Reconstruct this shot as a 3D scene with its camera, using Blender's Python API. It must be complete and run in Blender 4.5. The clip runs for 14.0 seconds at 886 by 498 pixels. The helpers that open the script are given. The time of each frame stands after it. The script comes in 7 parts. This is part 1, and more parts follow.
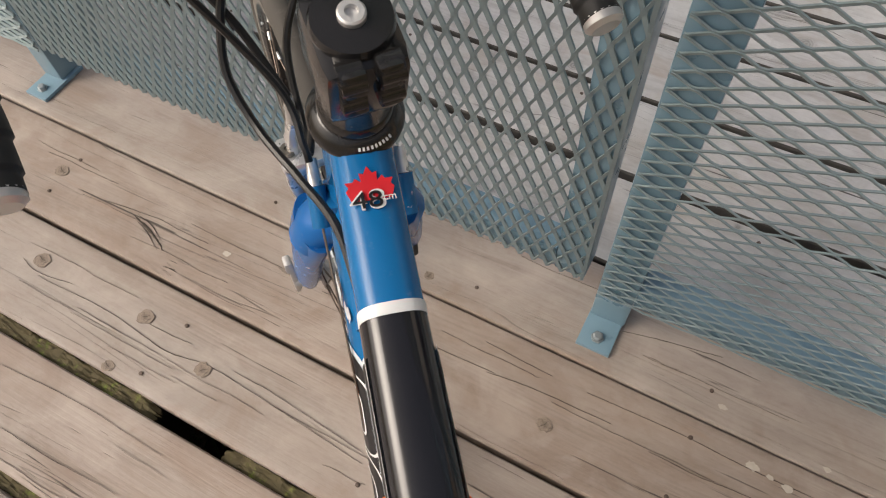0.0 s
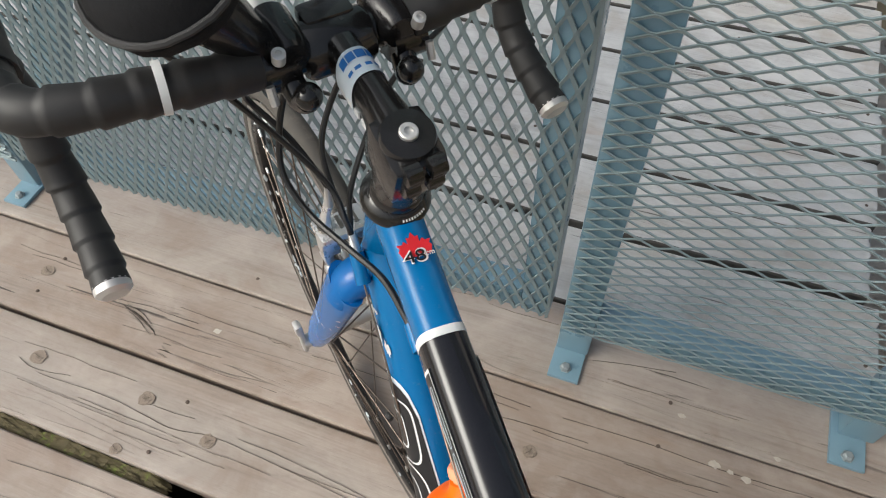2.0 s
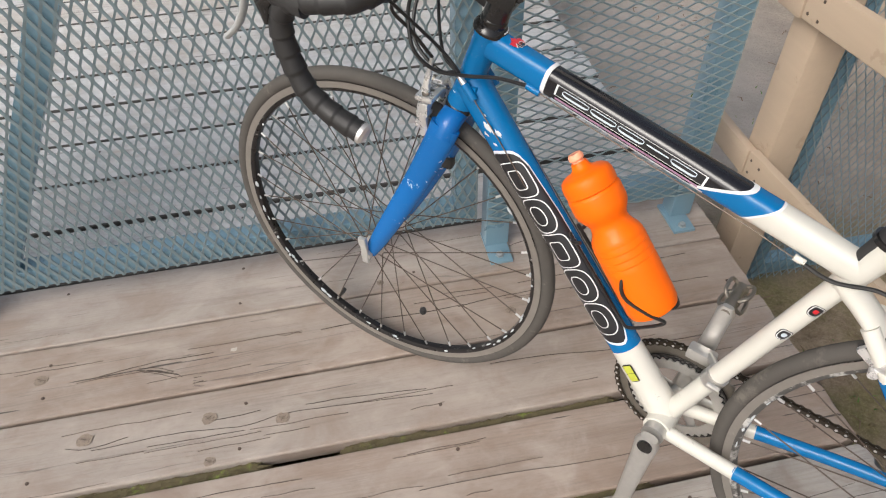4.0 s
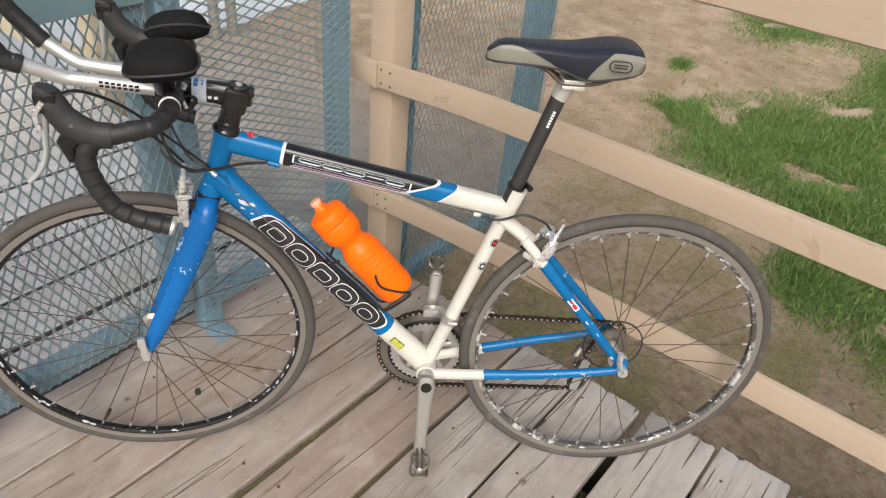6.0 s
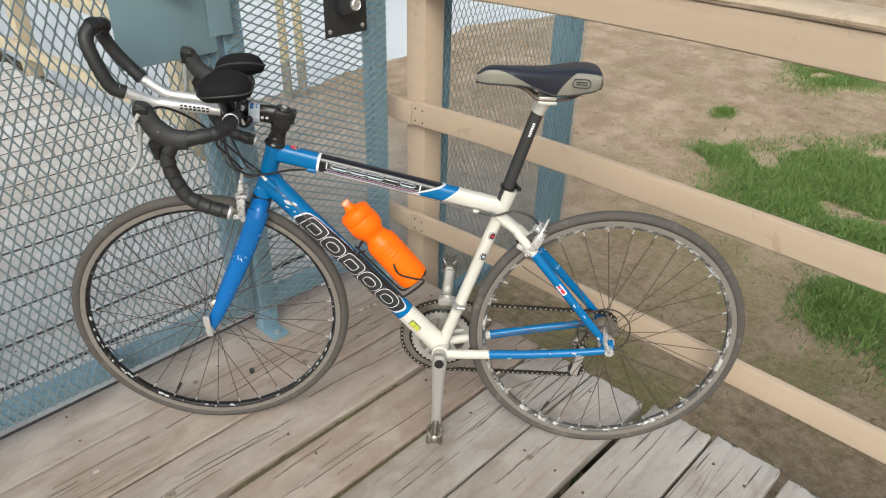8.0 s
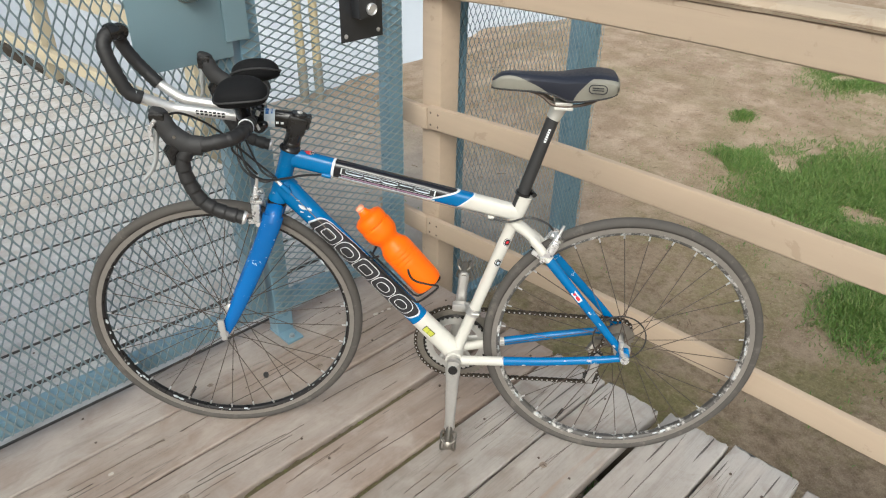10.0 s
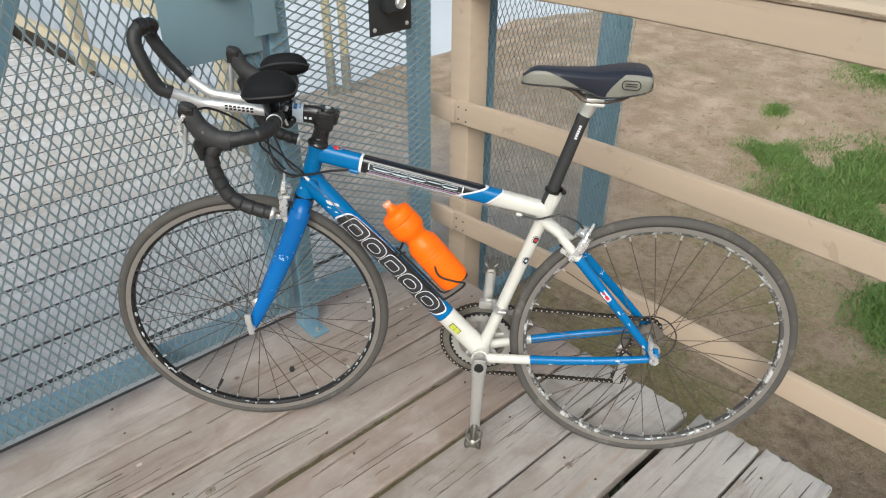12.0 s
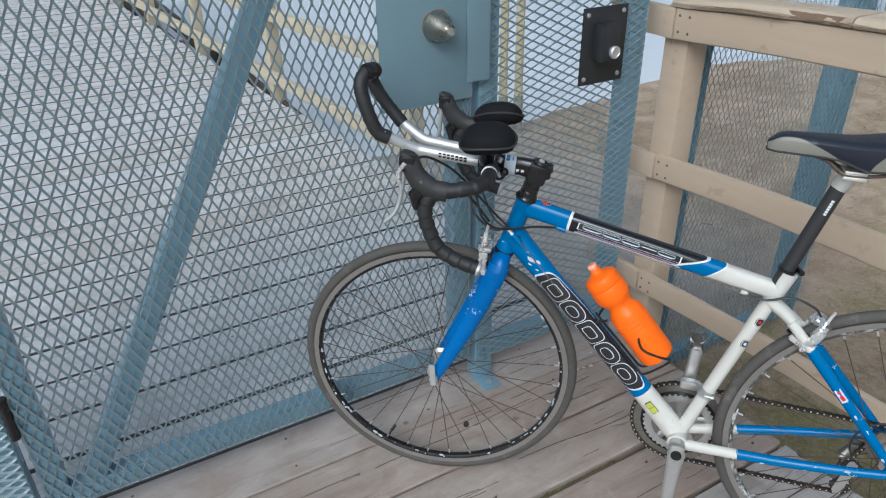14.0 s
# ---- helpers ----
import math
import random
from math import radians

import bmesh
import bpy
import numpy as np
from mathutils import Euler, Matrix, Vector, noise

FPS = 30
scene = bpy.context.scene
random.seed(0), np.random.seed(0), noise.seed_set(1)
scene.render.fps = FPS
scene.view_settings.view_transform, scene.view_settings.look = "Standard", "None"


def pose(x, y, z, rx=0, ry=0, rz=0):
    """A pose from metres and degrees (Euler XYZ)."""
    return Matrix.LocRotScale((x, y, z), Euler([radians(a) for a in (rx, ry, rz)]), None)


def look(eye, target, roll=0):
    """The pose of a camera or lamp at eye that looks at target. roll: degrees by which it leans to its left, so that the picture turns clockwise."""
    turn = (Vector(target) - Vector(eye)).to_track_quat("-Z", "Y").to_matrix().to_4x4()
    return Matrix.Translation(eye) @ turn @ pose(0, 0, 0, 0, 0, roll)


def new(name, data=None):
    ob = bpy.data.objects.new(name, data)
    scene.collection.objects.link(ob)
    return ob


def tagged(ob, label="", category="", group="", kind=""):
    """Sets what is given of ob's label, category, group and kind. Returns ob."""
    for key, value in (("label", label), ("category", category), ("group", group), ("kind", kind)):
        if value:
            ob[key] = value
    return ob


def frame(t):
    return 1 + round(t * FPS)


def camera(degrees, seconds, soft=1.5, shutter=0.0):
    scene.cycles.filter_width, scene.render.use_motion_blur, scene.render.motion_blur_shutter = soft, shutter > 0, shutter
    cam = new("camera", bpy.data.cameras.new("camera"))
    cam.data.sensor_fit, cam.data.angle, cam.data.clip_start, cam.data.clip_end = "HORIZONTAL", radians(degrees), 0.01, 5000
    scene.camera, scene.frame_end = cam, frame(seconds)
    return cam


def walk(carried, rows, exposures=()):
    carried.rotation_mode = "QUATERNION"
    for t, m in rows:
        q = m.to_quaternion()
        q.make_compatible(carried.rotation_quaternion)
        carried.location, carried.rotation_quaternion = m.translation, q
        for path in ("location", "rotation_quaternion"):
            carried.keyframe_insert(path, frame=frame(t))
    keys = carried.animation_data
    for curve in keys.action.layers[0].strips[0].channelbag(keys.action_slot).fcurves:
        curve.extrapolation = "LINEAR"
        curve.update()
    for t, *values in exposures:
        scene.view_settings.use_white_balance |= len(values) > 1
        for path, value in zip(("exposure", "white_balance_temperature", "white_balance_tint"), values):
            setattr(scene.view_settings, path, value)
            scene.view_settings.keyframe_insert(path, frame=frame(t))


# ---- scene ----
cam = camera(64.6, 14.0, soft=1.15)

PATH = [
    (0, (0.032, -0.502, 1.063), (-0.510, 0.370, -0.653), -4.3),
    (0.5, (0.023, -0.473, 1.034), (-0.556, 0.313, -0.712), -7.8),
    (1, (0.022, -0.477, 1.053), (-0.541, 0.330, -0.688), -6.3),
    (1.5, (0.028, -0.525, 1.108), (-0.533, 0.419, -0.563), -6.9),
    (2, (0.022, -0.595, 1.169), (-0.431, 0.481, -0.455), -2.8),
    (2.5, (0.011, -0.737, 1.213), (-0.396, 0.450, -0.345), -0.5),
    (2.7, (0.010, -0.812, 1.195), (-0.320, 0.364, -0.389), -2.5),
    (4.8, (-0.539, -1.199, 1.334), (0.065, 0.157, -0.007), -0.2),
    (5, (-0.546, -1.202, 1.353), (0.156, 0.100, 0.007), -0.7),
    (5.5, (-0.700, -1.236, 1.385), (0.426, -0.159, 0.131), 0.5),
    (6, (-0.777, -1.282, 1.392), (0.523, -0.336, 0.203), 5.8),
    (6.5, (-0.820, -1.416, 1.404), (0.379, -0.341, 0.217), 8.4),
    (7, (-0.861, -1.523, 1.390), (0.262, -0.422, 0.155), 5.1),
    (7.5, (-0.900, -1.587, 1.405), (0.264, -0.473, 0.220), 3.4),
    (8, (-0.921, -1.593, 1.428), (0.314, -0.422, 0.378), 1.6),
    (8.2, (-0.934, -1.607, 1.430), (0.312, -0.432, 0.399), 1.4),
    (10.3, (-0.900, -1.586, 1.432), (0.295, -0.374, 0.381), 0.8),
    (10.5, (-0.894, -1.588, 1.431), (0.298, -0.376, 0.376), 0.5),
    (11, (-0.895, -1.581, 1.427), (0.295, -0.388, 0.349), 0.8),
    (11.5, (-0.901, -1.580, 1.427), (0.277, -0.375, 0.349), 1.0),
    (12, (-0.903, -1.570, 1.433), (0.244, -0.325, 0.367), 0.5),
    (12.5, (-0.905, -1.544, 1.451), (0.196, -0.200, 0.460), -0.7),
    (13, (-0.929, -1.514, 1.471), (0.091, -0.046, 0.573), 1.1),
    (13.5, (-0.934, -1.495, 1.468), (-0.028, 0.022, 0.531), 0.6),
    (14, (-0.950, -1.404, 1.434), (-0.092, 0.113, 0.454), -0.9),
]
LIGHT = [(0.0, -0.02, 6900, 12), (0.5, -0.02, 7200, 12), (1.2, 0.05, 7100, 10), (2.0, 0.08, 6300, 6), (2.7, 0.1, 6300, 7), (5.0, 0.08, 6350, 10), (5.6, 0.02, 6450, 9), (6.5, 0.08, 6300, 9), (7.5, 0.06, 6300, 6), (8.0, 0.05, 6250, 4), (11.0, 0.06, 6100, 4), (12.0, 0.03, 6000, 4), (13.0, -0.14, 5800, 4), (13.5, -0.22, 5600, 4), (14.0, -0.3, 5400, 4)]
walk(cam, [(t, look(eye, target, roll)) for t, eye, target, roll in PATH], LIGHT)

# ---- world, sun, exposure ----
SUN_EL, SUN_AZ = 42.0, 232.0
world = bpy.data.worlds.new("overcast_sky")
scene.world = world
world.use_nodes = True
wn, wl = world.node_tree.nodes, world.node_tree.links
wn.clear()
w_out = wn.new("ShaderNodeOutputWorld")
w_bg = wn.new("ShaderNodeBackground")
w_sky = wn.new("ShaderNodeTexSky")
w_sky.sky_type = "NISHITA"
w_sky.sun_disc = False
w_sky.sun_elevation = radians(SUN_EL)
w_sky.sun_rotation = radians(SUN_AZ)
w_sky.air_density, w_sky.dust_density, w_sky.ozone_density = 1.0, 6.0, 0.6
w_hsv = wn.new("ShaderNodeHueSaturation")
w_hsv.inputs["Saturation"].default_value = 0.55
w_bg.inputs["Strength"].default_value = 0.15
wl.new(w_sky.outputs[0], w_hsv.inputs["Color"])
wl.new(w_hsv.outputs[0], w_bg.inputs["Color"])
wl.new(w_bg.outputs[0], w_out.inputs["Surface"])

sun_data = bpy.data.lights.new("sun", "SUN")
sun_data.energy = 1.4
sun_data.angle = radians(35)
sun_data.color = (1.0, 0.94, 0.86)
sun = new("sun", sun_data)
az, el = radians(SUN_AZ), radians(SUN_EL)
sun_dir = Vector((math.sin(az) * math.cos(el), math.cos(az) * math.cos(el), math.sin(el)))
sun.matrix_world = look(sun_dir * 30, (0, 0, 0))


# ---- materials ----
def ramp(nt, src, stops):
    n = nt.nodes.new("ShaderNodeValToRGB")
    els = n.color_ramp.elements
    while len(els) < len(stops):
        els.new(0.5)
    for e, (p, c) in zip(els, stops):
        e.position = p
        e.color = (*c, 1) if len(c) == 3 else c
    nt.links.new(src, n.inputs[0])
    return n.outputs[0]


def grey(v):
    return (v, v, v)


def noise_node(nt, vec, scale, detail=4.0, rough=0.55, distort=0.0):
    n = nt.nodes.new("ShaderNodeTexNoise")
    n.inputs["Scale"].default_value = scale
    n.inputs["Detail"].default_value = detail
    n.inputs["Roughness"].default_value = rough
    n.inputs["Distortion"].default_value = distort
    if vec is not None:
        nt.links.new(vec, n.inputs["Vector"])
    return n.outputs["Fac"]


def mix(nt, fac, a, b, blend="MIX"):
    n = nt.nodes.new("ShaderNodeMix")
    n.data_type = "RGBA"
    n.blend_type = blend
    for sock, v in ((n.inputs[0], fac), (n.inputs[6], a), (n.inputs[7], b)):
        if hasattr(v, "is_linked"):
            nt.links.new(v, sock)
        elif isinstance(v, (int, float)):
            sock.default_value = v
        else:
            sock.default_value = (*v, 1)
    return n.outputs[2]


def math_node(nt, op, a, b=0.0):
    n = nt.nodes.new("ShaderNodeMath")
    n.operation = op
    for sock, v in zip(n.inputs, (a, b)):
        if hasattr(v, "is_linked"):
            nt.links.new(v, sock)
        else:
            sock.default_value = v
    return n.outputs[0]


def start(name):
    m = bpy.data.materials.new(name)
    m.use_nodes = True
    nt = m.node_tree
    return m, nt, nt.nodes["Principled BSDF"]


def coords(nt, scale=(1, 1, 1), jitter=False):
    tc = nt.nodes.new("ShaderNodeTexCoord")
    mp = nt.nodes.new("ShaderNodeMapping")
    mp.inputs["Scale"].default_value = scale
    src = tc.outputs["Object"]
    if jitter:
        info = nt.nodes.new("ShaderNodeObjectInfo")
        add = nt.nodes.new("ShaderNodeVectorMath")
        add.operation = "ADD"
        sc = nt.nodes.new("ShaderNodeVectorMath")
        sc.operation = "SCALE"
        sc.inputs[0].default_value = (37.0, 19.0, 11.0)
        nt.links.new(info.outputs["Random"], sc.inputs["Scale"])
        nt.links.new(src, add.inputs[0])
        nt.links.new(sc.outputs[0], add.inputs[1])
        src = add.outputs[0]
    nt.links.new(src, mp.inputs["Vector"])
    return mp.outputs[0]


def bump(nt, bsdf, height, strength=0.3, dist=0.002):
    b = nt.nodes.new("ShaderNodeBump")
    b.inputs["Strength"].default_value = strength
    b.inputs["Distance"].default_value = dist
    nt.links.new(height, b.inputs["Height"])
    nt.links.new(b.outputs[0], bsdf.inputs["Normal"])


def plain(name, col, rough=0.5, metal=0.0, vary=0.15, scale=40.0, bumpy=0.0, coat=0.0, dirt=None, dirt_at=0.6):
    """A surface of one colour with fine mottling, optional grime and relief."""
    m, nt, bs = start(name)
    v = coords(nt)
    n1 = noise_node(nt, v, scale, 5)
    n2 = noise_node(nt, v, scale * 0.13, 3)
    lo = tuple(c * (1 - vary) for c in col)
    hi = tuple(min(1, c * (1 + vary)) for c in col)
    c1 = mix(nt, n1, lo, hi)
    c2 = mix(nt, math_node(nt, "MULTIPLY", n2, 0.5), c1, lo)
    if dirt:
        mask = ramp(nt, noise_node(nt, v, scale * 0.6, 8, 0.7), [(dirt_at, grey(0)), (dirt_at + 0.12, grey(1))])
        c2 = mix(nt, mask, c2, dirt)
    nt.links.new(c2, bs.inputs["Base Color"])
    r = ramp(nt, n1, [(0.2, grey(max(0.02, rough - 0.08))), (0.8, grey(min(1, rough + 0.1)))])
    nt.links.new(r, bs.inputs["Roughness"])
    bs.inputs["Metallic"].default_value = metal
    bs.inputs["Coat Weight"].default_value = coat
    bs.inputs["Coat Roughness"].default_value = 0.08
    if bumpy:
        bump(nt, bs, n1, bumpy, 0.001)
    return m


def chipped(name, col, chip, rough=0.28, amount=0.66, scale=85.0, metal=0.0):
    """Glossy bicycle paint with small chips down to the primer."""
    m, nt, bs = start(name)
    v = coords(nt)
    n1 = noise_node(nt, v, 9, 3)
    base = mix(nt, n1, tuple(c * 0.85 for c in col), tuple(min(1, c * 1.12) for c in col))
    area = noise_node(nt, v, 11, 2)
    fine = noise_node(nt, v, scale, 6, 0.62, 0.6)
    both = math_node(nt, "ADD", math_node(nt, "MULTIPLY", area, 0.45), math_node(nt, "MULTIPLY", fine, 0.55))
    mask = ramp(nt, both, [(amount, grey(0)), (amount + 0.012, grey(1))])
    dust = ramp(nt, noise_node(nt, v, 130, 6, 0.7), [(0.6, grey(0)), (0.85, grey(0.18))])
    c = mix(nt, dust, base, (0.42, 0.38, 0.33))
    c = mix(nt, mask, c, chip)
    nt.links.new(c, bs.inputs["Base Color"])
    nt.links.new(ramp(nt, mask, [(0, grey(rough)), (1, grey(0.7))]), bs.inputs["Roughness"])
    bs.inputs["Metallic"].default_value = metal
    bs.inputs["Specular IOR Level"].default_value = 0.32
    bs.inputs["Coat Weight"].default_value = 0.08
    bs.inputs["Coat Roughness"].default_value = 0.06
    inv = math_node(nt, "SUBTRACT", 1.0, mask)
    bump(nt, bs, inv, 0.5, 0.0006)
    return m


def raw_x(nt, axis=0):
    tc = nt.nodes.new("ShaderNodeTexCoord")
    sp = nt.nodes.new("ShaderNodeSeparateXYZ")
    nt.links.new(tc.outputs["Object"], sp.inputs[0])
    return sp.outputs[axis]


def weathered_wood(name, tan, silver, dark, mixup=0.5, bleach=None, knots=0.55):
    """Bare softwood decking: fine growth rings that bend round knots, checks and silvered patches. The grain runs along x."""
    m, nt, bs = start(name)
    v = coords(nt, (1, 1, 1), True)

    def stretched(x, y):
        mp = nt.nodes.new("ShaderNodeMapping")
        mp.inputs["Scale"].default_value = (x, y, y)
        nt.links.new(v, mp.inputs["Vector"])
        return mp.outputs[0]

    # knots: some of the cells of a plane pattern
    vk = stretched(5.2, 5.2)
    vor = nt.nodes.new("ShaderNodeTexVoronoi")
    vor.voronoi_dimensions = "2D"
    vor.inputs["Scale"].default_value = 1.0
    nt.links.new(vk, vor.inputs["Vector"])
    cell = nt.nodes.new("ShaderNodeSeparateColor")
    nt.links.new(vor.outputs["Color"], cell.inputs[0])
    kept = ramp(nt, cell.outputs[0], [(knots, grey(0)), (knots + 0.02, grey(1))])
    size = math_node(nt, "ADD", math_node(nt, "MULTIPLY", cell.outputs[1], 1.6), 0.75)
    rag = math_node(nt, "MULTIPLY", math_node(nt, "SUBTRACT", noise_node(nt, v, 90, 3), 0.5), 0.05)
    kd = math_node(nt, "ADD", math_node(nt, "MULTIPLY", vor.outputs["Distance"], size), rag)
    sub = nt.nodes.new("ShaderNodeVectorMath")
    sub.operation = "SUBTRACT"
    nt.links.new(vk, sub.inputs[0])
    nt.links.new(vor.outputs["Position"], sub.inputs[1])
    sep_d = nt.nodes.new("ShaderNodeSeparateXYZ")
    nt.links.new(sub.outputs[0], sep_d.inputs[0])
    pull = math_node(nt, "MULTIPLY", ramp(nt, kd, [(0.03, grey(0.95)), (0.36, grey(0))]), kept)
    # growth rings across the board
    sep = nt.nodes.new("ShaderNodeSeparateXYZ")
    nt.links.new(v, sep.inputs[0])
    yy = math_node(nt, "SUBTRACT", sep.outputs[1], math_node(nt, "MULTIPLY", math_node(nt, "MULTIPLY", sep_d.outputs[1], pull), 0.17))
    yy = math_node(nt, "ADD", yy, math_node(nt, "MULTIPLY", noise_node(nt, stretched(0.55, 5.0), 1.0, 3), 0.16))
    yy = math_node(nt, "ADD", yy, math_node(nt, "MULTIPLY", noise_node(nt, stretched(5.0, 30.0), 1.0, 2), 0.006))
    rings = math_node(nt, "ADD", math_node(nt, "MULTIPLY", math_node(nt, "SINE", math_node(nt, "MULTIPLY", yy, 760.0)), 0.5), 0.5)
    strength = ramp(nt, noise_node(nt, stretched(2.2, 26.0), 1.0, 4, 0.6), [(0.45, grey(0.0)), (0.72, grey(0.22))])
    fibre = noise_node(nt, stretched(7.0, 240.0), 1.0, 5, 0.65)
    patch = noise_node(nt, stretched(1.0, 8.0), 1.0, 4, 0.6)
    blotch = noise_node(nt, stretched(6.0, 12.0), 1.0, 7, 0.68, 0.5)
    info = nt.nodes.new("ShaderNodeObjectInfo")
    fac = math_node(nt, "ADD", math_node(nt, "MULTIPLY", patch, 1.1), math_node(nt, "MULTIPLY", info.outputs["Random"], 0.5))
    fac = ramp(nt, fac, [(0.35 + 0.3 * (1 - mixup), grey(0)), (0.80 + 0.3 * (1 - mixup), grey(1))])
    col = mix(nt, fac, tan, silver)
    if bleach:
        ends = math_node(nt, "ADD", raw_x(nt), math_node(nt, "MULTIPLY", math_node(nt, "SUBTRACT", blotch, 0.5), 0.7))
        ends = ramp(nt, math_node(nt, "DIVIDE", ends, 4.0), [(2.85 / 4, grey(0)), (3.45 / 4, grey(0.95))])
        col = mix(nt, ends, col, bleach)
        # Left ends browner; their colour also stands in for shade falling there.
        darkened = math_node(nt, "ADD", raw_x(nt), math_node(nt, "MULTIPLY", math_node(nt, "SUBTRACT", patch, 0.5), 1.4))
        col = mix(nt, ramp(nt, math_node(nt, "DIVIDE", darkened, 4.0), [(2.15 / 4, grey(0.8)), (2.75 / 4, grey(0))]), col, tuple(c * 1.25 for c in dark))
    col = mix(nt, math_node(nt, "MULTIPLY", ramp(nt, rings, [(0.35, grey(0)), (1.0, grey(1))]), strength), col, dark)
    col = mix(nt, ramp(nt, fibre, [(0.28, grey(0.20)), (0.44, grey(0))]), col, dark)
    streak = noise_node(nt, stretched(2.6, 34.0), 1.0, 5, 0.62, 0.4)
    col = mix(nt, ramp(nt, streak, [(0.30, grey(0.38)), (0.47, grey(0))]), col, tuple(c * 1.15 for c in dark))
    col = mix(nt, ramp(nt, streak, [(0.55, grey(0)), (0.75, grey(0.25))]), col, tuple(min(1, c * 1.25) for c in silver))
    grainy = noise_node(nt, stretched(60.0, 150.0), 1.0, 4, 0.7)
    col = mix(nt, ramp(nt, grainy, [(0.3, grey(0.16)), (0.5, grey(0))]), col, dark)
    col = mix(nt, ramp(nt, blotch, [(0.50, grey(0)), (0.72, grey(0.45))]), col, tuple(min(1, c * 1.25) for c in silver))
    stain = ramp(nt, noise_node(nt, stretched(1.3, 15.0), 1.0, 4, 0.6, 0.8), [(0.64, grey(0)), (0.78, grey(0.34))])
    col = mix(nt, stain, col, (0.36, 0.19, 0.09))
    # broad weather blotches, some bleached and some warm
    cloud = noise_node(nt, stretched(7.0, 10.0), 1.0, 5, 0.62, 0.6)
    col = mix(nt, ramp(nt, cloud, [(0.52, grey(0)), (0.66, grey(0.42))]), col, tuple(min(1, c * 1.32) for c in silver))
    col = mix(nt, ramp(nt, cloud, [(0.34, grey(0.46)), (0.48, grey(0))]), col, (tan[0] * 0.80, tan[1] * 0.74, tan[2] * 0.70))
    # knots: ringed heart with a dark rim
    heart = math_node(nt, "MULTIPLY", ramp(nt, kd, [(0.03, grey(0.5)), (0.06, grey(0.18)), (0.13, grey(0))]), kept)
    col = mix(nt, heart, col, tuple(c * 0.95 for c in dark))
    kring = math_node(nt, "ADD", math_node(nt, "MULTIPLY", math_node(nt, "SINE", math_node(nt, "MULTIPLY", kd, 230.0)), 0.5), 0.5)
    kring = math_node(nt, "MULTIPLY", math_node(nt, "MULTIPLY", kring, kept), ramp(nt, kd, [(0.05, grey(0.5)), (0.10, grey(0))]))
    col = mix(nt, kring, col, tuple(c * 0.5 for c in dark))
    # checks
    crk = noise_node(nt, stretched(2.6, 95.0), 1.0, 3, 0.5, 0.5)
    if bleach:
        crk = math_node(nt, "ADD", crk, math_node(nt, "MULTIPLY", ends, 0.04))
    crack = ramp(nt, crk, [(0.69, grey(0)), (0.715, grey(1))])
    # hairline checks that follow the grain
    com = nt.nodes.new("ShaderNodeCombineXYZ")
    nt.links.new(math_node(nt, "MULTIPLY", sep.outputs[0], 0.8), com.inputs[0])
    nt.links.new(math_node(nt, "MULTIPLY", yy, 46.0), com.inputs[1])
    hair = math_node(nt, "ABSOLUTE", math_node(nt, "SUBTRACT", noise_node(nt, com.outputs[0], 1.0, 2, 0.5), 0.5))
    hair = ramp(nt, hair, [(0.0, grey(1)), (0.0075, grey(0))])
    where = ramp(nt, noise_node(nt, stretched(1.6, 14.0), 1.0, 3), [(0.53, grey(0)), (0.62, grey(1))])
    hair = math_node(nt, "MULTIPLY", hair, where)
    crack = math_node(nt, "MAXIMUM", crack, math_node(nt, "MULTIPLY", hair, 0.8))
    col = mix(nt, math_node(nt, "MULTIPLY", crack, 0.85), col, (0.045, 0.035, 0.028))
    nt.links.new(col, bs.inputs["Base Color"])
    nt.links.new(ramp(nt, streak, [(0.3, grey(0.62)), (0.7, grey(0.50))]), bs.inputs["Roughness"])
    bs.inputs["Specular IOR Level"].default_value = 0.55
    h = math_node(nt, "ADD", math_node(nt, "MULTIPLY", math_node(nt, "MULTIPLY", rings, strength), -0.35), math_node(nt, "MULTIPLY", fibre, 0.6))
    h = math_node(nt, "SUBTRACT", math_node(nt, "SUBTRACT", h, math_node(nt, "MULTIPLY", crack, 1.4)), math_node(nt, "MULTIPLY", kring, 0.4))
    bump(nt, bs, h, 0.6, 0.0018)
    return m


def painted_wood(name, col, under, wear_at=0.64):
    """Thick outdoor paint over timber, scuffed here and there. The grain runs along y."""
    m, nt, bs = start(name)
    v = coords(nt, (1, 1, 1), True)
    vm = nt.nodes.new("ShaderNodeMapping")
    vm.inputs["Scale"].default_value = (30.0, 1.5, 30.0)
    nt.links.new(v, vm.inputs["Vector"])
    grain = noise_node(nt, vm.outputs[0], 1.0, 5, 0.6)
    big = noise_node(nt, v, 2.3, 4)
    c = mix(nt, grain, tuple(x * 0.88 for x in col), tuple(min(1, x * 1.08) for x in col))
    c = mix(nt, math_node(nt, "MULTIPLY", big, 0.35), c, tuple(x * 0.78 for x in col))
    wear = ramp(nt, noise_node(nt, v, 13, 7, 0.68, 0.4), [(wear_at, grey(0)), (wear_at + 0.03, grey(1))])
    c = mix(nt, math_node(nt, "MULTIPLY", wear, 0.6), c, under)
    nt.links.new(c, bs.inputs["Base Color"])
    bs.inputs["Roughness"].default_value = 0.62
    bump(nt, bs, math_node(nt, "SUBTRACT", grain, wear), 0.35, 0.0012)
    return m


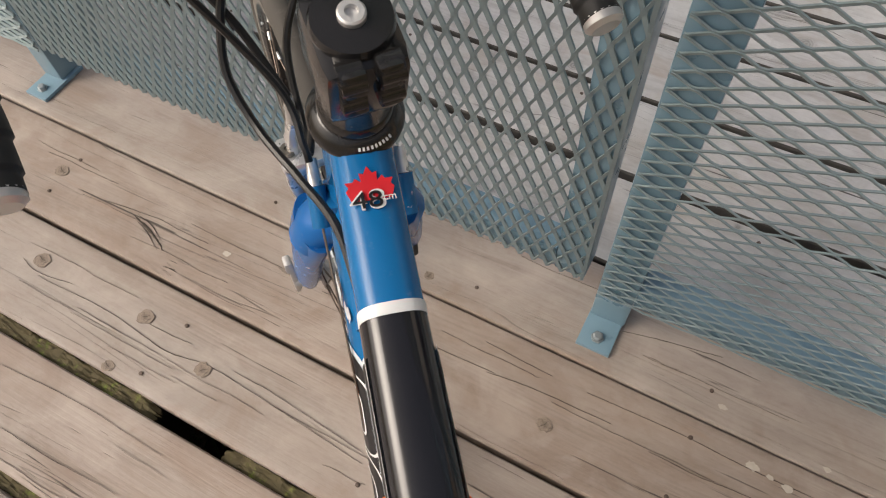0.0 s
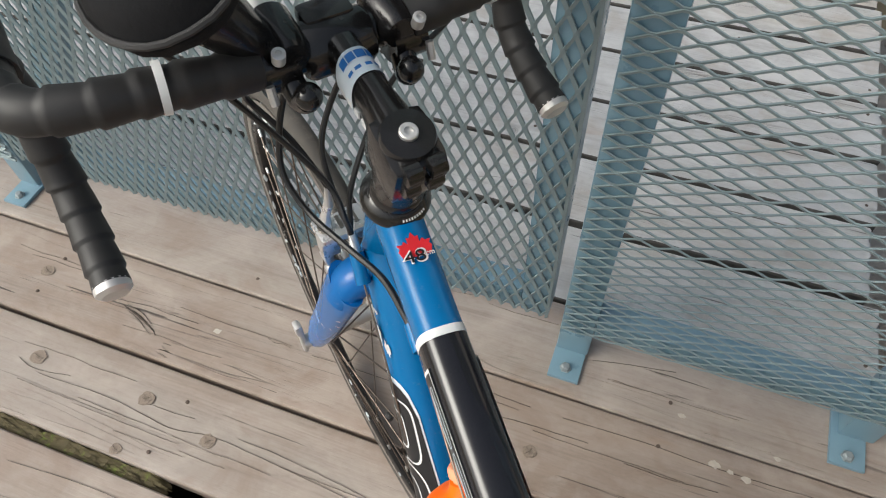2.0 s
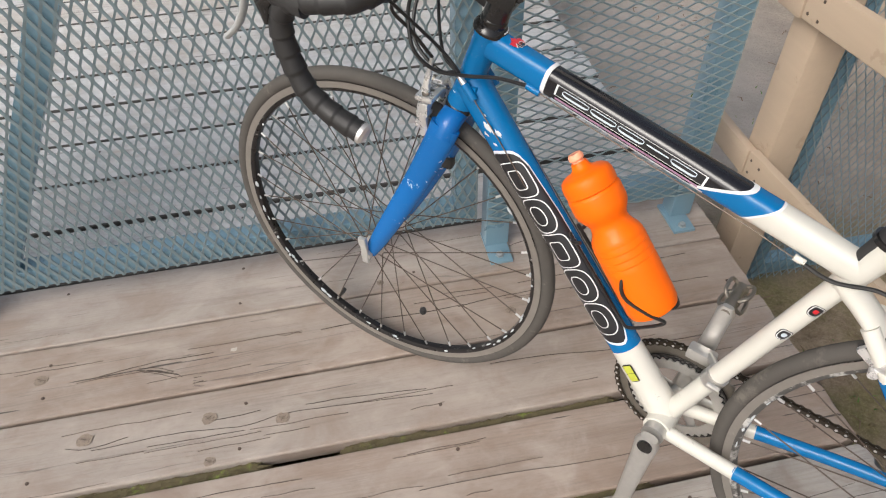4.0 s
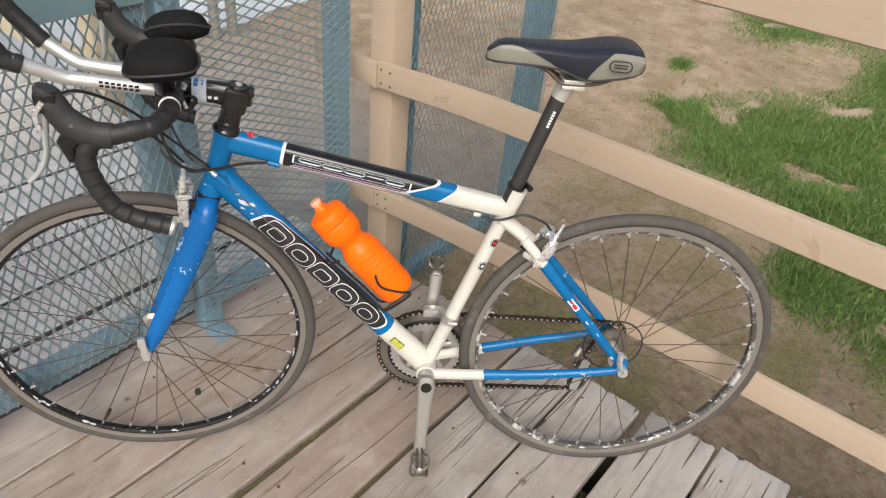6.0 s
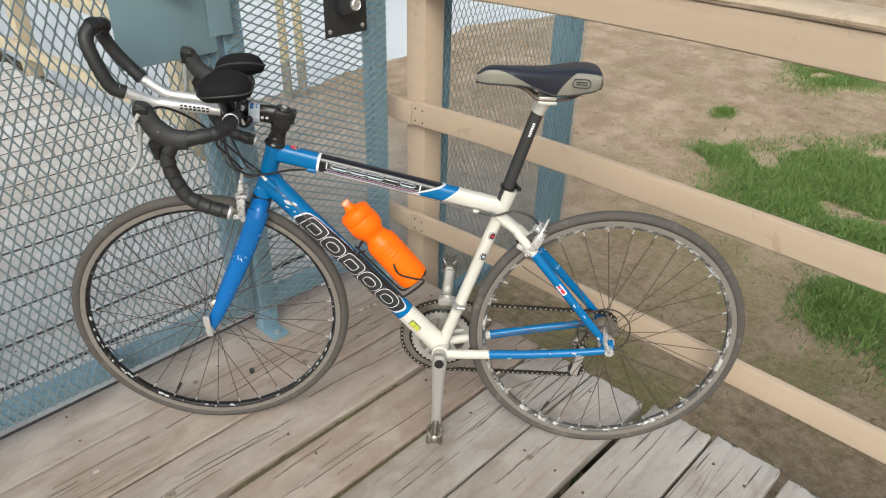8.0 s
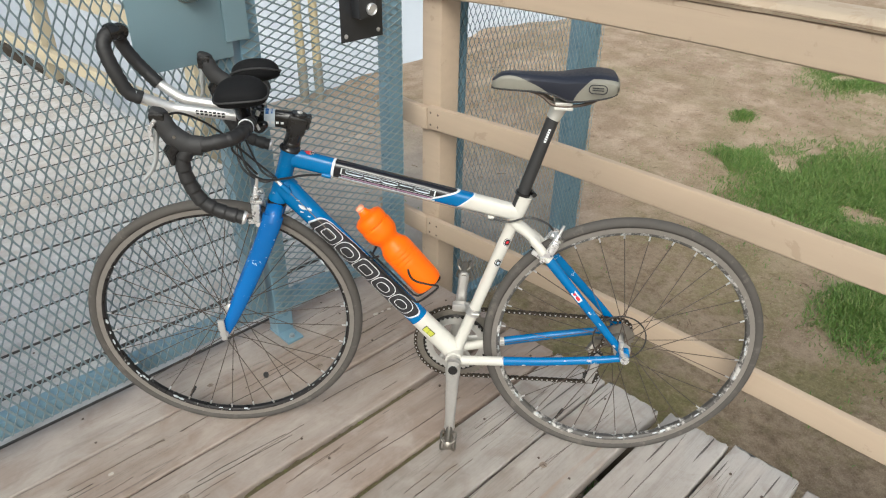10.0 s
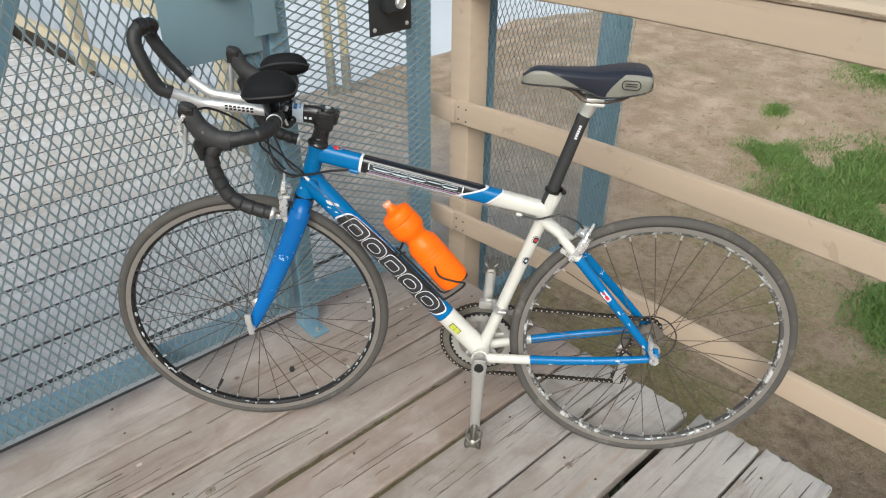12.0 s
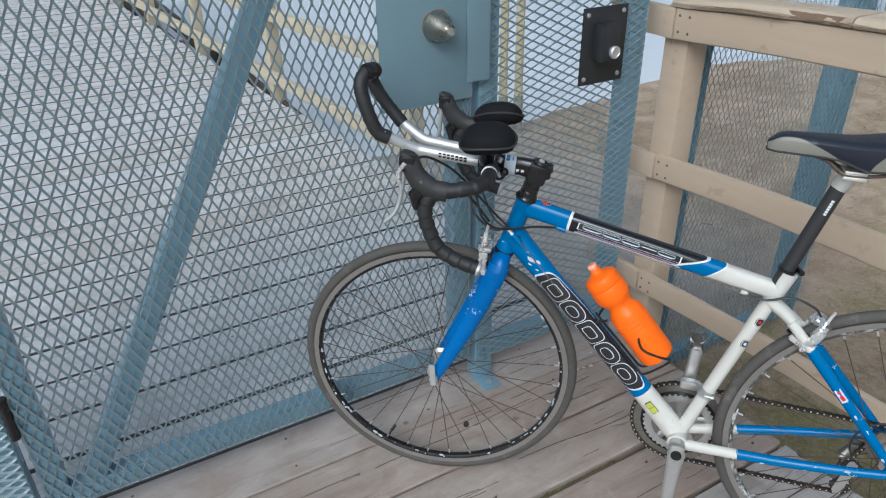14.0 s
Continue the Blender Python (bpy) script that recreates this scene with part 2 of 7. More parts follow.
def ground_material():
    m, nt, bs = start("sandy_ground")
    v = coords(nt)
    n1 = noise_node(nt, v, 0.9, 5, 0.6)
    n2 = noise_node(nt, v, 5.0, 6, 0.6)
    n3 = noise_node(nt, v, 60.0, 8, 0.75)
    n4 = noise_node(nt, v, 22.0, 8, 0.7)
    c = ramp(nt, n1, [(0.35, (0.360, 0.264, 0.186)), (0.65, (0.545, 0.420, 0.308))])
    c = mix(nt, ramp(nt, n2, [(0.40, grey(0.55)), (0.58, grey(0))]), c, (0.25, 0.17, 0.105))
    c = mix(nt, ramp(nt, n3, [(0.50, grey(0)), (0.66, grey(0.5))]), c, (0.60, 0.49, 0.37))
    c = mix(nt, ramp(nt, n4, [(0.34, grey(0.5)), (0.43, grey(0))]), c, (0.15, 0.10, 0.06))
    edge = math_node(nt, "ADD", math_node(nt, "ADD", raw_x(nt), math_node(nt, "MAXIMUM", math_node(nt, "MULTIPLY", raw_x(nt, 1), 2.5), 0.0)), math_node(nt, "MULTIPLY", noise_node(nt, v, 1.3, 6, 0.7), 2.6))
    # Brown soil beside the deck; its colour also holds shade along the deck edge.
    soil_shade = ramp(nt, math_node(nt, "DIVIDE", edge, 6.0), [(2.5 / 6, grey(0.85)), (4.1 / 6, grey(0))])
    c = mix(nt, soil_shade, c, ramp(nt, n4, [(0.35, (0.165, 0.121, 0.076)), (0.62, (0.355, 0.276, 0.192))]))
    moss = ramp(nt, noise_node(nt, v, 2.1, 8, 0.75), [(0.46, grey(0)), (0.60, grey(0.75))])
    c = mix(nt, math_node(nt, "MULTIPLY", moss, ramp(nt, math_node(nt, "DIVIDE", edge, 6.0), [(0.42, grey(1)), (0.75, grey(0.35))])), c, ramp(nt, n3, [(0.4, (0.14, 0.135, 0.045)), (0.62, (0.26, 0.235, 0.10))]))
    n5 = noise_node(nt, v, 150.0, 6, 0.8)
    c = mix(nt, ramp(nt, n5, [(0.36, grey(0.32)), (0.46, grey(0))]), c, (0.17, 0.115, 0.07))
    c = mix(nt, ramp(nt, n5, [(0.55, grey(0)), (0.68, grey(0.4))]), c, (0.58, 0.48, 0.36))
    shore = math_node(nt, "ADD", raw_x(nt, 1), math_node(nt, "MULTIPLY", n1, 1.2))
    near = ramp(nt, math_node(nt, "DIVIDE", math_node(nt, "ADD", raw_x(nt), math_node(nt, "MULTIPLY", n2, 0.8)), 6.0), [(1.7 / 6, grey(1)), (2.9 / 6, grey(0))])
    dry = math_node(nt, "MULTIPLY", ramp(nt, math_node(nt, "DIVIDE", shore, 6.0), [(0.7 / 6, grey(0)), (1.3 / 6, grey(0.85))]), near)
    c = mix(nt, dry, c, ramp(nt, n2, [(0.35, (0.40, 0.37, 0.335)), (0.65, (0.52, 0.485, 0.445))]))
    nt.links.new(c, bs.inputs["Base Color"])
    bs.inputs["Roughness"].default_value = 0.95
    bs.inputs["Specular IOR Level"].default_value = 0.2
    bump(nt, bs, math_node(nt, "ADD", n2, math_node(nt, "ADD", math_node(nt, "MULTIPLY", n3, 0.4), math_node(nt, "MULTIPLY", n4, 0.5))), 0.8, 0.025)
    return m


def water_material():
    m, nt, bs = start("pale_water")
    v = coords(nt)
    c = mix(nt, noise_node(nt, v, 0.5, 3), (0.63, 0.66, 0.68), (0.73, 0.75, 0.76))
    nt.links.new(c, bs.inputs["Base Color"])
    bs.inputs["Roughness"].default_value = 0.06
    bs.inputs["IOR"].default_value = 1.33
    bump(nt, bs, noise_node(nt, v, 5.0, 3), 0.12, 0.01)
    return m


def grass_material():
    m, nt, bs = start("grass_blades")
    geo_n = nt.nodes.new("ShaderNodeNewGeometry")
    c = ramp(nt, geo_n.outputs["Random Per Island"], [(0.0, (0.085, 0.165, 0.030)), (0.55, (0.130, 0.225, 0.045)), (0.90, (0.185, 0.265, 0.070)), (1.0, (0.29, 0.28, 0.13))])
    nt.links.new(c, bs.inputs["Base Color"])
    bs.inputs["Roughness"].default_value = 0.55
    bs.inputs["Subsurface Weight"].default_value = 0.0
    return m


M_BLUE = chipped("blue_frame_paint", (0.002, 0.137, 0.362), (0.55, 0.66, 0.74), 0.26, 0.632, 120.0)
M_FORKBLUE = chipped("blue_fork_paint", (0.006, 0.128, 0.410), (0.55, 0.66, 0.74), 0.26, 0.632, 120.0)
M_BARE = plain("bare_primer", (0.62, 0.66, 0.68), 0.6, 0.2, 0.2, 200)
M_CREAM = chipped("cream_frame_paint", (0.62, 0.60, 0.54), (0.30, 0.27, 0.23), 0.35, 0.645)
M_BLACKPAINT = plain("gloss_black_paint", (0.010, 0.010, 0.013), 0.13, 0.0, 0.2, 60, 0, 0.15)
M_WHITE = plain("white_decal", (0.75, 0.76, 0.76), 0.4, 0, 0.06, 90)
M_PURPLE = plain("mauve_decal", (0.33, 0.20, 0.30), 0.4, 0, 0.06, 90)
M_RED = plain("red_decal", (0.62, 0.02, 0.03), 0.4, 0, 0.06, 90)
M_BLACKDECAL = plain("black_decal", (0.014, 0.014, 0.016), 0.35, 0, 0.1, 90)
M_LIME = plain("yellow_green_sticker", (0.50, 0.52, 0.06), 0.5, 0, 0.1, 90)
M_SKYSTICKER = plain("pale_sticker", (0.62, 0.70, 0.76), 0.35, 0, 0.05, 90)
M_BLUEINK = plain("blue_ink", (0.02, 0.14, 0.42), 0.4, 0, 0.05, 90)
M_BLACKMETAL = plain("black_anodised_metal", (0.018, 0.017, 0.017), 0.22, 0.3, 0.2, 80, 0, 0.3)
M_ALU = plain("brushed_aluminium", (0.70, 0.69, 0.675), 0.50, 0.80, 0.10, 120, 0.05)
M_ALUDULL = plain("dull_aluminium", (0.58, 0.565, 0.54), 0.38, 0.75, 0.2, 90, 0.1, 0, (0.26, 0.23, 0.20), 0.64)
M_POLISH = plain("polished_alloy", (0.78, 0.77, 0.76), 0.28, 0.70, 0.12, 90, 0.05, 0, (0.36, 0.33, 0.30), 0.66)
M_CASTHEAD = plain("pale_cast_alloy", (0.62, 0.60, 0.55), 0.4, 0.5, 0.08, 60)
M_STEEL = plain("dark_steel", (0.30, 0.275, 0.24), 0.40, 0.9, 0.35, 90, 0.1)
M_SPOKE = plain("spoke_steel", (0.125, 0.095, 0.075), 0.4, 0.5, 0.2, 120)
M_CHAIN = plain("oily_chain", (0.085, 0.07, 0.055), 0.40, 0.85, 0.4, 160, 0.2)
M_TAPE = plain("black_bar_tape", (0.020, 0.019, 0.019), 0.55, 0, 0.35, 70, 0.3)
M_RUBBER = plain("black_rubber", (0.03, 0.029, 0.029), 0.6, 0, 0.3, 60, 0.15)
M_FABRIC = plain("black_pad_fabric", (0.012, 0.012, 0.013), 0.8, 0, 0.4, 260, 0.4)
M_FABRIC.node_tree.nodes["Principled BSDF"].inputs["Specular IOR Level"].default_value = 0.15
M_TYRE = plain("dusty_tyre_rubber", (0.080, 0.072, 0.064), 0.75, 0, 0.3, 45, 0.3, 0, (0.13, 0.115, 0.10), 0.56)
M_RIMBLACK = plain("scuffed_black_rim", (0.022, 0.02, 0.02), 0.3, 0.4, 0.2, 60, 0.1, 0, (0.75, 0.73, 0.70), 0.60)
M_RIMWORN = plain("worn_grey_rim", (0.10, 0.094, 0.088), 0.4, 0.3, 0.3, 60, 0.2, 0, (0.62, 0.60, 0.57), 0.50)
M_BRAKETRACK = plain("worn_brake_track", (0.235, 0.213, 0.19), 0.48, 0.3, 0.2, 70, 0.1, 0, (0.36, 0.33, 0.30), 0.62)
M_ORANGE = plain("orange_plastic", (1.0, 0.150, 0.001), 0.36, 0, 0.03, 20, 0.05)
M_ORANGE.node_tree.nodes["Principled BSDF"].inputs["Specular IOR Level"].default_value = 0.22
M_ORANGEPALE = plain("pale_orange_valve", (0.95, 0.38, 0.22), 0.45, 0, 0.05, 40)
M_GREYVINYL = plain("grey_saddle_vinyl", (0.25, 0.24, 0.20), 0.5, 0, 0.1, 90, 0.1)
M_NAVY = plain("navy_saddle_cover", (0.018, 0.021, 0.033), 0.42, 0, 0.2, 150, 0.15)
M_CABLE = plain("black_cable_housing", (0.014, 0.013, 0.013), 0.35, 0, 0.2, 90)
M_WIRE = plain("steel_cable", (0.25, 0.20, 0.16), 0.4, 0.9, 0.2, 90)
M_SMOKE = plain("grey_resin_lever", (0.50, 0.51, 0.50), 0.35, 0.3, 0.1, 60)
M_TEAL = plain("teal_gate_paint", (0.192, 0.312, 0.385), 0.30, 0, 0.12, 18, 0.1, 0.0, (0.17, 0.27, 0.32), 0.60)
M_TEALMESH = plain("teal_mesh_paint", (0.262, 0.330, 0.343), 0.36, 0, 0.18, 30, 0.1)
M_TEALPLATE = plain("teal_plate_paint", (0.184, 0.274, 0.310), 0.42, 0, 0.06, 9, 0.05)
M_GALV = plain("galvanised_bolt", (0.40, 0.44, 0.45), 0.45, 0.6, 0.2, 90, 0.1)
M_RUST = plain("rust_stain", (0.26, 0.105, 0.040), 0.85, 0, 0.45, 120, 0.3, 0, (0.16, 0.20, 0.22), 0.58)
M_SATIN = plain("satin_brass_nickel", (0.46, 0.42, 0.36), 0.28, 1.0, 0.15, 60)
M_BLACKPLATE = plain("black_lock_paint", (0.034, 0.035, 0.038), 0.4, 0.2, 0.3, 60, 0.2, 0, (0.16, 0.17, 0.17), 0.68)
M_SIGN = plain("cream_sign_enamel", (0.76, 0.73, 0.66), 0.35, 0, 0.05, 12)
M_SIGNRED = plain("red_sign_ink", (0.60, 0.06, 0.06), 0.4, 0, 0.06, 60)
M_DECK = weathered_wood("weathered_deck_board", (0.316, 0.244, 0.198), (0.366, 0.317, 0.279), (0.145, 0.108, 0.086), 0.5, None, 0.97)
M_DECKPALE = weathered_wood("bleached_deck_board", (0.276, 0.222, 0.181), (0.334, 0.298, 0.264), (0.150, 0.122, 0.104), 0.7, (0.435, 0.41, 0.385), 0.95)
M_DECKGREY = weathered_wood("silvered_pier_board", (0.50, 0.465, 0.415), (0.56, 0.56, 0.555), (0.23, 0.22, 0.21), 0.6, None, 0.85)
# Dark plank sides: shade between the pier boards put into their colour.
M_EDGESHADE = plain("shaded_plank_edge", (0.11, 0.104, 0.097), 0.95, 0, 0.4, 30, 0.3)


def knot_material():
    """The ringed heart of a knot, silvered like the board round it."""
    m, nt, bs = start("silvered_knot")
    v = coords(nt)
    ln = nt.nodes.new("ShaderNodeVectorMath")
    ln.operation = "LENGTH"
    nt.links.new(v, ln.inputs[0])
    d = math_node(nt, "ADD", ln.outputs["Value"], math_node(nt, "MULTIPLY", noise_node(nt, v, 120, 4), 0.009))
    rg = math_node(nt, "ADD", math_node(nt, "MULTIPLY", math_node(nt, "SINE", math_node(nt, "MULTIPLY", d, 2300.0)), 0.5), 0.5)
    c = mix(nt, math_node(nt, "MULTIPLY", rg, 0.3), (0.30, 0.24, 0.19), (0.15, 0.115, 0.09))
    c = mix(nt, ramp(nt, noise_node(nt, v, 160, 5, 0.7), [(0.52, grey(0)), (0.64, grey(0.8))]), c, (0.10, 0.078, 0.060))
    c = mix(nt, ramp(nt, d, [(0.0055, grey(0.75)), (0.0105, grey(0))]), c, (0.13, 0.10, 0.08))
    nt.links.new(c, bs.inputs["Base Color"])
    bs.inputs["Roughness"].default_value = 0.7
    bump(nt, bs, rg, 0.5, 0.001)
    return m


M_KNOT = knot_material()
M_MOSS = plain("gap_moss", (0.120, 0.098, 0.050), 0.9, 0, 0.5, 60, 0.3, 0, (0.17, 0.22, 0.04), 0.56)
M_FLECK = plain("old_paint_fleck", (0.56, 0.51, 0.45), 0.8, 0, 0.25, 120, 0.2)
M_GRAIN = plain("raised_grain", (0.160, 0.125, 0.100), 0.9, 0, 0.3, 60)
M_CHECK = plain("dark_wood_check", (0.075, 0.058, 0.046), 0.95, 0, 0.3, 60)
M_BEIGE = painted_wood("beige_rail_paint", (0.48, 0.375, 0.275), (0.36, 0.27, 0.19), 0.62)
M_BEIGEFAR = painted_wood("tan_rail_paint", (0.52, 0.445, 0.31), (0.38, 0.30, 0.20))
M_CAPWOOD = painted_wood("worn_cap_paint", (0.50, 0.405, 0.30), (0.40, 0.30, 0.21), 0.54)
M_ROTTEN = plain("split_wood", (0.24, 0.165, 0.11), 0.9, 0, 0.4, 40, 0.5)
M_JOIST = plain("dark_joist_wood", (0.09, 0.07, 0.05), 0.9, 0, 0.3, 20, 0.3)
M_NAIL = plain("rusty_nail", (0.14, 0.105, 0.085), 0.6, 0.5, 0.3, 200)
M_SAND = ground_material()
M_WATER = water_material()
M_GRASS = grass_material()
M_POLE = plain("yellowed_pole", (0.52, 0.445, 0.275), 0.6, 0, 0.2, 12, 0.2)
M_POLEBASE = plain("dark_pole_foot", (0.30, 0.275, 0.22), 0.7, 0, 0.2, 20)
M_WHITEPLASTIC = plain("white_plastic", (0.80, 0.81, 0.82), 0.4, 0, 0.05, 20)


# ---- mesh helpers ----
class Shape:
    def __init__(self):
        self.v, self.f = [], []

    def add(self, verts, faces):
        o = len(self.v)
        self.v += [tuple(p) for p in verts]
        self.f += [tuple(i + o for i in q) for q in faces]
        return self

    def move(self, m):
        self.v = [tuple(m @ Vector(p)) for p in self.v]
        return self


def link(name, shape, material, parent=None, label="", sharp=38, smooth=True):
    me = bpy.data.meshes.new(name)
    me.from_pydata(shape.v, [], shape.f)
    me.materials.append(material)
    if smooth:
        me.polygons.foreach_set("use_smooth", [True] * len(me.polygons))
        me.set_sharp_from_angle(angle=radians(sharp))
    me.update()
    ob = new(name, me)
    if parent is not None:
        ob.parent = parent
    if label:
        ob["label"] = label
    return ob


def part(name, shape, material, parent, label="", sharp=38):
    return link(name, shape, material, parent, label, sharp)


def smoothed(pts, steps=6):
    """Catmull-Rom points through pts."""
    p = [Vector(q) for q in pts]
    p = [p[0] * 2 - p[1]] + p + [p[-1] * 2 - p[-2]]
    out = []
    for i in range(1, len(p) - 2):
        for k in range(steps):
            t = k / steps
            a, b, c, d = p[i - 1], p[i], p[i + 1], p[i + 2]
            out.append(0.5 * ((2 * b) + (c - a) * t + (2 * a - 5 * b + 4 * c - d) * t * t + (3 * b - a - 3 * c + d) * t ** 3))
    out.append(p[-2])
    return out


def squared(c, sq):
    """A sine or cosine bent towards a squarer outline; sq 2 is round."""
    return math.copysign(abs(c) ** (2 / sq), c)


def tube(s, pts, radii, n=12, up=(0, 0, 1), closed=False, cap=True, sq=2.0):
    """A swept round or oval bar. radii: one number, one per point, or pairs (along up, across)."""
    pts = [Vector(p) for p in pts]
    k = len(pts)
    if not isinstance(radii, (list, tuple)):
        radii = [radii] * k
    elif len(radii) == 2 and k != 2:
        radii = [radii[0] + (radii[1] - radii[0]) * i / (k - 1) for i in range(k)]
    ref = Vector(up)
    verts = []
    last = None
    for i, p in enumerate(pts):
        if closed:
            t = (pts[(i + 1) % k] - pts[i - 1]).normalized()
        else:
            t = (pts[min(i + 1, k - 1)] - pts[max(i - 1, 0)]).normalized()
        side = t.cross(ref if last is None else last)
        if side.length < 1e-4:
            side = t.cross(Vector((1, 0.1, 0)))
        side.normalize()
        u = side.cross(t).normalized()
        last = u
        r = radii[i]
        ra, rb = r if isinstance(r, (tuple, list)) else (r, r)
        for j in range(n):
            a = 2 * math.pi * j / n
            verts.append(p + u * (squared(math.cos(a), sq) * ra) + side * (squared(math.sin(a), sq) * rb))
    faces = []
    for i in range(k if closed else k - 1):
        a, b = i * n, ((i + 1) % k) * n
        for j in range(n):
            faces.append((a + j, a + (j + 1) % n, b + (j + 1) % n, b + j))
    if cap and not closed:
        faces.append(tuple(range(n - 1, -1, -1)))
        faces.append(tuple((k - 1) * n + j for j in range(n)))
    return s.add(verts, faces)


def lathe(s, profile, m=None, n=24, close=False, cap=True):
    """Turns (radius, height) pairs about z, then places them by m."""
    m = m or Matrix()
    verts, faces = [], []
    k = len(profile)
    for r, h in profile:
        for j in range(n):
            a = 2 * math.pi * j / n
            verts.append(m @ Vector((r * math.cos(a), r * math.sin(a), h)))
    for i in range(k if close else k - 1):
        a, b = i * n, ((i + 1) % k) * n
        for j in range(n):
            faces.append((a + j, a + (j + 1) % n, b + (j + 1) % n, b + j))
    if cap and not close:
        if profile[0][0] > 1e-5:
            faces.append(tuple(range(n - 1, -1, -1)))
        if profile[-1][0] > 1e-5:
            faces.append(tuple((k - 1) * n + j for j in range(n)))
    return s.add(verts, faces)


def box(s, lo, hi, bev=0.0, m=None):
    """A block from corner lo to corner hi with chamfered edges."""
    m = m or Matrix()
    bm = bmesh.new()
    c = [(a + b) / 2 for a, b in zip(lo, hi)]
    d = [abs(b - a) for a, b in zip(lo, hi)]
    bmesh.ops.create_cube(bm, size=1.0, matrix=Matrix.Translation(c) @ Matrix.Diagonal((*d, 1)))
    if bev > 0:
        bmesh.ops.bevel(bm, geom=list(bm.edges), offset=min(bev, min(d) * 0.45), segments=2, affect="EDGES", profile=0.6)
    bm.verts.index_update()
    vs = [m @ v.co for v in bm.verts]
    fs = [tuple(v.index for v in f.verts) for f in bm.faces]
    bm.free()
    return s.add(vs, fs)


def plate(s, outline, m, thick=0.002):
    """A flat piece: outline in the local xy plane, thickness along local z."""
    k = len(outline)
    vs = [m @ Vector((x, y, 0)) for x, y in outline] + [m @ Vector((x, y, thick)) for x, y in outline]
    fs = [tuple(range(k - 1, -1, -1)), tuple(range(k, 2 * k))]
    fs += [(i, (i + 1) % k, k + (i + 1) % k, k + i) for i in range(k)]
    return s.add(vs, fs)


def axes(origin, x, y):
    """A pose with local x along x and local y as near as may be to y."""
    x = Vector(x).normalized()
    z = x.cross(Vector(y)).normalized()
    y = z.cross(x)
    m = Matrix((x, y, z)).transposed().to_4x4()
    m.translation = Vector(origin)
    return m


def along(p, q):
    """A pose at p whose z runs towards q."""
    d = Vector(q) - Vector(p)
    m = d.to_track_quat("Z", "Y").to_matrix().to_4x4()
    m.translation = Vector(p)
    return m


def lettering(name, words, size, m, material, parent, depth=0.0006, label=""):
    cu = bpy.data.curves.new(name, "FONT")
    cu.body, cu.size, cu.extrude = words, size, depth
    cu.align_x, cu.align_y = "CENTER", "CENTER"
    tmp = bpy.data.objects.new(name + "_shape", cu)
    scene.collection.objects.link(tmp)
    dg = bpy.context.evaluated_depsgraph_get()
    me = bpy.data.meshes.new_from_object(tmp.evaluated_get(dg))
    bpy.data.objects.remove(tmp)
    me.materials.clear()
    me.materials.append(material)
    me.transform(m)
    ob = new(name, me)
    ob.parent = parent
    if label:
        ob["label"] = label
    return ob


def thing(name, label, category, m=None, group="", kind=""):
    ob = new(name)
    ob.empty_display_size = 0.05
    if m is not None:
        ob.matrix_world = m
    return tagged(ob, label, category, group, kind)


# ---- ground, water ----
def shore_y(x):
    return 3.86 + 0.04 * math.sin(x * 1.9) + 0.035 * (x - 3) - 0.35 * max(0.0, min(1.0, (1.9 - x) / 0.9))


def ground_height(x, y):
    z = -0.40 + 0.05 * noise.noise((x * 0.5, y * 0.5, 3.1)) + 0.015 * noise.noise((x * 2.3, y * 2.3, 7.7))
    gap = shore_y(x) - y
    if gap < 1.2:
        z -= 0.10 * (1.2 - max(gap, -4.0))
    if x > 6:
        z += 0.03 * min(x - 6, 30) * max(0.0, min(1.0, gap / 2))
    return z


def spaced(lo, hi, far):
    near = [lo + (hi - lo) * i / 110 for i in range(111)]
    left = [lo - far * (k / 14) ** 3 for k in range(14, 0, -1)]
    right = [hi + far * (k / 14) ** 3 for k in range(1, 15)]
    return left + near + right


def build_ground():
    s = Shape()
    xs, ys = spaced(-3.0, 9.0, 2500), spaced(-4.5, 7.0, 2500)
    w = len(xs)
    s.v = [(x, y, ground_height(x, y)) for y in ys for x in xs]
    s.f = [(j * w + i, j * w + i + 1, (j + 1) * w + i + 1, (j + 1) * w + i) for j in range(len(ys) - 1) for i in range(w - 1)]
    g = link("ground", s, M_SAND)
    tagged(g, "trodden brown sand with scattered dead grass beside the decking", "ground", kind="structure")
    w_s = Shape()
    w_s.add([(-2500, 2.2, -0.46), (2500, 2.2, -0.46), (2500, 2500, -0.46), (-2500, 2500, -0.46)], [(0, 1, 2, 3)])
    wt = link("water", w_s, M_WATER, smooth=False)
    tagged(wt, "calm pale lake water beyond the sandy shore", "water", kind="structure")


build_ground()


# ---- decking ----
PITCH, GAP0 = 0.1915, 0.137
DECK_RIGHT, DECK_LEFT = 0.565, -2.9


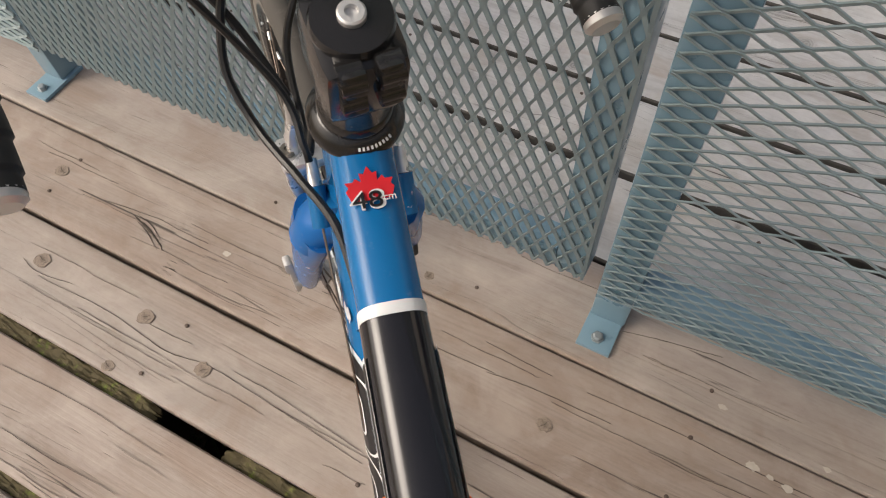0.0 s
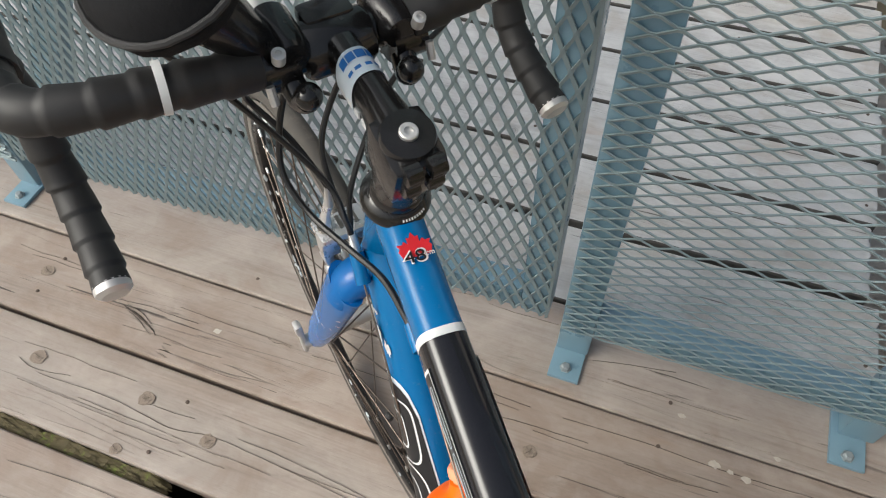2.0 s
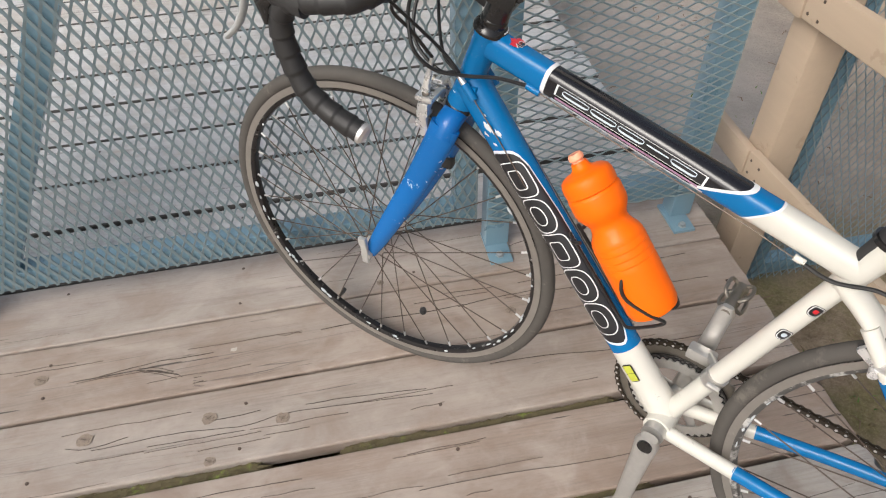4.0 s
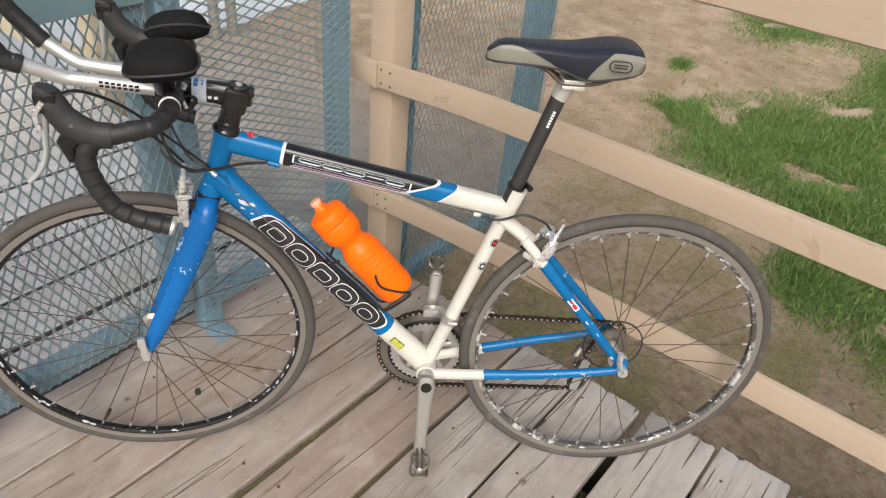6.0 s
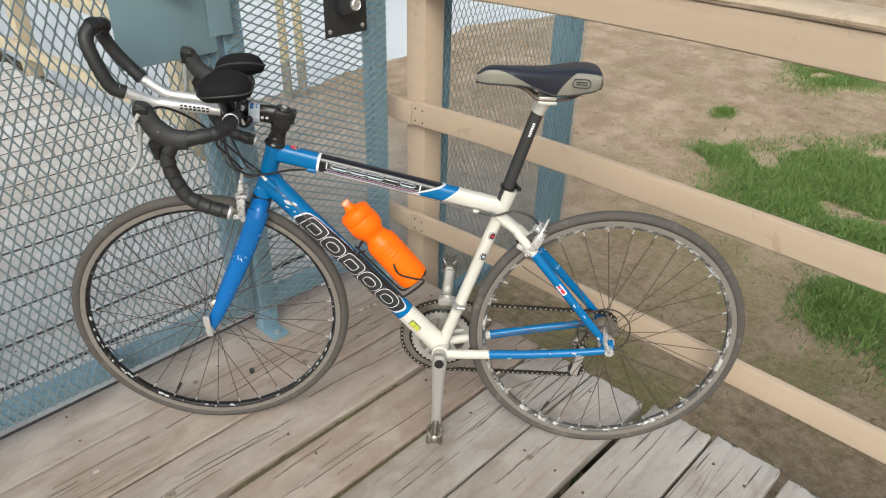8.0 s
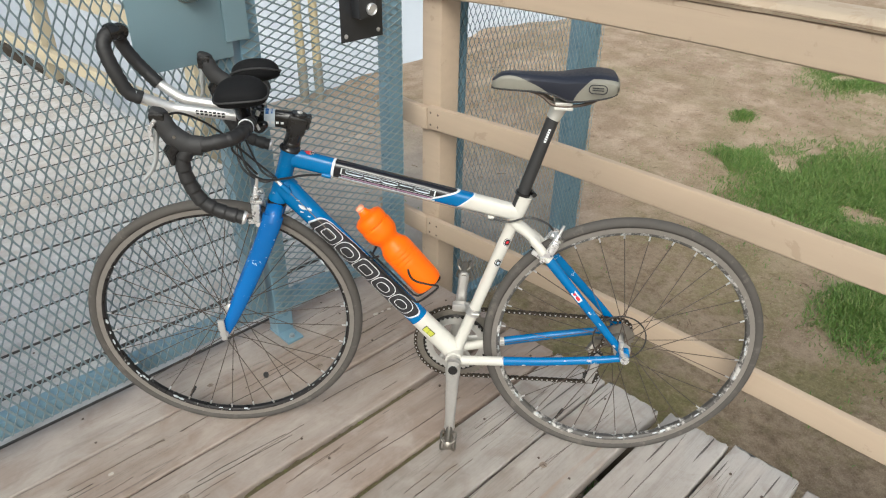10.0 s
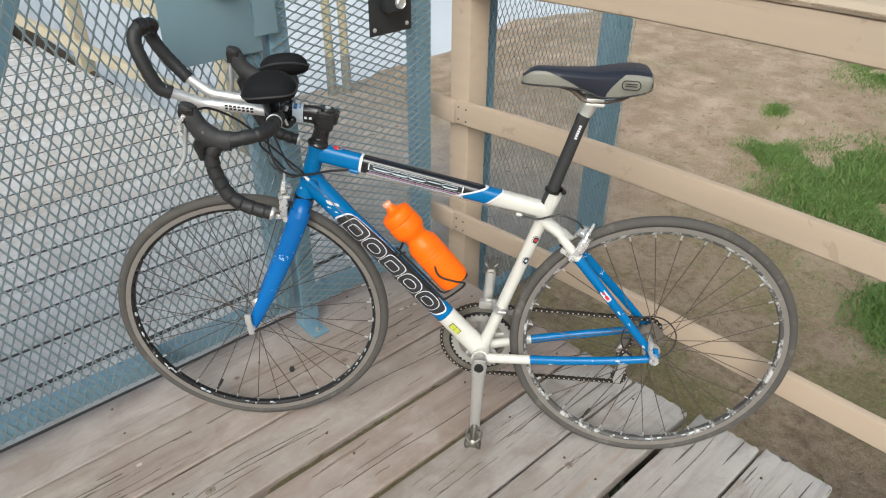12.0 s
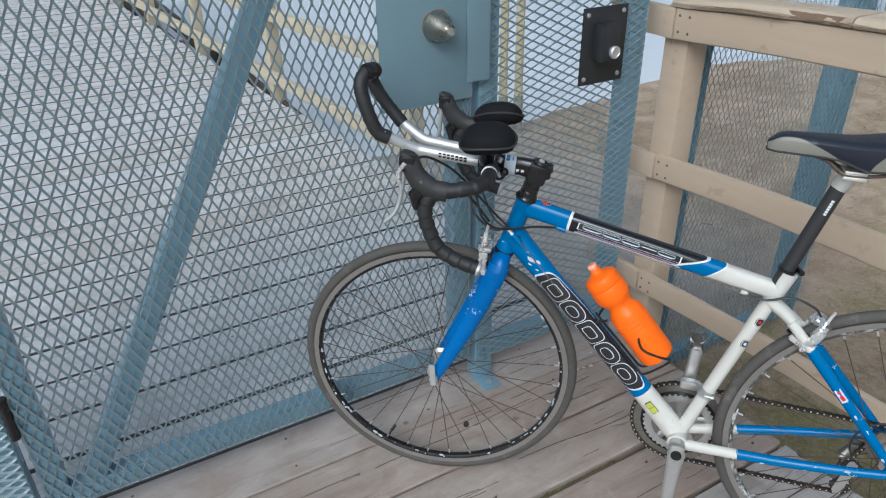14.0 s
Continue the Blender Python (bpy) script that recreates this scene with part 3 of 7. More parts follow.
def board_shape(length, width, thick, rng, ragged=0.006):
    """A plank along x with eased edges, a slight cup and a rough, split end."""
    s = Shape()
    e = 0.005
    top = [width - e * 1.6 - (width - e * 3.2) * j / 12 for j in range(13)]
    sec = [(0, -thick), (width, -thick), (width, -e), (width - e * 0.5, -e * 0.25)]
    sec += [(y, -0.0016 * (1 - (2 * y / width - 1) ** 2)) for y in top] + [(e * 0.5, -e * 0.25), (0, -e)]
    stations = [0.0] + [length * f for f in (0.25, 0.5, 0.75)] + [length - 0.05, length - 0.012, length]
    k = len(sec)
    bite = [rng.uniform(0, ragged) * (2.2 if rng.random() < 0.18 else 1) for _ in sec]
    for i, x in enumerate(stations):
        wob = rng.uniform(-0.0012, 0.0012)
        last = i == len(stations) - 1
        for j, (y, z) in enumerate(sec):
            s.v.append((x - (bite[j] if last else 0), y + wob, z - (0.0015 if last and z > -0.01 else 0)))
    for i in range(len(stations) - 1):
        for j in range(k):
            s.f.append((i * k + j, i * k + (j + 1) % k, (i + 1) * k + (j + 1) % k, (i + 1) * k + j))
    s.f.append(tuple(range(k - 1, -1, -1)))
    s.f.append(tuple((len(stations) - 1) * k + j for j in range(k)))
    return s


def build_deck():
    floor_ob = thing("deck_floor", "weathered grey-brown softwood decking with dark open joints", "deck", kind="structure")
    rng = random.Random(4)
    gaps = {0: 0.008, -1: 0.008, -2: 0.0115, -3: 0.013, -5: 0.02, -6: 0.016}
    nails = Shape()
    nrng = random.Random(9)
    for i in range(-17, 49):
        y1 = GAP0 + PITCH * i
        right = DECK_RIGHT + rng.uniform(-0.02, 0.025)
        right = {0: 0.563, -1: 0.560, -2: 0.563, -3: 0.566, -4: 0.572, -5: 0.578, -6: 0.598, -7: 0.616, -8: 0.602, -9: 0.612}.get(i, right)
        if i > 0:
            right = 0.52 - 0.09 * max(0.0, y1 - 1.7) + rng.uniform(-0.012, 0.012)
        g = gaps.get(i, rng.uniform(0.009, 0.017) if i < -3 else rng.uniform(0.008, 0.012))
        width = PITCH - g
        ln = right - DECK_LEFT
        sh = board_shape(ln, width, 0.038, rng, 0.0065 if i < -2 else 0.004)
        if i in (-2, -3, -4):
            # worn edges: two of the joints gape away from the handrail
            for k, (vx, vy, vz) in enumerate(sh.v):
                open_up = max(0.0, min(1.0, (-0.18 - DECK_LEFT - vx) / 0.25))
                if vy < width / 2 and i > -4:
                    vy += 0.0065 * open_up
                elif vy > width / 2 and i < -2:
                    vy -= 0.0055 * open_up
                sh.v[k] = (vx, vy, vz)
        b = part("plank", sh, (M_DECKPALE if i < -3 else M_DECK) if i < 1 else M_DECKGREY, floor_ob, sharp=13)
        # Side and under faces take the dark colour that stands in for gap shade.
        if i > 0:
            b.data.materials.append(M_EDGESHADE)
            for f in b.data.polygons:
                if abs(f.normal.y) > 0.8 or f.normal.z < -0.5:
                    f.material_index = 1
        b.matrix_basis = Matrix.Translation((DECK_LEFT, y1 - width, rng.uniform(-0.0015, 0.001))) @ Matrix.Rotation(rng.uniform(-0.0012, 0.0012), 4, "Z")
        for jx in (0.50, 0.187, -0.219, -0.625, -1.031, -1.437, -1.843):
            for fy in (0.22, 0.76):
                px, py = jx + nrng.uniform(-0.008, 0.008), y1 - width * (fy + nrng.uniform(-0.06, 0.06))
                if px < right - 0.02 and nrng.random() < 0.55:
                    lathe(nails, [(0.0036, -0.004), (0.0036, 0.0004), (0.0025, 0.0010), (0.0, 0.0010)], Matrix.Translation((px, py, 0.0)), 8)
    nb = part("nail_heads", nails, M_NAIL, floor_ob, "rusty nail heads")
    nb["kind"] = "stuff"
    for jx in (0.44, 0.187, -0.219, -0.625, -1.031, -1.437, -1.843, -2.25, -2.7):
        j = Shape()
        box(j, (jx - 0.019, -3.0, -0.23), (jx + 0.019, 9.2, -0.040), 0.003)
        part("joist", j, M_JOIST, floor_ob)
    # knots and long drying checks in the nearest boards
    krng = random.Random(31)

    def knot(x, y, r):
        k = Shape()
        n = 18
        rim = [(r * (1 + 0.3 * noise.noise((math.cos(math.tau * i / n) * 2, math.sin(math.tau * i / n) * 2, x * 9))) * math.cos(math.tau * i / n) * 1.15,
                r * (1 + 0.3 * noise.noise((math.cos(math.tau * i / n) * 2, math.sin(math.tau * i / n) * 2, x * 9))) * math.sin(math.tau * i / n)) for i in range(n)]
        k.v = [(a, b, -0.0006) for a, b in rim] + [(a * 0.96, b * 0.96, 0.0002) for a, b in rim] + [(0, 0, 0.0003)]
        k.f = [(i, (i + 1) % n, n + (i + 1) % n, n + i) for i in range(n)] + [(n + i, n + (i + 1) % n, 2 * n) for i in range(n)]
        ob = part("knot", k, M_KNOT, floor_ob, "small ringed knot")
        ob.matrix_basis = Matrix.Translation((x, y, 0))
        c = Shape()
        a0 = krng.uniform(0, math.tau)
        for da in (0, 2.7):
            q = Vector((math.cos(a0 + da), math.sin(a0 + da), 0)) * r * krng.uniform(0.5, 0.95)
            tube(c, [(x, y, 0.0002), (x + q.x * 0.5 + krng.uniform(-0.001, 0.001), y + q.y * 0.5, 0.0005), (x + q.x, y + q.y, 0.0002)], [0.0004, 0.0005, 0.0002], 4)
        part("knot_check", c, M_CHECK, floor_ob)

    def check(x0, y0, x1, y1, wide, bow):
        """A hairline drying crack along the grain."""
        c = Shape()
        n = int(abs(x1 - x0) / 0.012)
        pts, rad = [], []
        for i in range(n + 1):
            t = i / n
            pts.append((x0 + (x1 - x0) * t, y0 + (y1 - y0) * t + bow * math.sin(t * math.pi * 2.2) + 0.0016 * noise.noise((x0 + t * 4, y0, 4.0)) + 0.0004 * noise.noise((x0 + t * 30, y0, 9.0)), -0.0007))
            rad.append((0.0011, 0.75 * wide * (0.25 + 0.75 * math.sin(t * math.pi)) * (0.7 + 0.6 * noise.noise((t * 25, x0, 1.0)))))
        tube(c, pts, rad, 4)
        part("drying_check", c, M_CHECK, floor_ob)

    for x, y, r in ((-0.936, -0.307, 0.015), (-0.693, -0.309, 0.0135), (-0.545, -0.340, 0.0125), (-0.69, -0.407, 0.010), (-0.017, -0.167, 0.011), (-0.30, -0.02, 0.008), (0.005, -0.923, 0.013), (0.178, -0.885, 0.010), (-0.33, -0.70, 0.012), (-0.62, -0.86, 0.013), (-1.05, -0.14, 0.012)):
        knot(x, y, r)
    def crack(line, wide, mat=M_CHECK):
        """A drying crack that bends with the grain through a few bends."""
        pts = smoothed([Vector((x, y, -0.0006)) for x, y in line], 9)
        n = len(pts) - 1
        for k, p in enumerate(pts):
            p.y += 0.0016 * noise.noise((p.x * 22, p.y * 9, 2.0)) + 0.0007 * noise.noise((p.x * 110, p.y * 30, 5.0))
        c = Shape()
        tube(c, pts, [(0.0011, wide * (0.2 + 0.8 * math.sin(math.pi * min(1, k / n * 1.15) ** 0.8)) * (0.75 + 0.6 * noise.noise((k * 0.7, line[0][0] * 9, 1.0)))) for k in range(n + 1)], 4)
        part("drying_check", c, mat, floor_ob)

    for line, wide in ((((-0.972, -0.320), (-0.930, -0.330), (-0.852, -0.319)), 0.0006),
                       (((-0.920, -0.335), (-0.750, -0.331), (-0.623, -0.342), (-0.539, -0.330), (-0.415, -0.336), (-0.236, -0.348)), 0.0007),
                       (((-0.812, -0.350), (-0.741, -0.351), (-0.622, -0.352)), 0.0005), (((-0.690, -0.316), (-0.635, -0.316), (-0.589, -0.312)), 0.0005),
                       (((-0.497, -0.318), (-0.411, -0.320), (-0.246, -0.333)), 0.0004), (((-0.928, -0.156), (-0.815, -0.143), (-0.751, -0.144), (-0.688, -0.144)), 0.0005),
                       (((-0.774, -0.565), (-0.675, -0.564), (-0.539, -0.557)), 0.0006), (((-0.855, -0.487), (-0.693, -0.477), (-0.515, -0.480)), 0.0004),
                       (((0.033, 0.033), (0.108, 0.049), (0.189, 0.062)), 0.0005), (((-0.158, -0.084), (-0.097, -0.088), (-0.038, -0.090)), 0.0005),
                       (((-0.134, -0.132), (-0.055, -0.123), (0.072, -0.119)), 0.0006), (((0.136, -0.133), (0.215, -0.134), (0.289, -0.128)), 0.0006)):
        crack(line, wide)
    # fine grain lines raised by the weather, board by board
    for _ in range(80):
        bi = krng.choice((0, 0, -1, -1, -2, -2, -3, -3, -4, -4, -4, -5, -5, -6))
        yc = GAP0 + PITCH * bi - PITCH * krng.uniform(0.14, 0.92)
        xa = krng.uniform(-1.35, 0.35)
        ln = krng.uniform(0.05, 0.26)
        dy = krng.uniform(-0.004, 0.004)
        crack(((xa, yc), (xa + ln * 0.35, yc + dy), (xa + ln * 0.7, yc + dy * 0.3), (min(xa + ln, 0.54), yc + dy * 1.2)), krng.uniform(0.00010, 0.00020), M_GRAIN)
    # pale scuffs of old paint
    for x, y, r in ((0.277, -0.084, 0.011), (0.330, -0.092, 0.009), (0.213, -0.017, 0.007), (0.374, -0.039, 0.006), (0.304, -0.088, 0.006), (-0.644, -0.145, 0.009)):
        f = Shape()
        plate(f, [(r * (0.45 + 0.75 * abs(noise.noise((math.cos(a) * 2.2, math.sin(a) * 2.2, x * 31)))) * math.cos(a) * 1.5, r * (0.45 + 0.75 * abs(noise.noise((math.cos(a) * 2.2 + 5, math.sin(a) * 2.2, x * 17)))) * math.sin(a)) for a in [math.tau * k / 16 for k in range(16)]], Matrix.Translation((x, y, 0.0002)), 0.0003)
        part("paint_fleck", f, M_FLECK, floor_ob, "pale fleck of old paint")
    for x0, y0, x1, y1, w, b in ((-0.45, -0.13, -0.12, -0.128, 0.0006, 0.002), (-0.1, -0.30, 0.3, -0.325, 0.0007, 0.003), (0.02, -0.09, 0.45, -0.085, 0.0006, 0.002),
                                 (-0.6, -0.70, -0.1, -0.73, 0.0007, 0.004), (-0.3, -0.55, 0.2, -0.56, 0.0007, 0.003), (0.05, -0.88, 0.5, -0.90, 0.0009, 0.003), (0.15, -0.72, 0.5, -0.705, 0.0009, 0.002), (-0.4, -1.08, 0.1, -1.10, 0.0008, 0.003),
                                 (0.2, -1.10, 0.55, -1.09, 0.0012, 0.002), (0.25, -1.28, 0.55, -1.30, 0.0012, 0.002), (-0.1, -1.25, 0.3, -1.27, 0.0008, 0.003)):
        check(x0, y0, x1, y1, w * (0.6 if x1 < 0.4 else 1.0), b)
    # a split scar where a knot has dried out
    crack(((-0.851, -0.156), (-0.808, -0.168), (-0.767, -0.184), (-0.753, -0.194)), 0.0030)
    crack(((-0.846, -0.151), (-0.806, -0.160), (-0.772, -0.176)), 0.0010)
    crack(((-0.838, -0.163), (-0.800, -0.177), (-0.764, -0.196)), 0.0007)
    for k in range(7):
        a, b = krng.uniform(-0.750, -0.712), krng.uniform(-0.226, -0.199)
        check(a, b, a + krng.uniform(0.014, 0.03), b + krng.uniform(-0.006, 0.006), 0.0010, 0.001)
    edge = Shape()
    box(edge, (DECK_LEFT, 9.27, -0.2), (0.55, 9.31, 0.012), 0.004)
    part("end_board", edge, M_WHITEPLASTIC, floor_ob, "white painted board across the end of the pier")
    for jy in (-2.6, -0.35, 1.9, 4.2, 6.5, 8.8):
        for jx in (0.42, -1.2, -2.7):
            p = Shape()
            box(p, (jx - 0.045, jy - 0.045, -1.2), (jx + 0.045, jy + 0.045, -0.232), 0.004)
            part("pile", p, M_DECK, floor_ob)


build_deck()


# ---- steel gate ----
def mesh_wall(x0, x1, z0, z1, y, upright, swd=0.0234, lwd=0.0508, strand=0.0024, depth=0.0026, tilt=1):
    """Expanded metal: zigzag strands joined at their bonds. upright: long way of the diamonds runs up."""
    s = Shape()
    if upright:
        a0, a1, b0, b1 = x0, x1, z0, z1
    else:
        a0, a1, b0, b1 = z0, z1, x0, x1
    half = swd / 2
    rows = int(math.ceil((a1 - a0) / half))
    cols = int(math.ceil((b1 - b0) / (lwd / 2)))
    bond = 0.06 * lwd

    def put(a, b, o):
        return (a, y + o, b) if upright else (b, y + o, a)

    for r in range(rows + 1):
        line = []
        for c in range(cols + 1):
            high = (c + r) % 2 == 0
            a = a0 + half * (r + (0.43 if high else -0.43))
            b = b0 + c * lwd / 2
            o = -0.0005 if high else 0.0005
            line.append((a, b - bond, o))
            line.append((a, b + bond, o))
        line = [(min(max(a, a0), a1), min(max(b, b0), b1), o) for a, b, o in line]
        base = len(s.v)
        for a, b, o in line:
            st = strand * tilt
            quad = [put(a - st, b, o - depth), put(a + st, b, o - depth * 0.1), put(a + st, b, o + depth), put(a - st, b, o + depth * 0.1)]
            s.v += quad if tilt > 0 else quad[::-1]
        for i in range(len(line) - 1):
            p, q = base + 4 * i, base + 4 * (i + 1)
            s.f += [(p, p + 1, q + 1, q), (p + 1, p + 2, q + 2, q + 1), (p + 2, p + 3, q + 3, q + 2), (p + 3, p, q, q + 3)]
    return s


FY = 0.036       # front of the steel frames; the mesh is welded on here
MESH_Y = FY - 0.004
TOP = 2.12


def bar(parent, lo, hi, name="frame_bar"):
    s = Shape()
    box(s, lo, hi, 0.004)
    return part(name, s, M_TEAL, parent)


def foot_plate(parent, x, front=-0.022):
    s = Shape()
    box(s, (x - 0.028, front, 0.0), (x + 0.028, FY + 0.052, 0.008), 0.001)
    p = part("foot_plate", s, M_TEAL, parent)
    b = Shape()
    lathe(b, [(0.011, 0.008), (0.011, 0.010), (0.008, 0.010), (0.008, 0.016), (0.006, 0.018), (0, 0.018)], Matrix.Translation((x, 0.0, 0.0)), 6)
    part("anchor_bolt", b, M_GALV, p, "galvanised anchor bolt")


def build_gate():
    g = thing("steel_gate", "closed teal-painted steel gate of expanded metal mesh with a diagonal brace", "gate")
    x0, x1, z0 = -1.195, -0.052, 0.103
    w = 0.05
    bar(g, (x0, FY, z0), (x0 + w, FY + w, TOP), "stile")
    bar(g, (x1 - w, FY, z0), (x1, FY + w, TOP), "stile")
    bar(g, (x0 + w, FY + 0.002, z0), (x1 - w, FY + w - 0.002, z0 + w), "bottom_rail")
    bar(g, (x0 + w, FY + 0.002, TOP - w), (x1 - w, FY + w - 0.002, TOP), "top_rail")
    s = Shape()
    a, b = Vector((-1.096, FY + 0.025, 0.145)), Vector((-0.075, FY + 0.025, 2.05))
    ln = (b - a).length
    box(s, (-0.0245, -0.022, 0), (0.0245, 0.022, ln), 0.004, axes(a, Vector((0, 1, 0)).cross(b - a), (0, 1, 0)))
    part("diagonal_brace", s, M_TEAL, g)
    mw = mesh_wall(x0 + 0.002, x1 - 0.002, z0 + 0.004, TOP - 0.004, MESH_Y, True)
    o = part("expanded_mesh", mw, M_TEALMESH, g, "upright diamond expanded metal mesh", 60)
    p = Shape()
    box(p, (-0.298, MESH_Y - 0.010, 0.915), (-0.054, MESH_Y - 0.006, 1.62), 0.001)
    lp = part("lock_plate", p, M_TEALPLATE, g, "plain teal steel lock plate")
    k = Shape()
    km = Matrix.Translation((-0.151, MESH_Y - 0.010, 1.095)) @ Matrix.Rotation(radians(90), 4, "X")
    lathe(k, [(0.036, 0.0), (0.036, 0.004), (0.0345, 0.012), (0.032, 0.022), (0.028, 0.033), (0.0225, 0.043), (0.0170, 0.053), (0.0145, 0.0595), (0.0130, 0.0615), (0.0115, 0.0605), (0, 0.0600)], km, 32)
    r = Shape()
    rim = []
    for i in range(28):
        a = math.tau * i / 28
        rad = 0.0375 + 0.0035 * noise.noise((math.cos(a) * 1.6, math.sin(a) * 1.6, 4.2))
        rim.append((rad * math.cos(a), rad * math.sin(a)))
    plate(r, rim, km @ Matrix.Translation((0, 0, 0.0006)), 0.0008)
    part("rust_ring", r, M_RUST, lp, "rust stain round the knob")
    part("door_knob", k, M_SATIN, lp, "round satin metal door knob with keyhole")
    kb = Shape()
    lathe(kb, [(0.0080, 0.0600), (0.0080, 0.0625), (0.0, 0.0625)], km, 16)
    box(kb, (-0.001, -0.005, 0.0625), (0.001, 0.005, 0.0632), 0, km)
    part("key_cylinder", kb, M_ALUDULL, lp)
    a2 = Shape()
    box(a2, (-0.072, MESH_Y - 0.016, 0.954), (-0.008, MESH_Y - 0.0105, 1.60), 0.0015)
    part("latch_guard", a2, M_TEALPLATE, g, "teal latch guard strip")
    for hz in (0.35, 1.75):
        h = Shape()
        tube(h, [(x0 - 0.008, FY - 0.006, hz), (x0 - 0.008, FY - 0.006, hz + 0.11)], 0.010, 12)
        part("hinge", h, M_BLACKMETAL, g, "black barrel hinge")


def build_panels():
    f = thing("fixed_fence_panel", "fixed teal steel panel of sideways expanded mesh beside the gate", "fence panel", group="fence panels")
    x0, x1 = -0.027, 0.517
    bar(f, (x0, FY, 0.008), (x0 + 0.058, FY + 0.05, TOP), "post")
    bar(f, (x1 - 0.056, FY, 0.008), (x1, FY + 0.05, TOP), "post")
    bar(f, (x0 + 0.058, FY + 0.002, 0.080), (x1 - 0.056, FY + 0.048, 0.130), "bottom_rail")
    bar(f, (x0 + 0.058, FY + 0.002, TOP - 0.05), (x1 - 0.056, FY + 0.048, TOP), "top_rail")
    part("expanded_mesh", mesh_wall(x0 + 0.003, x1 - 0.003, 0.084, TOP - 0.004, MESH_Y, False, tilt=-1), M_TEALMESH, f, "sideways diamond expanded metal mesh", 60)
    foot_plate(f, 0.0)
    foot_plate(f, 0.478, -0.018)

    l = thing("fixed_fence_panel", "fixed teal steel panel of expanded mesh on the hinge side", "fence panel", group="fence panels")
    x0, x1 = -2.10, -1.213
    bar(l, (x1 - 0.052, FY, 0.008), (x1, FY + 0.05, TOP), "post")
    bar(l, (x0, FY, 0.008), (x0 + 0.052, FY + 0.05, TOP), "post")
    bar(l, (x0 + 0.052, FY + 0.002, 0.090), (x1 - 0.052, FY + 0.048, 0.140), "bottom_rail")
    part("expanded_mesh", mesh_wall(x0 + 0.003, x1 - 0.003, 0.094, TOP - 0.004, MESH_Y, False), M_TEALMESH, l, "", 60)
    foot_plate(l, -1.234)
    foot_plate(l, x0 + 0.03)

    w = thing("wing_fence_panel", "teal steel mesh wing closing the gap outside the handrail", "fence panel", group="fence panels")
    x0, x1, zb = 0.775, 1.63, -0.33
    yb = 0.05
    bar(w, (x0, yb, zb), (x0 + 0.05, yb + 0.05, TOP), "post")
    bar(w, (x1 - 0.15, yb, zb), (x1, yb + 0.05, TOP), "post")
    bar(w, (x0 + 0.05, yb + 0.002, zb + 0.01), (x1 - 0.15, yb + 0.048, zb + 0.06), "bottom_rail")
    bar(w, (x0 + 0.05, yb + 0.002, 1.15), (x1 - 0.15, yb + 0.048, 1.20), "middle_rail")
    part("expanded_mesh", mesh_wall(x0 + 0.003, x1 + 0.012, zb, TOP, yb - 0.005, True, strand=0.0018, depth=0.0022, tilt=1), M_TEALMESH, w, "upright diamond expanded metal mesh", 60)
    t = Shape()
    box(t, (0.60, 0.052, 1.118), (0.775, 0.06, 1.19), 0.001)
    box(t, (0.60, -0.005, 1.112), (0.72, 0.052, 1.118), 0.001)
    part("bracket", t, M_TEALPLATE, w, "teal angle bracket screwed to the handrail")


build_gate()
build_panels()


def build_lock_box():
    b = thing("lock_box", "black metal lock box with key cylinder on the mesh panel", "lock box")
    y = MESH_Y - 0.006
    s = Shape()
    box(s, (0.281, y - 0.004, 0.887), (0.431, y, 1.088), 0.0012)
    pl = part("back_plate", s, M_BLACKPLATE, b)
    s = Shape()
    box(s, (0.316, y - 0.044, 0.953), (0.378, y - 0.0045, 1.050), 0.008)
    bx = part("housing", s, M_BLACKPLATE, b)
    s = Shape()
    m = Matrix.Translation((0.357, y - 0.044, 0.978)) @ Matrix.Rotation(radians(90), 4, "X")
    lathe(s, [(0.0165, 0), (0.0165, 0.007), (0.0135, 0.010), (0.0110, 0.0075), (0, 0.0075)], m, 20)
    part("key_cylinder", s, M_ALU, bx, "shiny round key cylinder")
    for x, z in ((0.296, 0.904), (0.413, 0.906), (0.296, 1.070), (0.415, 1.072)):
        s = Shape()
        lathe(s, [(0.0065, 0), (0.006, 0.003), (0.003, 0.005), (0, 0.005)], Matrix.Translation((x, y - 0.004, z)) @ Matrix.Rotation(radians(90), 4, "X"), 10)
        part("bolt", s, M_ALUDULL, pl, "bright bolt head")


def rounded(w, h, r, n=5):
    out = []
    for cx, cy, a0 in ((w / 2 - r, h / 2 - r, 0), (-w / 2 + r, h / 2 - r, 90), (-w / 2 + r, -h / 2 + r, 180), (w / 2 - r, -h / 2 + r, 270)):
        for i in range(n + 1):
            a = radians(a0 + 90 * i / n)
            out.append((cx + r * math.cos(a), cy + r * math.sin(a)))
    return out


def band_outline(s, outer, inner, m, thick):
    k = len(outer)
    vs = [m @ Vector((*p, 0)) for p in outer] + [m @ Vector((*p, 0)) for p in inner]
    vs += [m @ Vector((*p, thick)) for p in outer] + [m @ Vector((*p, thick)) for p in inner]
    fs = []
    for i in range(k):
        j = (i + 1) % k
        fs += [(2 * k + i, 2 * k + j, 3 * k + j, 3 * k + i), (i, j, 2 * k + j, 2 * k + i), (k + j, k + i, 3 * k + i, 3 * k + j)]
    return s.add(vs, fs)


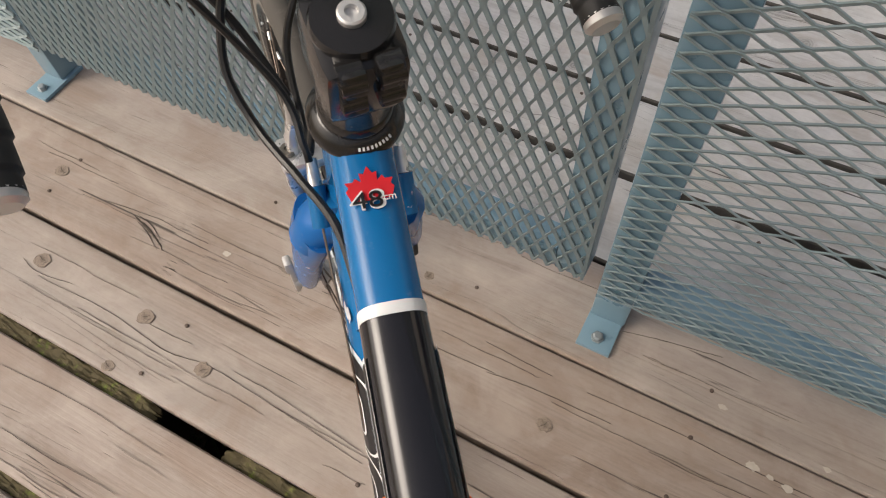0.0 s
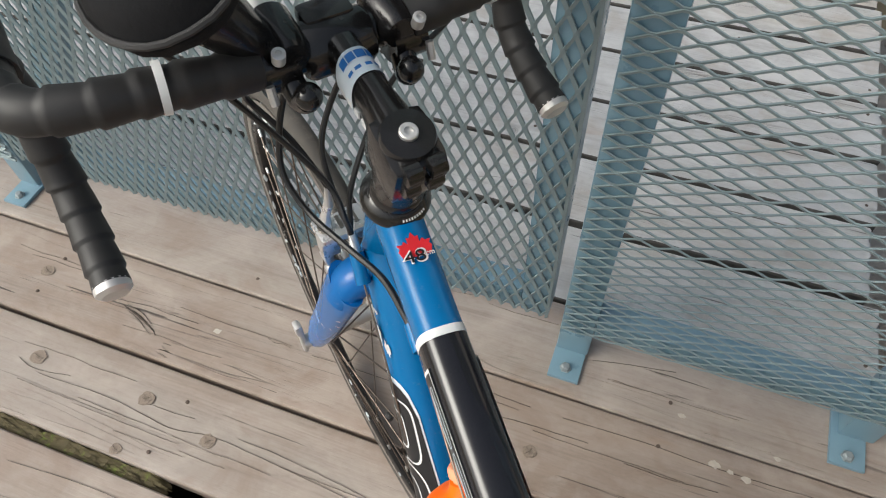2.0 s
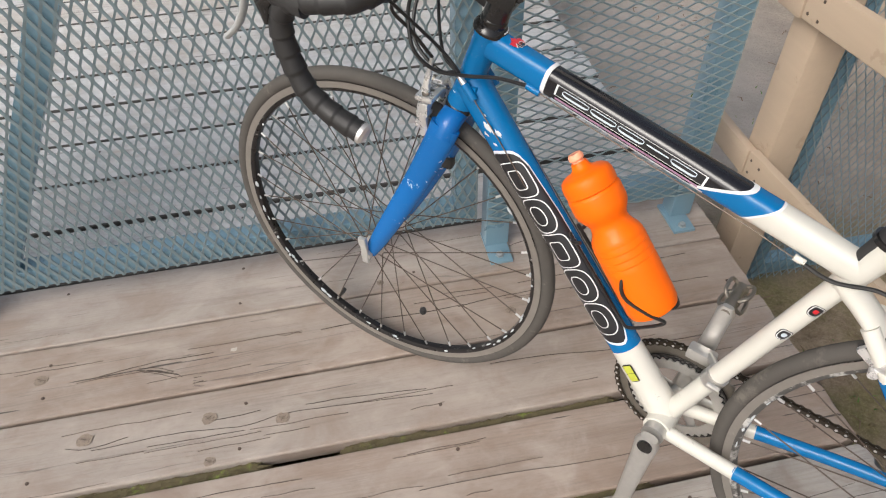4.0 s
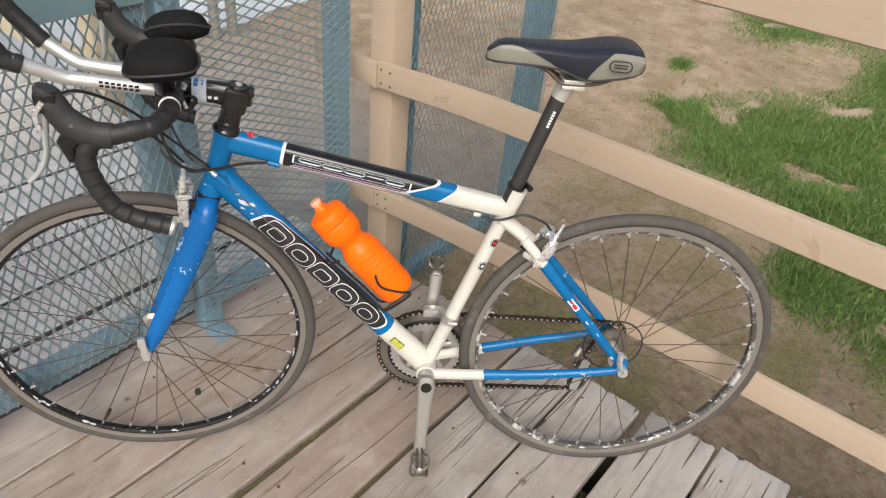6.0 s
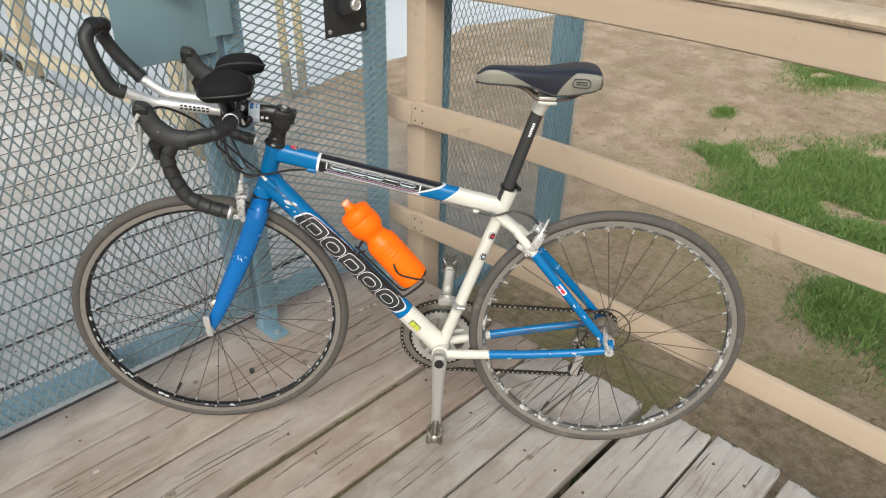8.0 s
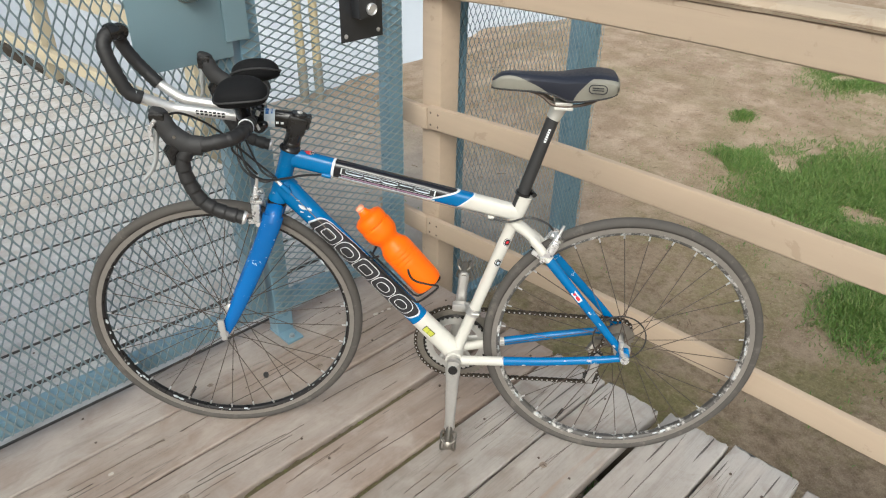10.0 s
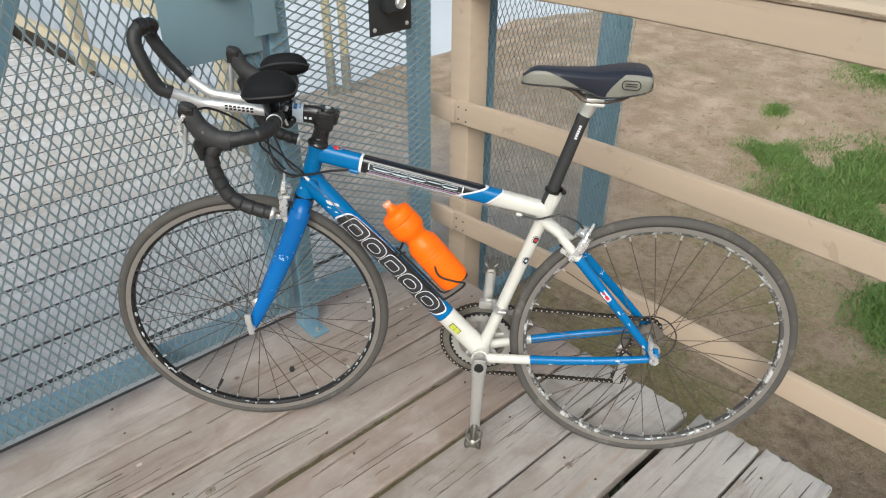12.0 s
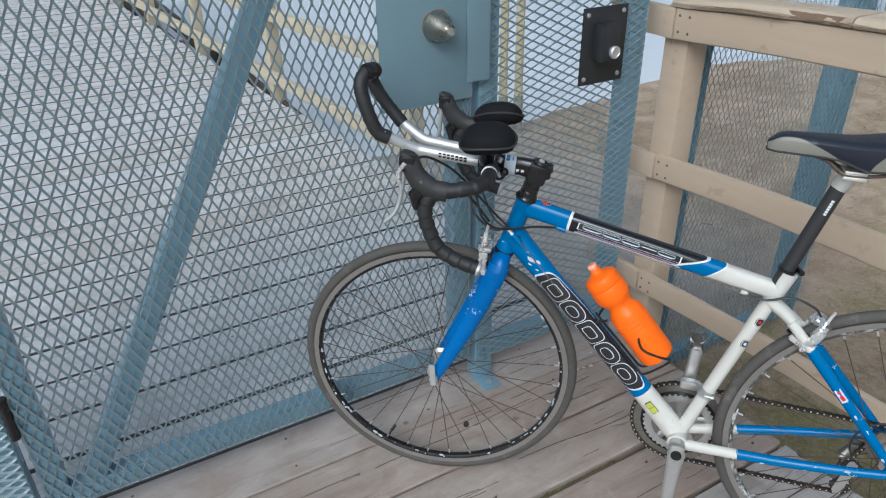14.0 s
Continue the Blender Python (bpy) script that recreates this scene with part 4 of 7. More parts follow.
def build_sign():
    g = thing("warning_sign", "cream metal warning sign with red border and red lettering", "sign")
    m = axes((0.249, MESH_Y - 0.007, 1.293), (1, 0, 0), (0, 0, 1))
    s = Shape()
    plate(s, rounded(0.457, 0.305, 0.02), m, 0.0025)
    part("panel", s, M_SIGN, g)
    s = Shape()
    band_outline(s, rounded(0.432, 0.280, 0.012), rounded(0.425, 0.273, 0.009), m @ Matrix.Translation((0, 0, 0.0024)), 0.0008)
    part("border", s, M_SIGNRED, g, "thin red border line")
    lettering("lettering", "VIOLATORS WILL BE PROSECUTED", 0.0265, m @ Matrix.Translation((0, -0.093, 0.0032)) @ Matrix.Diagonal((0.93, 1.15, 1, 1)), M_SIGNRED, g, 0.0004, "red capital lettering")
    for x in (-0.2, 0.2):
        s = Shape()
        lathe(s, [(0.005, 0), (0.004, 0.002), (0, 0.002)], m @ Matrix.Translation((x, -0.135, 0.0025)), 8)
        part("rivet", s, M_STEEL, g)


build_lock_box()
build_sign()


# ---- handrails ----
RAIL_X0, RAIL_X1 = 0.626, 0.650


def rail_board(x0, x1, y0, y1, z0, z1, bev=0.004):
    s = Shape()
    box(s, (x0, y0, z0), (x1, y1, z1), bev)
    return s


def along_rail(s):
    """Lifts a shape built along y so that it follows the slight bow of the warped rail."""
    s.v = [(x, y, z + 0.046 * (1 - math.exp(min(y, 0) / 0.45))) for x, y, z in s.v]
    return s


def long_board(x0, x1, y0, y1, z0, z1, e=0.004):
    """A board along y in short stretches with eased edges, so that it can be bent."""
    s = Shape()
    sec = [(x0 + e, z0), (x1 - e, z0), (x1, z0 + e), (x1, z1 - e), (x1 - e, z1), (x0 + e, z1), (x0 + e * 0.3, z1 - e * 0.3), (x0, z1 - e), (x0, z0 + e)]
    n = max(2, int((y1 - y0) / 0.08))
    k = len(sec)
    for i in range(n + 1):
        y = y0 + (y1 - y0) * i / n
        s.v += [(x + 0.0006 * noise.noise((y * 7, x * 40, z * 9)), y, z + 0.0008 * noise.noise((y * 5, x * 30, z * 20))) for x, z in sec]
    for i in range(n):
        s.f += [(i * k + j, i * k + (j + 1) % k, (i + 1) * k + (j + 1) % k, (i + 1) * k + j) for j in range(k)]
    s.f.append(tuple(range(k - 1, -1, -1)))
    s.f.append(tuple(n * k + j for j in range(k)))
    return s


PIER_EDGE = Matrix.Translation((0.505, 1.50, 0)) @ Matrix.Rotation(math.atan(0.09), 4, "Z")


def build_handrail():
    h = thing("handrail", "beige painted timber handrail with three boards along the deck edge", "railing")
    for z0, z1, nm in ((0.966, 1.054, "top_rail"), (0.537, 0.617, "middle_rail"), (0.121, 0.196, "lower_rail")):
        part(nm, along_rail(long_board(RAIL_X0, RAIL_X1, -3.4, 0.034, z0, z1)), M_BEIGE, h)
    # weathered cap boards with a split end
    def worn_board(x0, x1, y0, y1, z0, z1, seed, gone):
        """A cap board with ragged, splintered edges along its length. gone: stretches (from, to, depth) broken off the lip."""
        sh = Shape()
        n = max(8, int((y1 - y0) / 0.012))
        for i in range(n + 1):
            y = y0 + (y1 - y0) * i / n
            r1 = noise.noise((y * 14, seed, 0.0)) * 0.0022 + noise.noise((y * 70, seed, 3.0)) * 0.0012
            r2 = noise.noise((y * 9, seed, 7.0)) * 0.0020
            lost = sum(d * min(1, (y - a) / 0.03, (b - y) / 0.03) * (0.7 + 0.6 * noise.noise((y * 60, seed, 1.0))) for a, b, d in gone if a < y < b)
            xf = x0 + r1 + lost
            for x, z in ((xf + 0.004, z0), (x1, z0 + r2), (x1 + r1, z1 - 0.006), (x1 - 0.006, z1), (x0 + 0.016 + lost * 0.3 + r1, z1 + r2), (x0 + 0.006 + lost * 0.7 + r1, z1 - 0.004 + r2 - lost * 0.3), (xf, z1 - 0.012 - lost * 0.5 + r2)):
                sh.v.append((x, y, z))
        for i in range(n):
            for j in range(7):
                a, b = i * 7 + j, i * 7 + (j + 1) % 7
                sh.f.append((a, b, b + 7, a + 7))
        sh.f.append(tuple(range(6, -1, -1)))
        sh.f.append(tuple(n * 7 + j for j in range(7)))
        return sh
    part("cap_board", along_rail(worn_board(0.616, 0.735, -0.475, 0.046, 1.057, 1.082, 1.3, ((-0.475, -0.30, 0.010), (-0.17, -0.10, 0.005)))), M_CAPWOOD, h, "worn cap board with a splintered lip")
    part("cap_board", along_rail(worn_board(0.617, 0.735, -3.4, -0.479, 1.057, 1.081, 4.1, ((-0.60, -0.479, 0.007), (-1.2, -0.95, 0.004)))), M_CAPWOOD, h, "worn cap board with a splintered lip")
    rng = random.Random(3)
    # bare brittle wood inside the broken lip, and long splits beside it
    s = Shape()
    n = 24
    for i in range(n + 1):
        y = -0.47 + 0.18 * i / n
        for x, z in ((0.622, 1.060), (0.636, 1.060), (0.636, 1.077), (0.624, 1.077)):
            s.v.append((x + 0.003 * noise.noise((y * 60, z * 90, x * 50)), y, z + 0.002 * noise.noise((y * 45, x * 80, 5.0))))
    for i in range(n):
        for j in range(4):
            s.f.append((i * 4 + j, i * 4 + (j + 1) % 4, i * 4 + 4 + (j + 1) % 4, i * 4 + 4 + j))
    part("split", along_rail(s), M_ROTTEN, h, "splintered bare wood")
    # splits in the lip of the cap, and long drying cracks in the face of the top rail
    for y0, ln, z, w, x in ((-0.02, 0.30, 1.064, 0.0010, 0.6155), (-0.10, 0.24, 1.069, 0.0007, 0.6155), (-0.36, 0.20, 1.067, 0.0012, 0.6155), (-0.50, 0.30, 1.065, 0.0010, 0.6165), (-0.62, 0.34, 1.070, 0.0007, 0.6165), (-1.0, 0.5, 1.065, 0.0008, 0.6165),
                            (-0.74, 0.55, 1.040, 0.0004, 0.6279), (-0.88, 0.40, 1.033, 0.0003, 0.6279), (-0.98, 0.50, 1.028, 0.0004, 0.6279), (-1.06, 0.36, 1.020, 0.0003, 0.6279), (-0.60, 0.22, 1.046, 0.0003, 0.6279)):
        s = Shape()
        m = int(ln / 0.015)
        pts = [(x + 0.0006 * noise.noise((y0 - ln * i / m, 2.0, 1.0)), y0 - ln * i / m, z + 0.003 * noise.noise((6 * ln * i / m, y0, 3.0)) - 0.006 * i / m) for i in range(m + 1)]
        tube(s, pts, [(w * (0.3 + 0.7 * math.sin(math.pi * i / m)), 0.0022) for i in range(m + 1)], 6)
        part("split", along_rail(s), M_ROTTEN, h, "long weathered split")
    for y, out, up in ((0.0, 0.0, 0.0), (-1.83, 0.0, 0.045)):
        part("post", rail_board(0.652 + out, 0.737 + out, y, y + 0.089, -0.8, 1.055 + up, 0.006), M_BEIGE, h)
    n = Shape()
    for z in (0.556, 0.598, 0.140, 0.176, 0.99, 1.035):
        for y in (0.02, -0.015, 0.05):
            lathe(n, [(0.004, 0), (0.003, 0.0015), (0, 0.0015)], Matrix.Translation((RAIL_X0, y, z)) @ Matrix.Rotation(radians(-90), 4, "Y"), 8)
    part("nail_heads", n, M_NAIL, h)["kind"] = "stuff"

    p = thing("pier_railing", "tan timber railing running along the pier behind the gate", "railing")
    for z0, z1, nm in ((0.966, 1.054, "top_rail"), (0.532, 0.610, "middle_rail"), (0.118, 0.192, "lower_rail")):
        part(nm, rail_board(RAIL_X0 - 0.003, RAIL_X1, 0.038, 0.30, z0, z1, 0.010), M_BEIGE, p)
        part(nm, rail_board(0, 0.04, 0, 7.8, z0, z1, 0.005).move(PIER_EDGE), M_BEIGEFAR, p)
    part("cap_board", rail_board(-0.01, 0.13, 0, 7.8, 1.076, 1.112, 0.006).move(PIER_EDGE), M_BEIGEFAR, p)
    for y in (0.05, 1.78, 3.4, 4.95, 6.4, 7.7):
        part("post", rail_board(0.042, 0.13, y, y + 0.089, -0.8, 1.075, 0.006).move(PIER_EDGE), M_BEIGEFAR, p)


build_handrail()


# ---- shore things ----
def build_pole(x, y, h, lean, foot):
    g = thing("marker_pole", "tall yellowed wooden pole standing at the water's edge", "pole", Matrix.Translation((x, y, -0.55)), "poles at the shore")
    s = Shape()
    tube(s, [(0, 0, 0.24), (lean * 0.4, 0.01, h * 0.5), (lean, 0, h)], [0.033, 0.032, 0.031], 10)
    part("shaft", s, M_POLE, g)
    s = Shape()
    tube(s, [(0, 0, 0), (0, 0, foot)], 0.035, 10)
    part("base", s, M_POLEBASE, g, "dark wet foot of the pole")


for x, y, h, ln, ft in ((8.97, 4.05, 3.2, 0.14, 0.27), (9.06, 3.99, 3.2, 0.16, 0.26), (9.20, 3.96, 3.2, 0.10, 0.28), (9.70, 3.73, 3.2, 0.10, 0.26), (9.90, 3.67, 3.2, 0.16, 0.27),
                        (1.955, 2.79, 2.2, 0.0, 0.42), (2.065, 2.75, 2.2, 0.0, 0.42)):
    build_pole(x, y, h, ln, ft)


def build_far_chair():
    g = thing("garden_chair", "white plastic garden chair at the end of the pier", "chair", Matrix.Translation((0.05, 9.05, 0.0)) @ Matrix.Rotation(radians(25), 4, "Z"))
    for x, y, a, b in ((-0.2, -0.2, -0.03, -0.03), (0.2, -0.2, 0.03, -0.03), (-0.2, 0.2, -0.03, 0.05), (0.2, 0.2, 0.03, 0.05)):
        s = Shape()
        tube(s, [(x + a, y + b, 0.008), (x, y, 0.42)], [0.02, 0.028], 8)
        part("leg", s, M_WHITEPLASTIC, g)
    s = Shape()
    box(s, (-0.23, -0.23, 0.42), (0.23, 0.23, 0.45), 0.01)
    part("seat", s, M_WHITEPLASTIC, g)
    s = Shape()
    box(s, (-0.22, 0.2, 0.45), (0.22, 0.23, 0.85), 0.01)
    part("backrest", s, M_WHITEPLASTIC, g)


build_far_chair()


def build_grass():
    rng = random.Random(12)
    s = Shape()

    def blade(x, y, h, lean):
        a = rng.uniform(0, math.tau)
        z = ground_height(x, y) - 0.005
        wx, wy = 0.0024 * math.cos(a), 0.0024 * math.sin(a)
        b = rng.uniform(0, math.tau)
        lx, ly = lean * math.cos(b), lean * math.sin(b)
        o = len(s.v)
        s.v += [(x - wx, y - wy, z), (x + wx, y + wy, z), (x - wx * .8 + lx * .35, y - wy * .8 + ly * .35, z + h * .6),
                (x + wx * .8 + lx * .35, y + wy * .8 + ly * .35, z + h * .6), (x + lx, y + ly, z + h)]
        s.f += [(o, o + 1, o + 3, o + 2), (o + 2, o + 3, o + 4)]

    patches = [(3.35, -0.55, 0.75, 0.50, 6500), (3.1, -1.2, 0.7, 0.45, 5000), (4.0, -1.1, 0.9, 0.6, 6500), (2.27, -1.15, 0.40, 0.20, 3000), (2.20, -1.55, 0.46, 0.3, 3000),
               (5.9, 0.1, 0.75, 0.4, 3500), (6.6, -0.4, 0.9, 0.6, 3500), (5.2, -1.1, 0.9, 0.6, 4500), (4.09, 0.34, 0.14, 0.09, 170), (3.6, -2.0, 1.2, 0.8, 6000),
               (3.36, 0.02, 0.28, 0.22, 1100), (3.14, -0.55, 0.32, 0.34, 2000), (2.88, -1.0, 0.34, 0.26, 1400)]
    for cx, cy, rx, ry, n in patches:
        for _ in range(int(n * 3.2)):
            u, v = rng.gauss(0, 0.48), rng.gauss(0, 0.48)
            d = math.hypot(u, v)
            x, y = cx + u * rx, cy + v * ry
            clump = noise.noise((x * 3.0, y * 3.0, 1.0))
            if d > 1.25 or clump < -0.52 + 0.30 * d:
                continue
            h = rng.uniform(0.02, 0.060) * (1.15 - 0.45 * min(d, 1)) * (1 + 0.5 * clump)
            blade(x, y, h, rng.uniform(0.01, 0.06))
        for _ in range(int(n * 0.5)):
            u, v = rng.gauss(0, 0.8), rng.gauss(0, 0.8)
            x, y = cx + u * rx, cy + v * ry
            if y < 2.6 and x > 0.75 and noise.noise((x * 5.0, y * 5.0, 9.0)) > -0.1:
                blade(x, y, rng.uniform(0.008, 0.028), rng.uniform(0.006, 0.02))
    for _ in range(3800):
        x, y = rng.uniform(0.7, 5.5), rng.uniform(-2.6, 2.0)
        if noise.noise((x * 1.1, y * 1.1, 5.0)) > 0.12:
            blade(x, y, rng.uniform(0.008, 0.026), rng.uniform(0.006, 0.02))
    for _ in range(2500):
        x, y = rng.uniform(-1.8, 0.55), rng.uniform(-1.1, -0.3)
        blade(x, y, rng.uniform(0.08, 0.22), rng.uniform(0.01, 0.08))
    ms = Shape()
    # tufts that fill two of the wider joints, bent flat along them
    for k in (3, 4):
        for _ in range(6500):
            x = rng.uniform(-1.7, 0.10)
            if noise.noise((x * 3.1, k + 0.4, 2.3)) < -0.42 or (k == 3 and -0.61 < x < -0.44):
                continue
            wide = 0.0045 + 0.006 * max(0.0, min(1.0, (-0.2 - x) / 0.25))
            y = GAP0 - k * PITCH + 0.006 + rng.uniform(-wide, wide)
            ln, z = rng.uniform(0.02, 0.05), rng.uniform(-0.034, -0.016)
            wy, lift = rng.uniform(0.0015, 0.003), rng.uniform(-0.002, 0.005)
            y2 = y + rng.uniform(-0.003, 0.003)
            o = len(ms.v)
            ms.v += [(x, y - wy, z), (x, y + wy, z), (x + ln * 0.6, y2 + wy, z + lift), (x + ln * 0.6, y2 - wy, z + lift), (x + ln, y2, z + lift * 0.4)]
            ms.f += [(o, o + 3, o + 2, o + 1), (o + 3, o + 4, o + 2)]
    mo = link("moss", ms, M_MOSS, smooth=False)
    tagged(mo, "olive moss and matted grass filling the joints of the deck", "moss", kind="stuff")
    g = link("grass", s, M_GRASS, smooth=False)
    tagged(g, "patchy tufts of green grass growing on the sand", "grass", kind="stuff")
    rng2 = random.Random(5)
    st = Shape()
    for _ in range(420):
        x, y = rng2.uniform(0.65, 7.0), rng2.uniform(-2.6, 3.0)
        r = rng2.uniform(0.006, 0.02)
        m = Matrix.Translation((x, y, ground_height(x, y) + r * 0.15)) @ Matrix.Diagonal((r, r * rng2.uniform(0.6, 1.2), r * 0.55, 1))
        lathe(st, [(0, -1), (0.75, -0.6), (1, 0), (0.7, 0.65), (0, 1)], m, 6)
    lit = Shape()
    for _ in range(520):
        x, y = rng2.uniform(0.62, 5.5), rng2.uniform(-2.6, 2.6)
        a, ln = rng2.uniform(0, math.tau), rng2.uniform(0.012, 0.06)
        z = ground_height(x, y) + 0.003
        dx, dy = ln * math.cos(a), ln * math.sin(a)
        bend = rng2.uniform(-0.3, 0.3)
        tube(lit, [(x, y, z), (x + dx * 0.5 - dy * bend, y + dy * 0.5 + dx * bend, z + 0.004), (x + dx, y + dy, z)], [0.0018, 0.0022, 0.001], 4)
    lo = link("twigs", lit, M_ROTTEN)
    tagged(lo, "brown twigs and dead stalks littering the sand", "twigs", kind="stuff")
    p = link("pebbles", st, M_SAND)
    tagged(p, "small loose stones and clods scattered on the sand", "stones", kind="stuff")


build_grass()


# ---- the bicycle ----
# Built in its own frame: x forward, y to its left, z up, origin where the rear tyre meets the deck.
FWD = Vector((-0.65401, 0.75648, 0.0))
LEFT = Vector((-FWD.y, FWD.x, 0.0))
LEAN = radians(4.49)
UPV = Vector((0, 0, 1)) * math.cos(LEAN) - LEFT * math.sin(LEAN)
LFV = LEFT * math.cos(LEAN) + Vector((0, 0, 1)) * math.sin(LEAN)
BIKE = Matrix((FWD, LFV, UPV)).transposed().to_4x4() @ Matrix.Scale(1.0157, 4)
BIKE.translation = Vector((0.3414, -0.9562, 0.001))
STEER = 9.6
AX_P = Vector((0.7795, 0, 0.785))
AX_D = Vector((-0.305, 0, 0.952)).normalized()
TURN = Matrix.Translation(AX_P) @ Matrix.Rotation(radians(STEER), 4, AX_D) @ Matrix.Translation(-AX_P)

bicycle = thing("road_bicycle", "blue, black and cream road racing bicycle leaning by the mesh gate", "bicycle", BIKE)


def front(name, s, mat, parent, label="", sharp=38):
    """A part that turns with the handlebar."""
    return part(name, s.move(TURN), mat, parent, label, sharp)


def on(p, q, t):
    return Vector(p) + (Vector(q) - Vector(p)) * t


# frame tubes
HT_T, HT_B = Vector((0.7780, 0, 0.790)), Vector((0.8190, 0, 0.662))
BB = Vector((0.400, 0, 0.271))
ST_T = Vector((0.2575, 0, 0.704))
TT_A, TT_B = Vector((0.785, 0, 0.768)), Vector((0.268, 0, 0.661))
DT_A, DT_B = Vector((0.806, 0, 0.701)), Vector((0.404, 0, 0.278))


def seg(p, q, t0, t1, r0, r1=None, n=24, sq=2.0, cut0=0.0, cut1=0.0):
    """A length of frame tube. cut0, cut1: how far its ends slope back towards the upper side."""
    s = Shape()
    k = 5
    pts = [on(p, q, t0 + (t1 - t0) * i / (k - 1)) for i in range(k)]
    r1 = r1 or r0
    rad = [tuple(a + (b - a) * i / (k - 1) for a, b in zip(r0, r1)) for i in range(k)]
    tube(s, pts, rad, n, (0, 0, 1), sq=sq)
    d = (q - p).normalized()
    for i in range(k):
        c = cut0 + (cut1 - cut0) * i / (k - 1)
        for j in range(n):
            v = Vector(s.v[i * n + j])
            w = v - pts[i]
            rise = (w - d * w.dot(d)).z
            s.v[i * n + j] = tuple(v + d * (c * rise))
    return s


s = Shape()
tube(s, [on(HT_T, HT_B, t) for t in (0, 0.08, 0.12, 0.5, 0.88, 0.92, 1)], [0.0215, 0.0215, 0.0195, 0.019, 0.0195, 0.0215, 0.0215], 24)
head = part("head_tube", s, M_BLUE, bicycle, "blue head tube")
# head tube gussets where the tubes meet
for y in (0.0125, -0.0095):
    s = Shape()
    tube(s, [(0.709, y, 0.7335), (0.689, y, 0.7295)], [0.0050, 0.0050], 10)
    part("cable_stop", s, M_BLUE, head)
    s = Shape()
    sd = 1 if y > 0 else -1
    tube(s, [(0.798, 0.0265 * sd, 0.709), (0.780, 0.0265 * sd, 0.691)], [0.0062, 0.0062], 10)
    box(s, (0.782, 0.0165 * sd - 0.006, 0.692), (0.797, 0.0165 * sd + 0.006, 0.705), 0.002)
    part("cable_boss", s, M_BLUE, head)
    s = Shape()
    tube(s, [(0.810, 0.0265 * sd, 0.720), (0.798, 0.0265 * sd, 0.709)], [0.0035, 0.0045], 10)
    part("barrel_adjuster", s, M_POLISH, head, "small bright barrel adjuster")

RT = (0.0195, 0.0163)
SQ = 2.9
tt = part("top_tube", seg(TT_A, TT_B, 0.02, 0.190, (0.0205, 0.0162), (0.0195, 0.0160), sq=SQ), M_BLUE, bicycle, "blue front of the top tube")
part("white_band", seg(TT_A, TT_B, 0.190, 0.201, (0.0198, 0.0165), sq=SQ), M_WHITE, tt)
part("black_section", seg(TT_A, TT_B, 0.201, 0.652, RT, (0.019, 0.0172), sq=SQ, cut1=2.0), M_BLACKPAINT, tt, "gloss black section with outlined shapes")
part("white_band", seg(TT_A, TT_B, 0.652, 0.668, (0.0193, 0.0175), sq=SQ, cut0=2.0, cut1=1.9), M_WHITE, tt)
part("blue_section", seg(TT_A, TT_B, 0.668, 0.762, (0.019, 0.0172), sq=SQ, cut0=1.9, cut1=0.9), M_BLUE, tt, "blue chevron")
part("white_band", seg(TT_A, TT_B, 0.762, 0.768, (0.0193, 0.0175), sq=SQ, cut0=0.9, cut1=0.9), M_WHITE, tt)
part("cream_section", seg(TT_A, TT_B, 0.768, 0.995, (0.019, 0.0172), (0.0175, 0.0165), sq=SQ, cut0=0.9), M_CREAM, tt, "cream rear of the top tube")

RD = (0.0245, 0.0225)
dt = part("down_tube", seg(DT_A, DT_B, 0.0, 0.205, (0.0275, 0.022), RD), M_BLUE, bicycle, "blue front of the down tube")
part("blue_section", seg(DT_A, DT_B, 0.195, 0.735, (0.0243, 0.0223)), M_BLUE, dt)
part("blue_section", seg(DT_A, DT_B, 0.735, 0.785, RD), M_BLUE, dt, "blue tip")
part("cream_section", seg(DT_A, DT_B, 0.785, 1.0, RD, (0.026, 0.025)), M_CREAM, dt, "cream foot of the down tube")

s = Shape()
tube(s, [on(BB, ST_T, t) for t in (0.02, 0.3, 0.8, 0.96, 1.0)], [0.0145, 0.0140, 0.0143, 0.0175, 0.0175], 20)
st = part("seat_tube", s, M_CREAM, bicycle, "cream seat tube")
s = Shape()
tube(s, [BB + Vector((0, -0.035, 0)), BB + Vector((0, 0.035, 0))], 0.0215, 24)
part("bottom_bracket_shell", s, M_CREAM, bicycle)
s = Shape()
tube(s, [BB + Vector((0, -0.050, 0)), BB + Vector((0, 0.050, 0))], 0.0175, 24)
part("bottom_bracket", s, M_ALUDULL, bicycle, "dull metal bearing cups")

def worn_spots(parent, p, q, r, ts, seed):
    """Small bare spots on the outer side of a stay."""
    rng = random.Random(seed)
    for t in ts:
        c = on(p, q, t) + Vector((0, r * 0.93, rng.uniform(-0.006, 0.004)))
        s = Shape()
        n = 9
        out = [(rng.uniform(0.5, 1.0) * 0.0065 * math.cos(math.tau * i / n), rng.uniform(0.5, 1.0) * 0.0028 * math.sin(math.tau * i / n)) for i in range(n)]
        plate(s, out, axes(c, q - p, (0, 0, 1) if (q - p).x < 0 else (0, 0, -1)) @ Matrix.Translation((0, 0, -0.001)), 0.0022)
        part("paint_scrape", s, M_BARE, parent, "bare scrape in the blue paint")


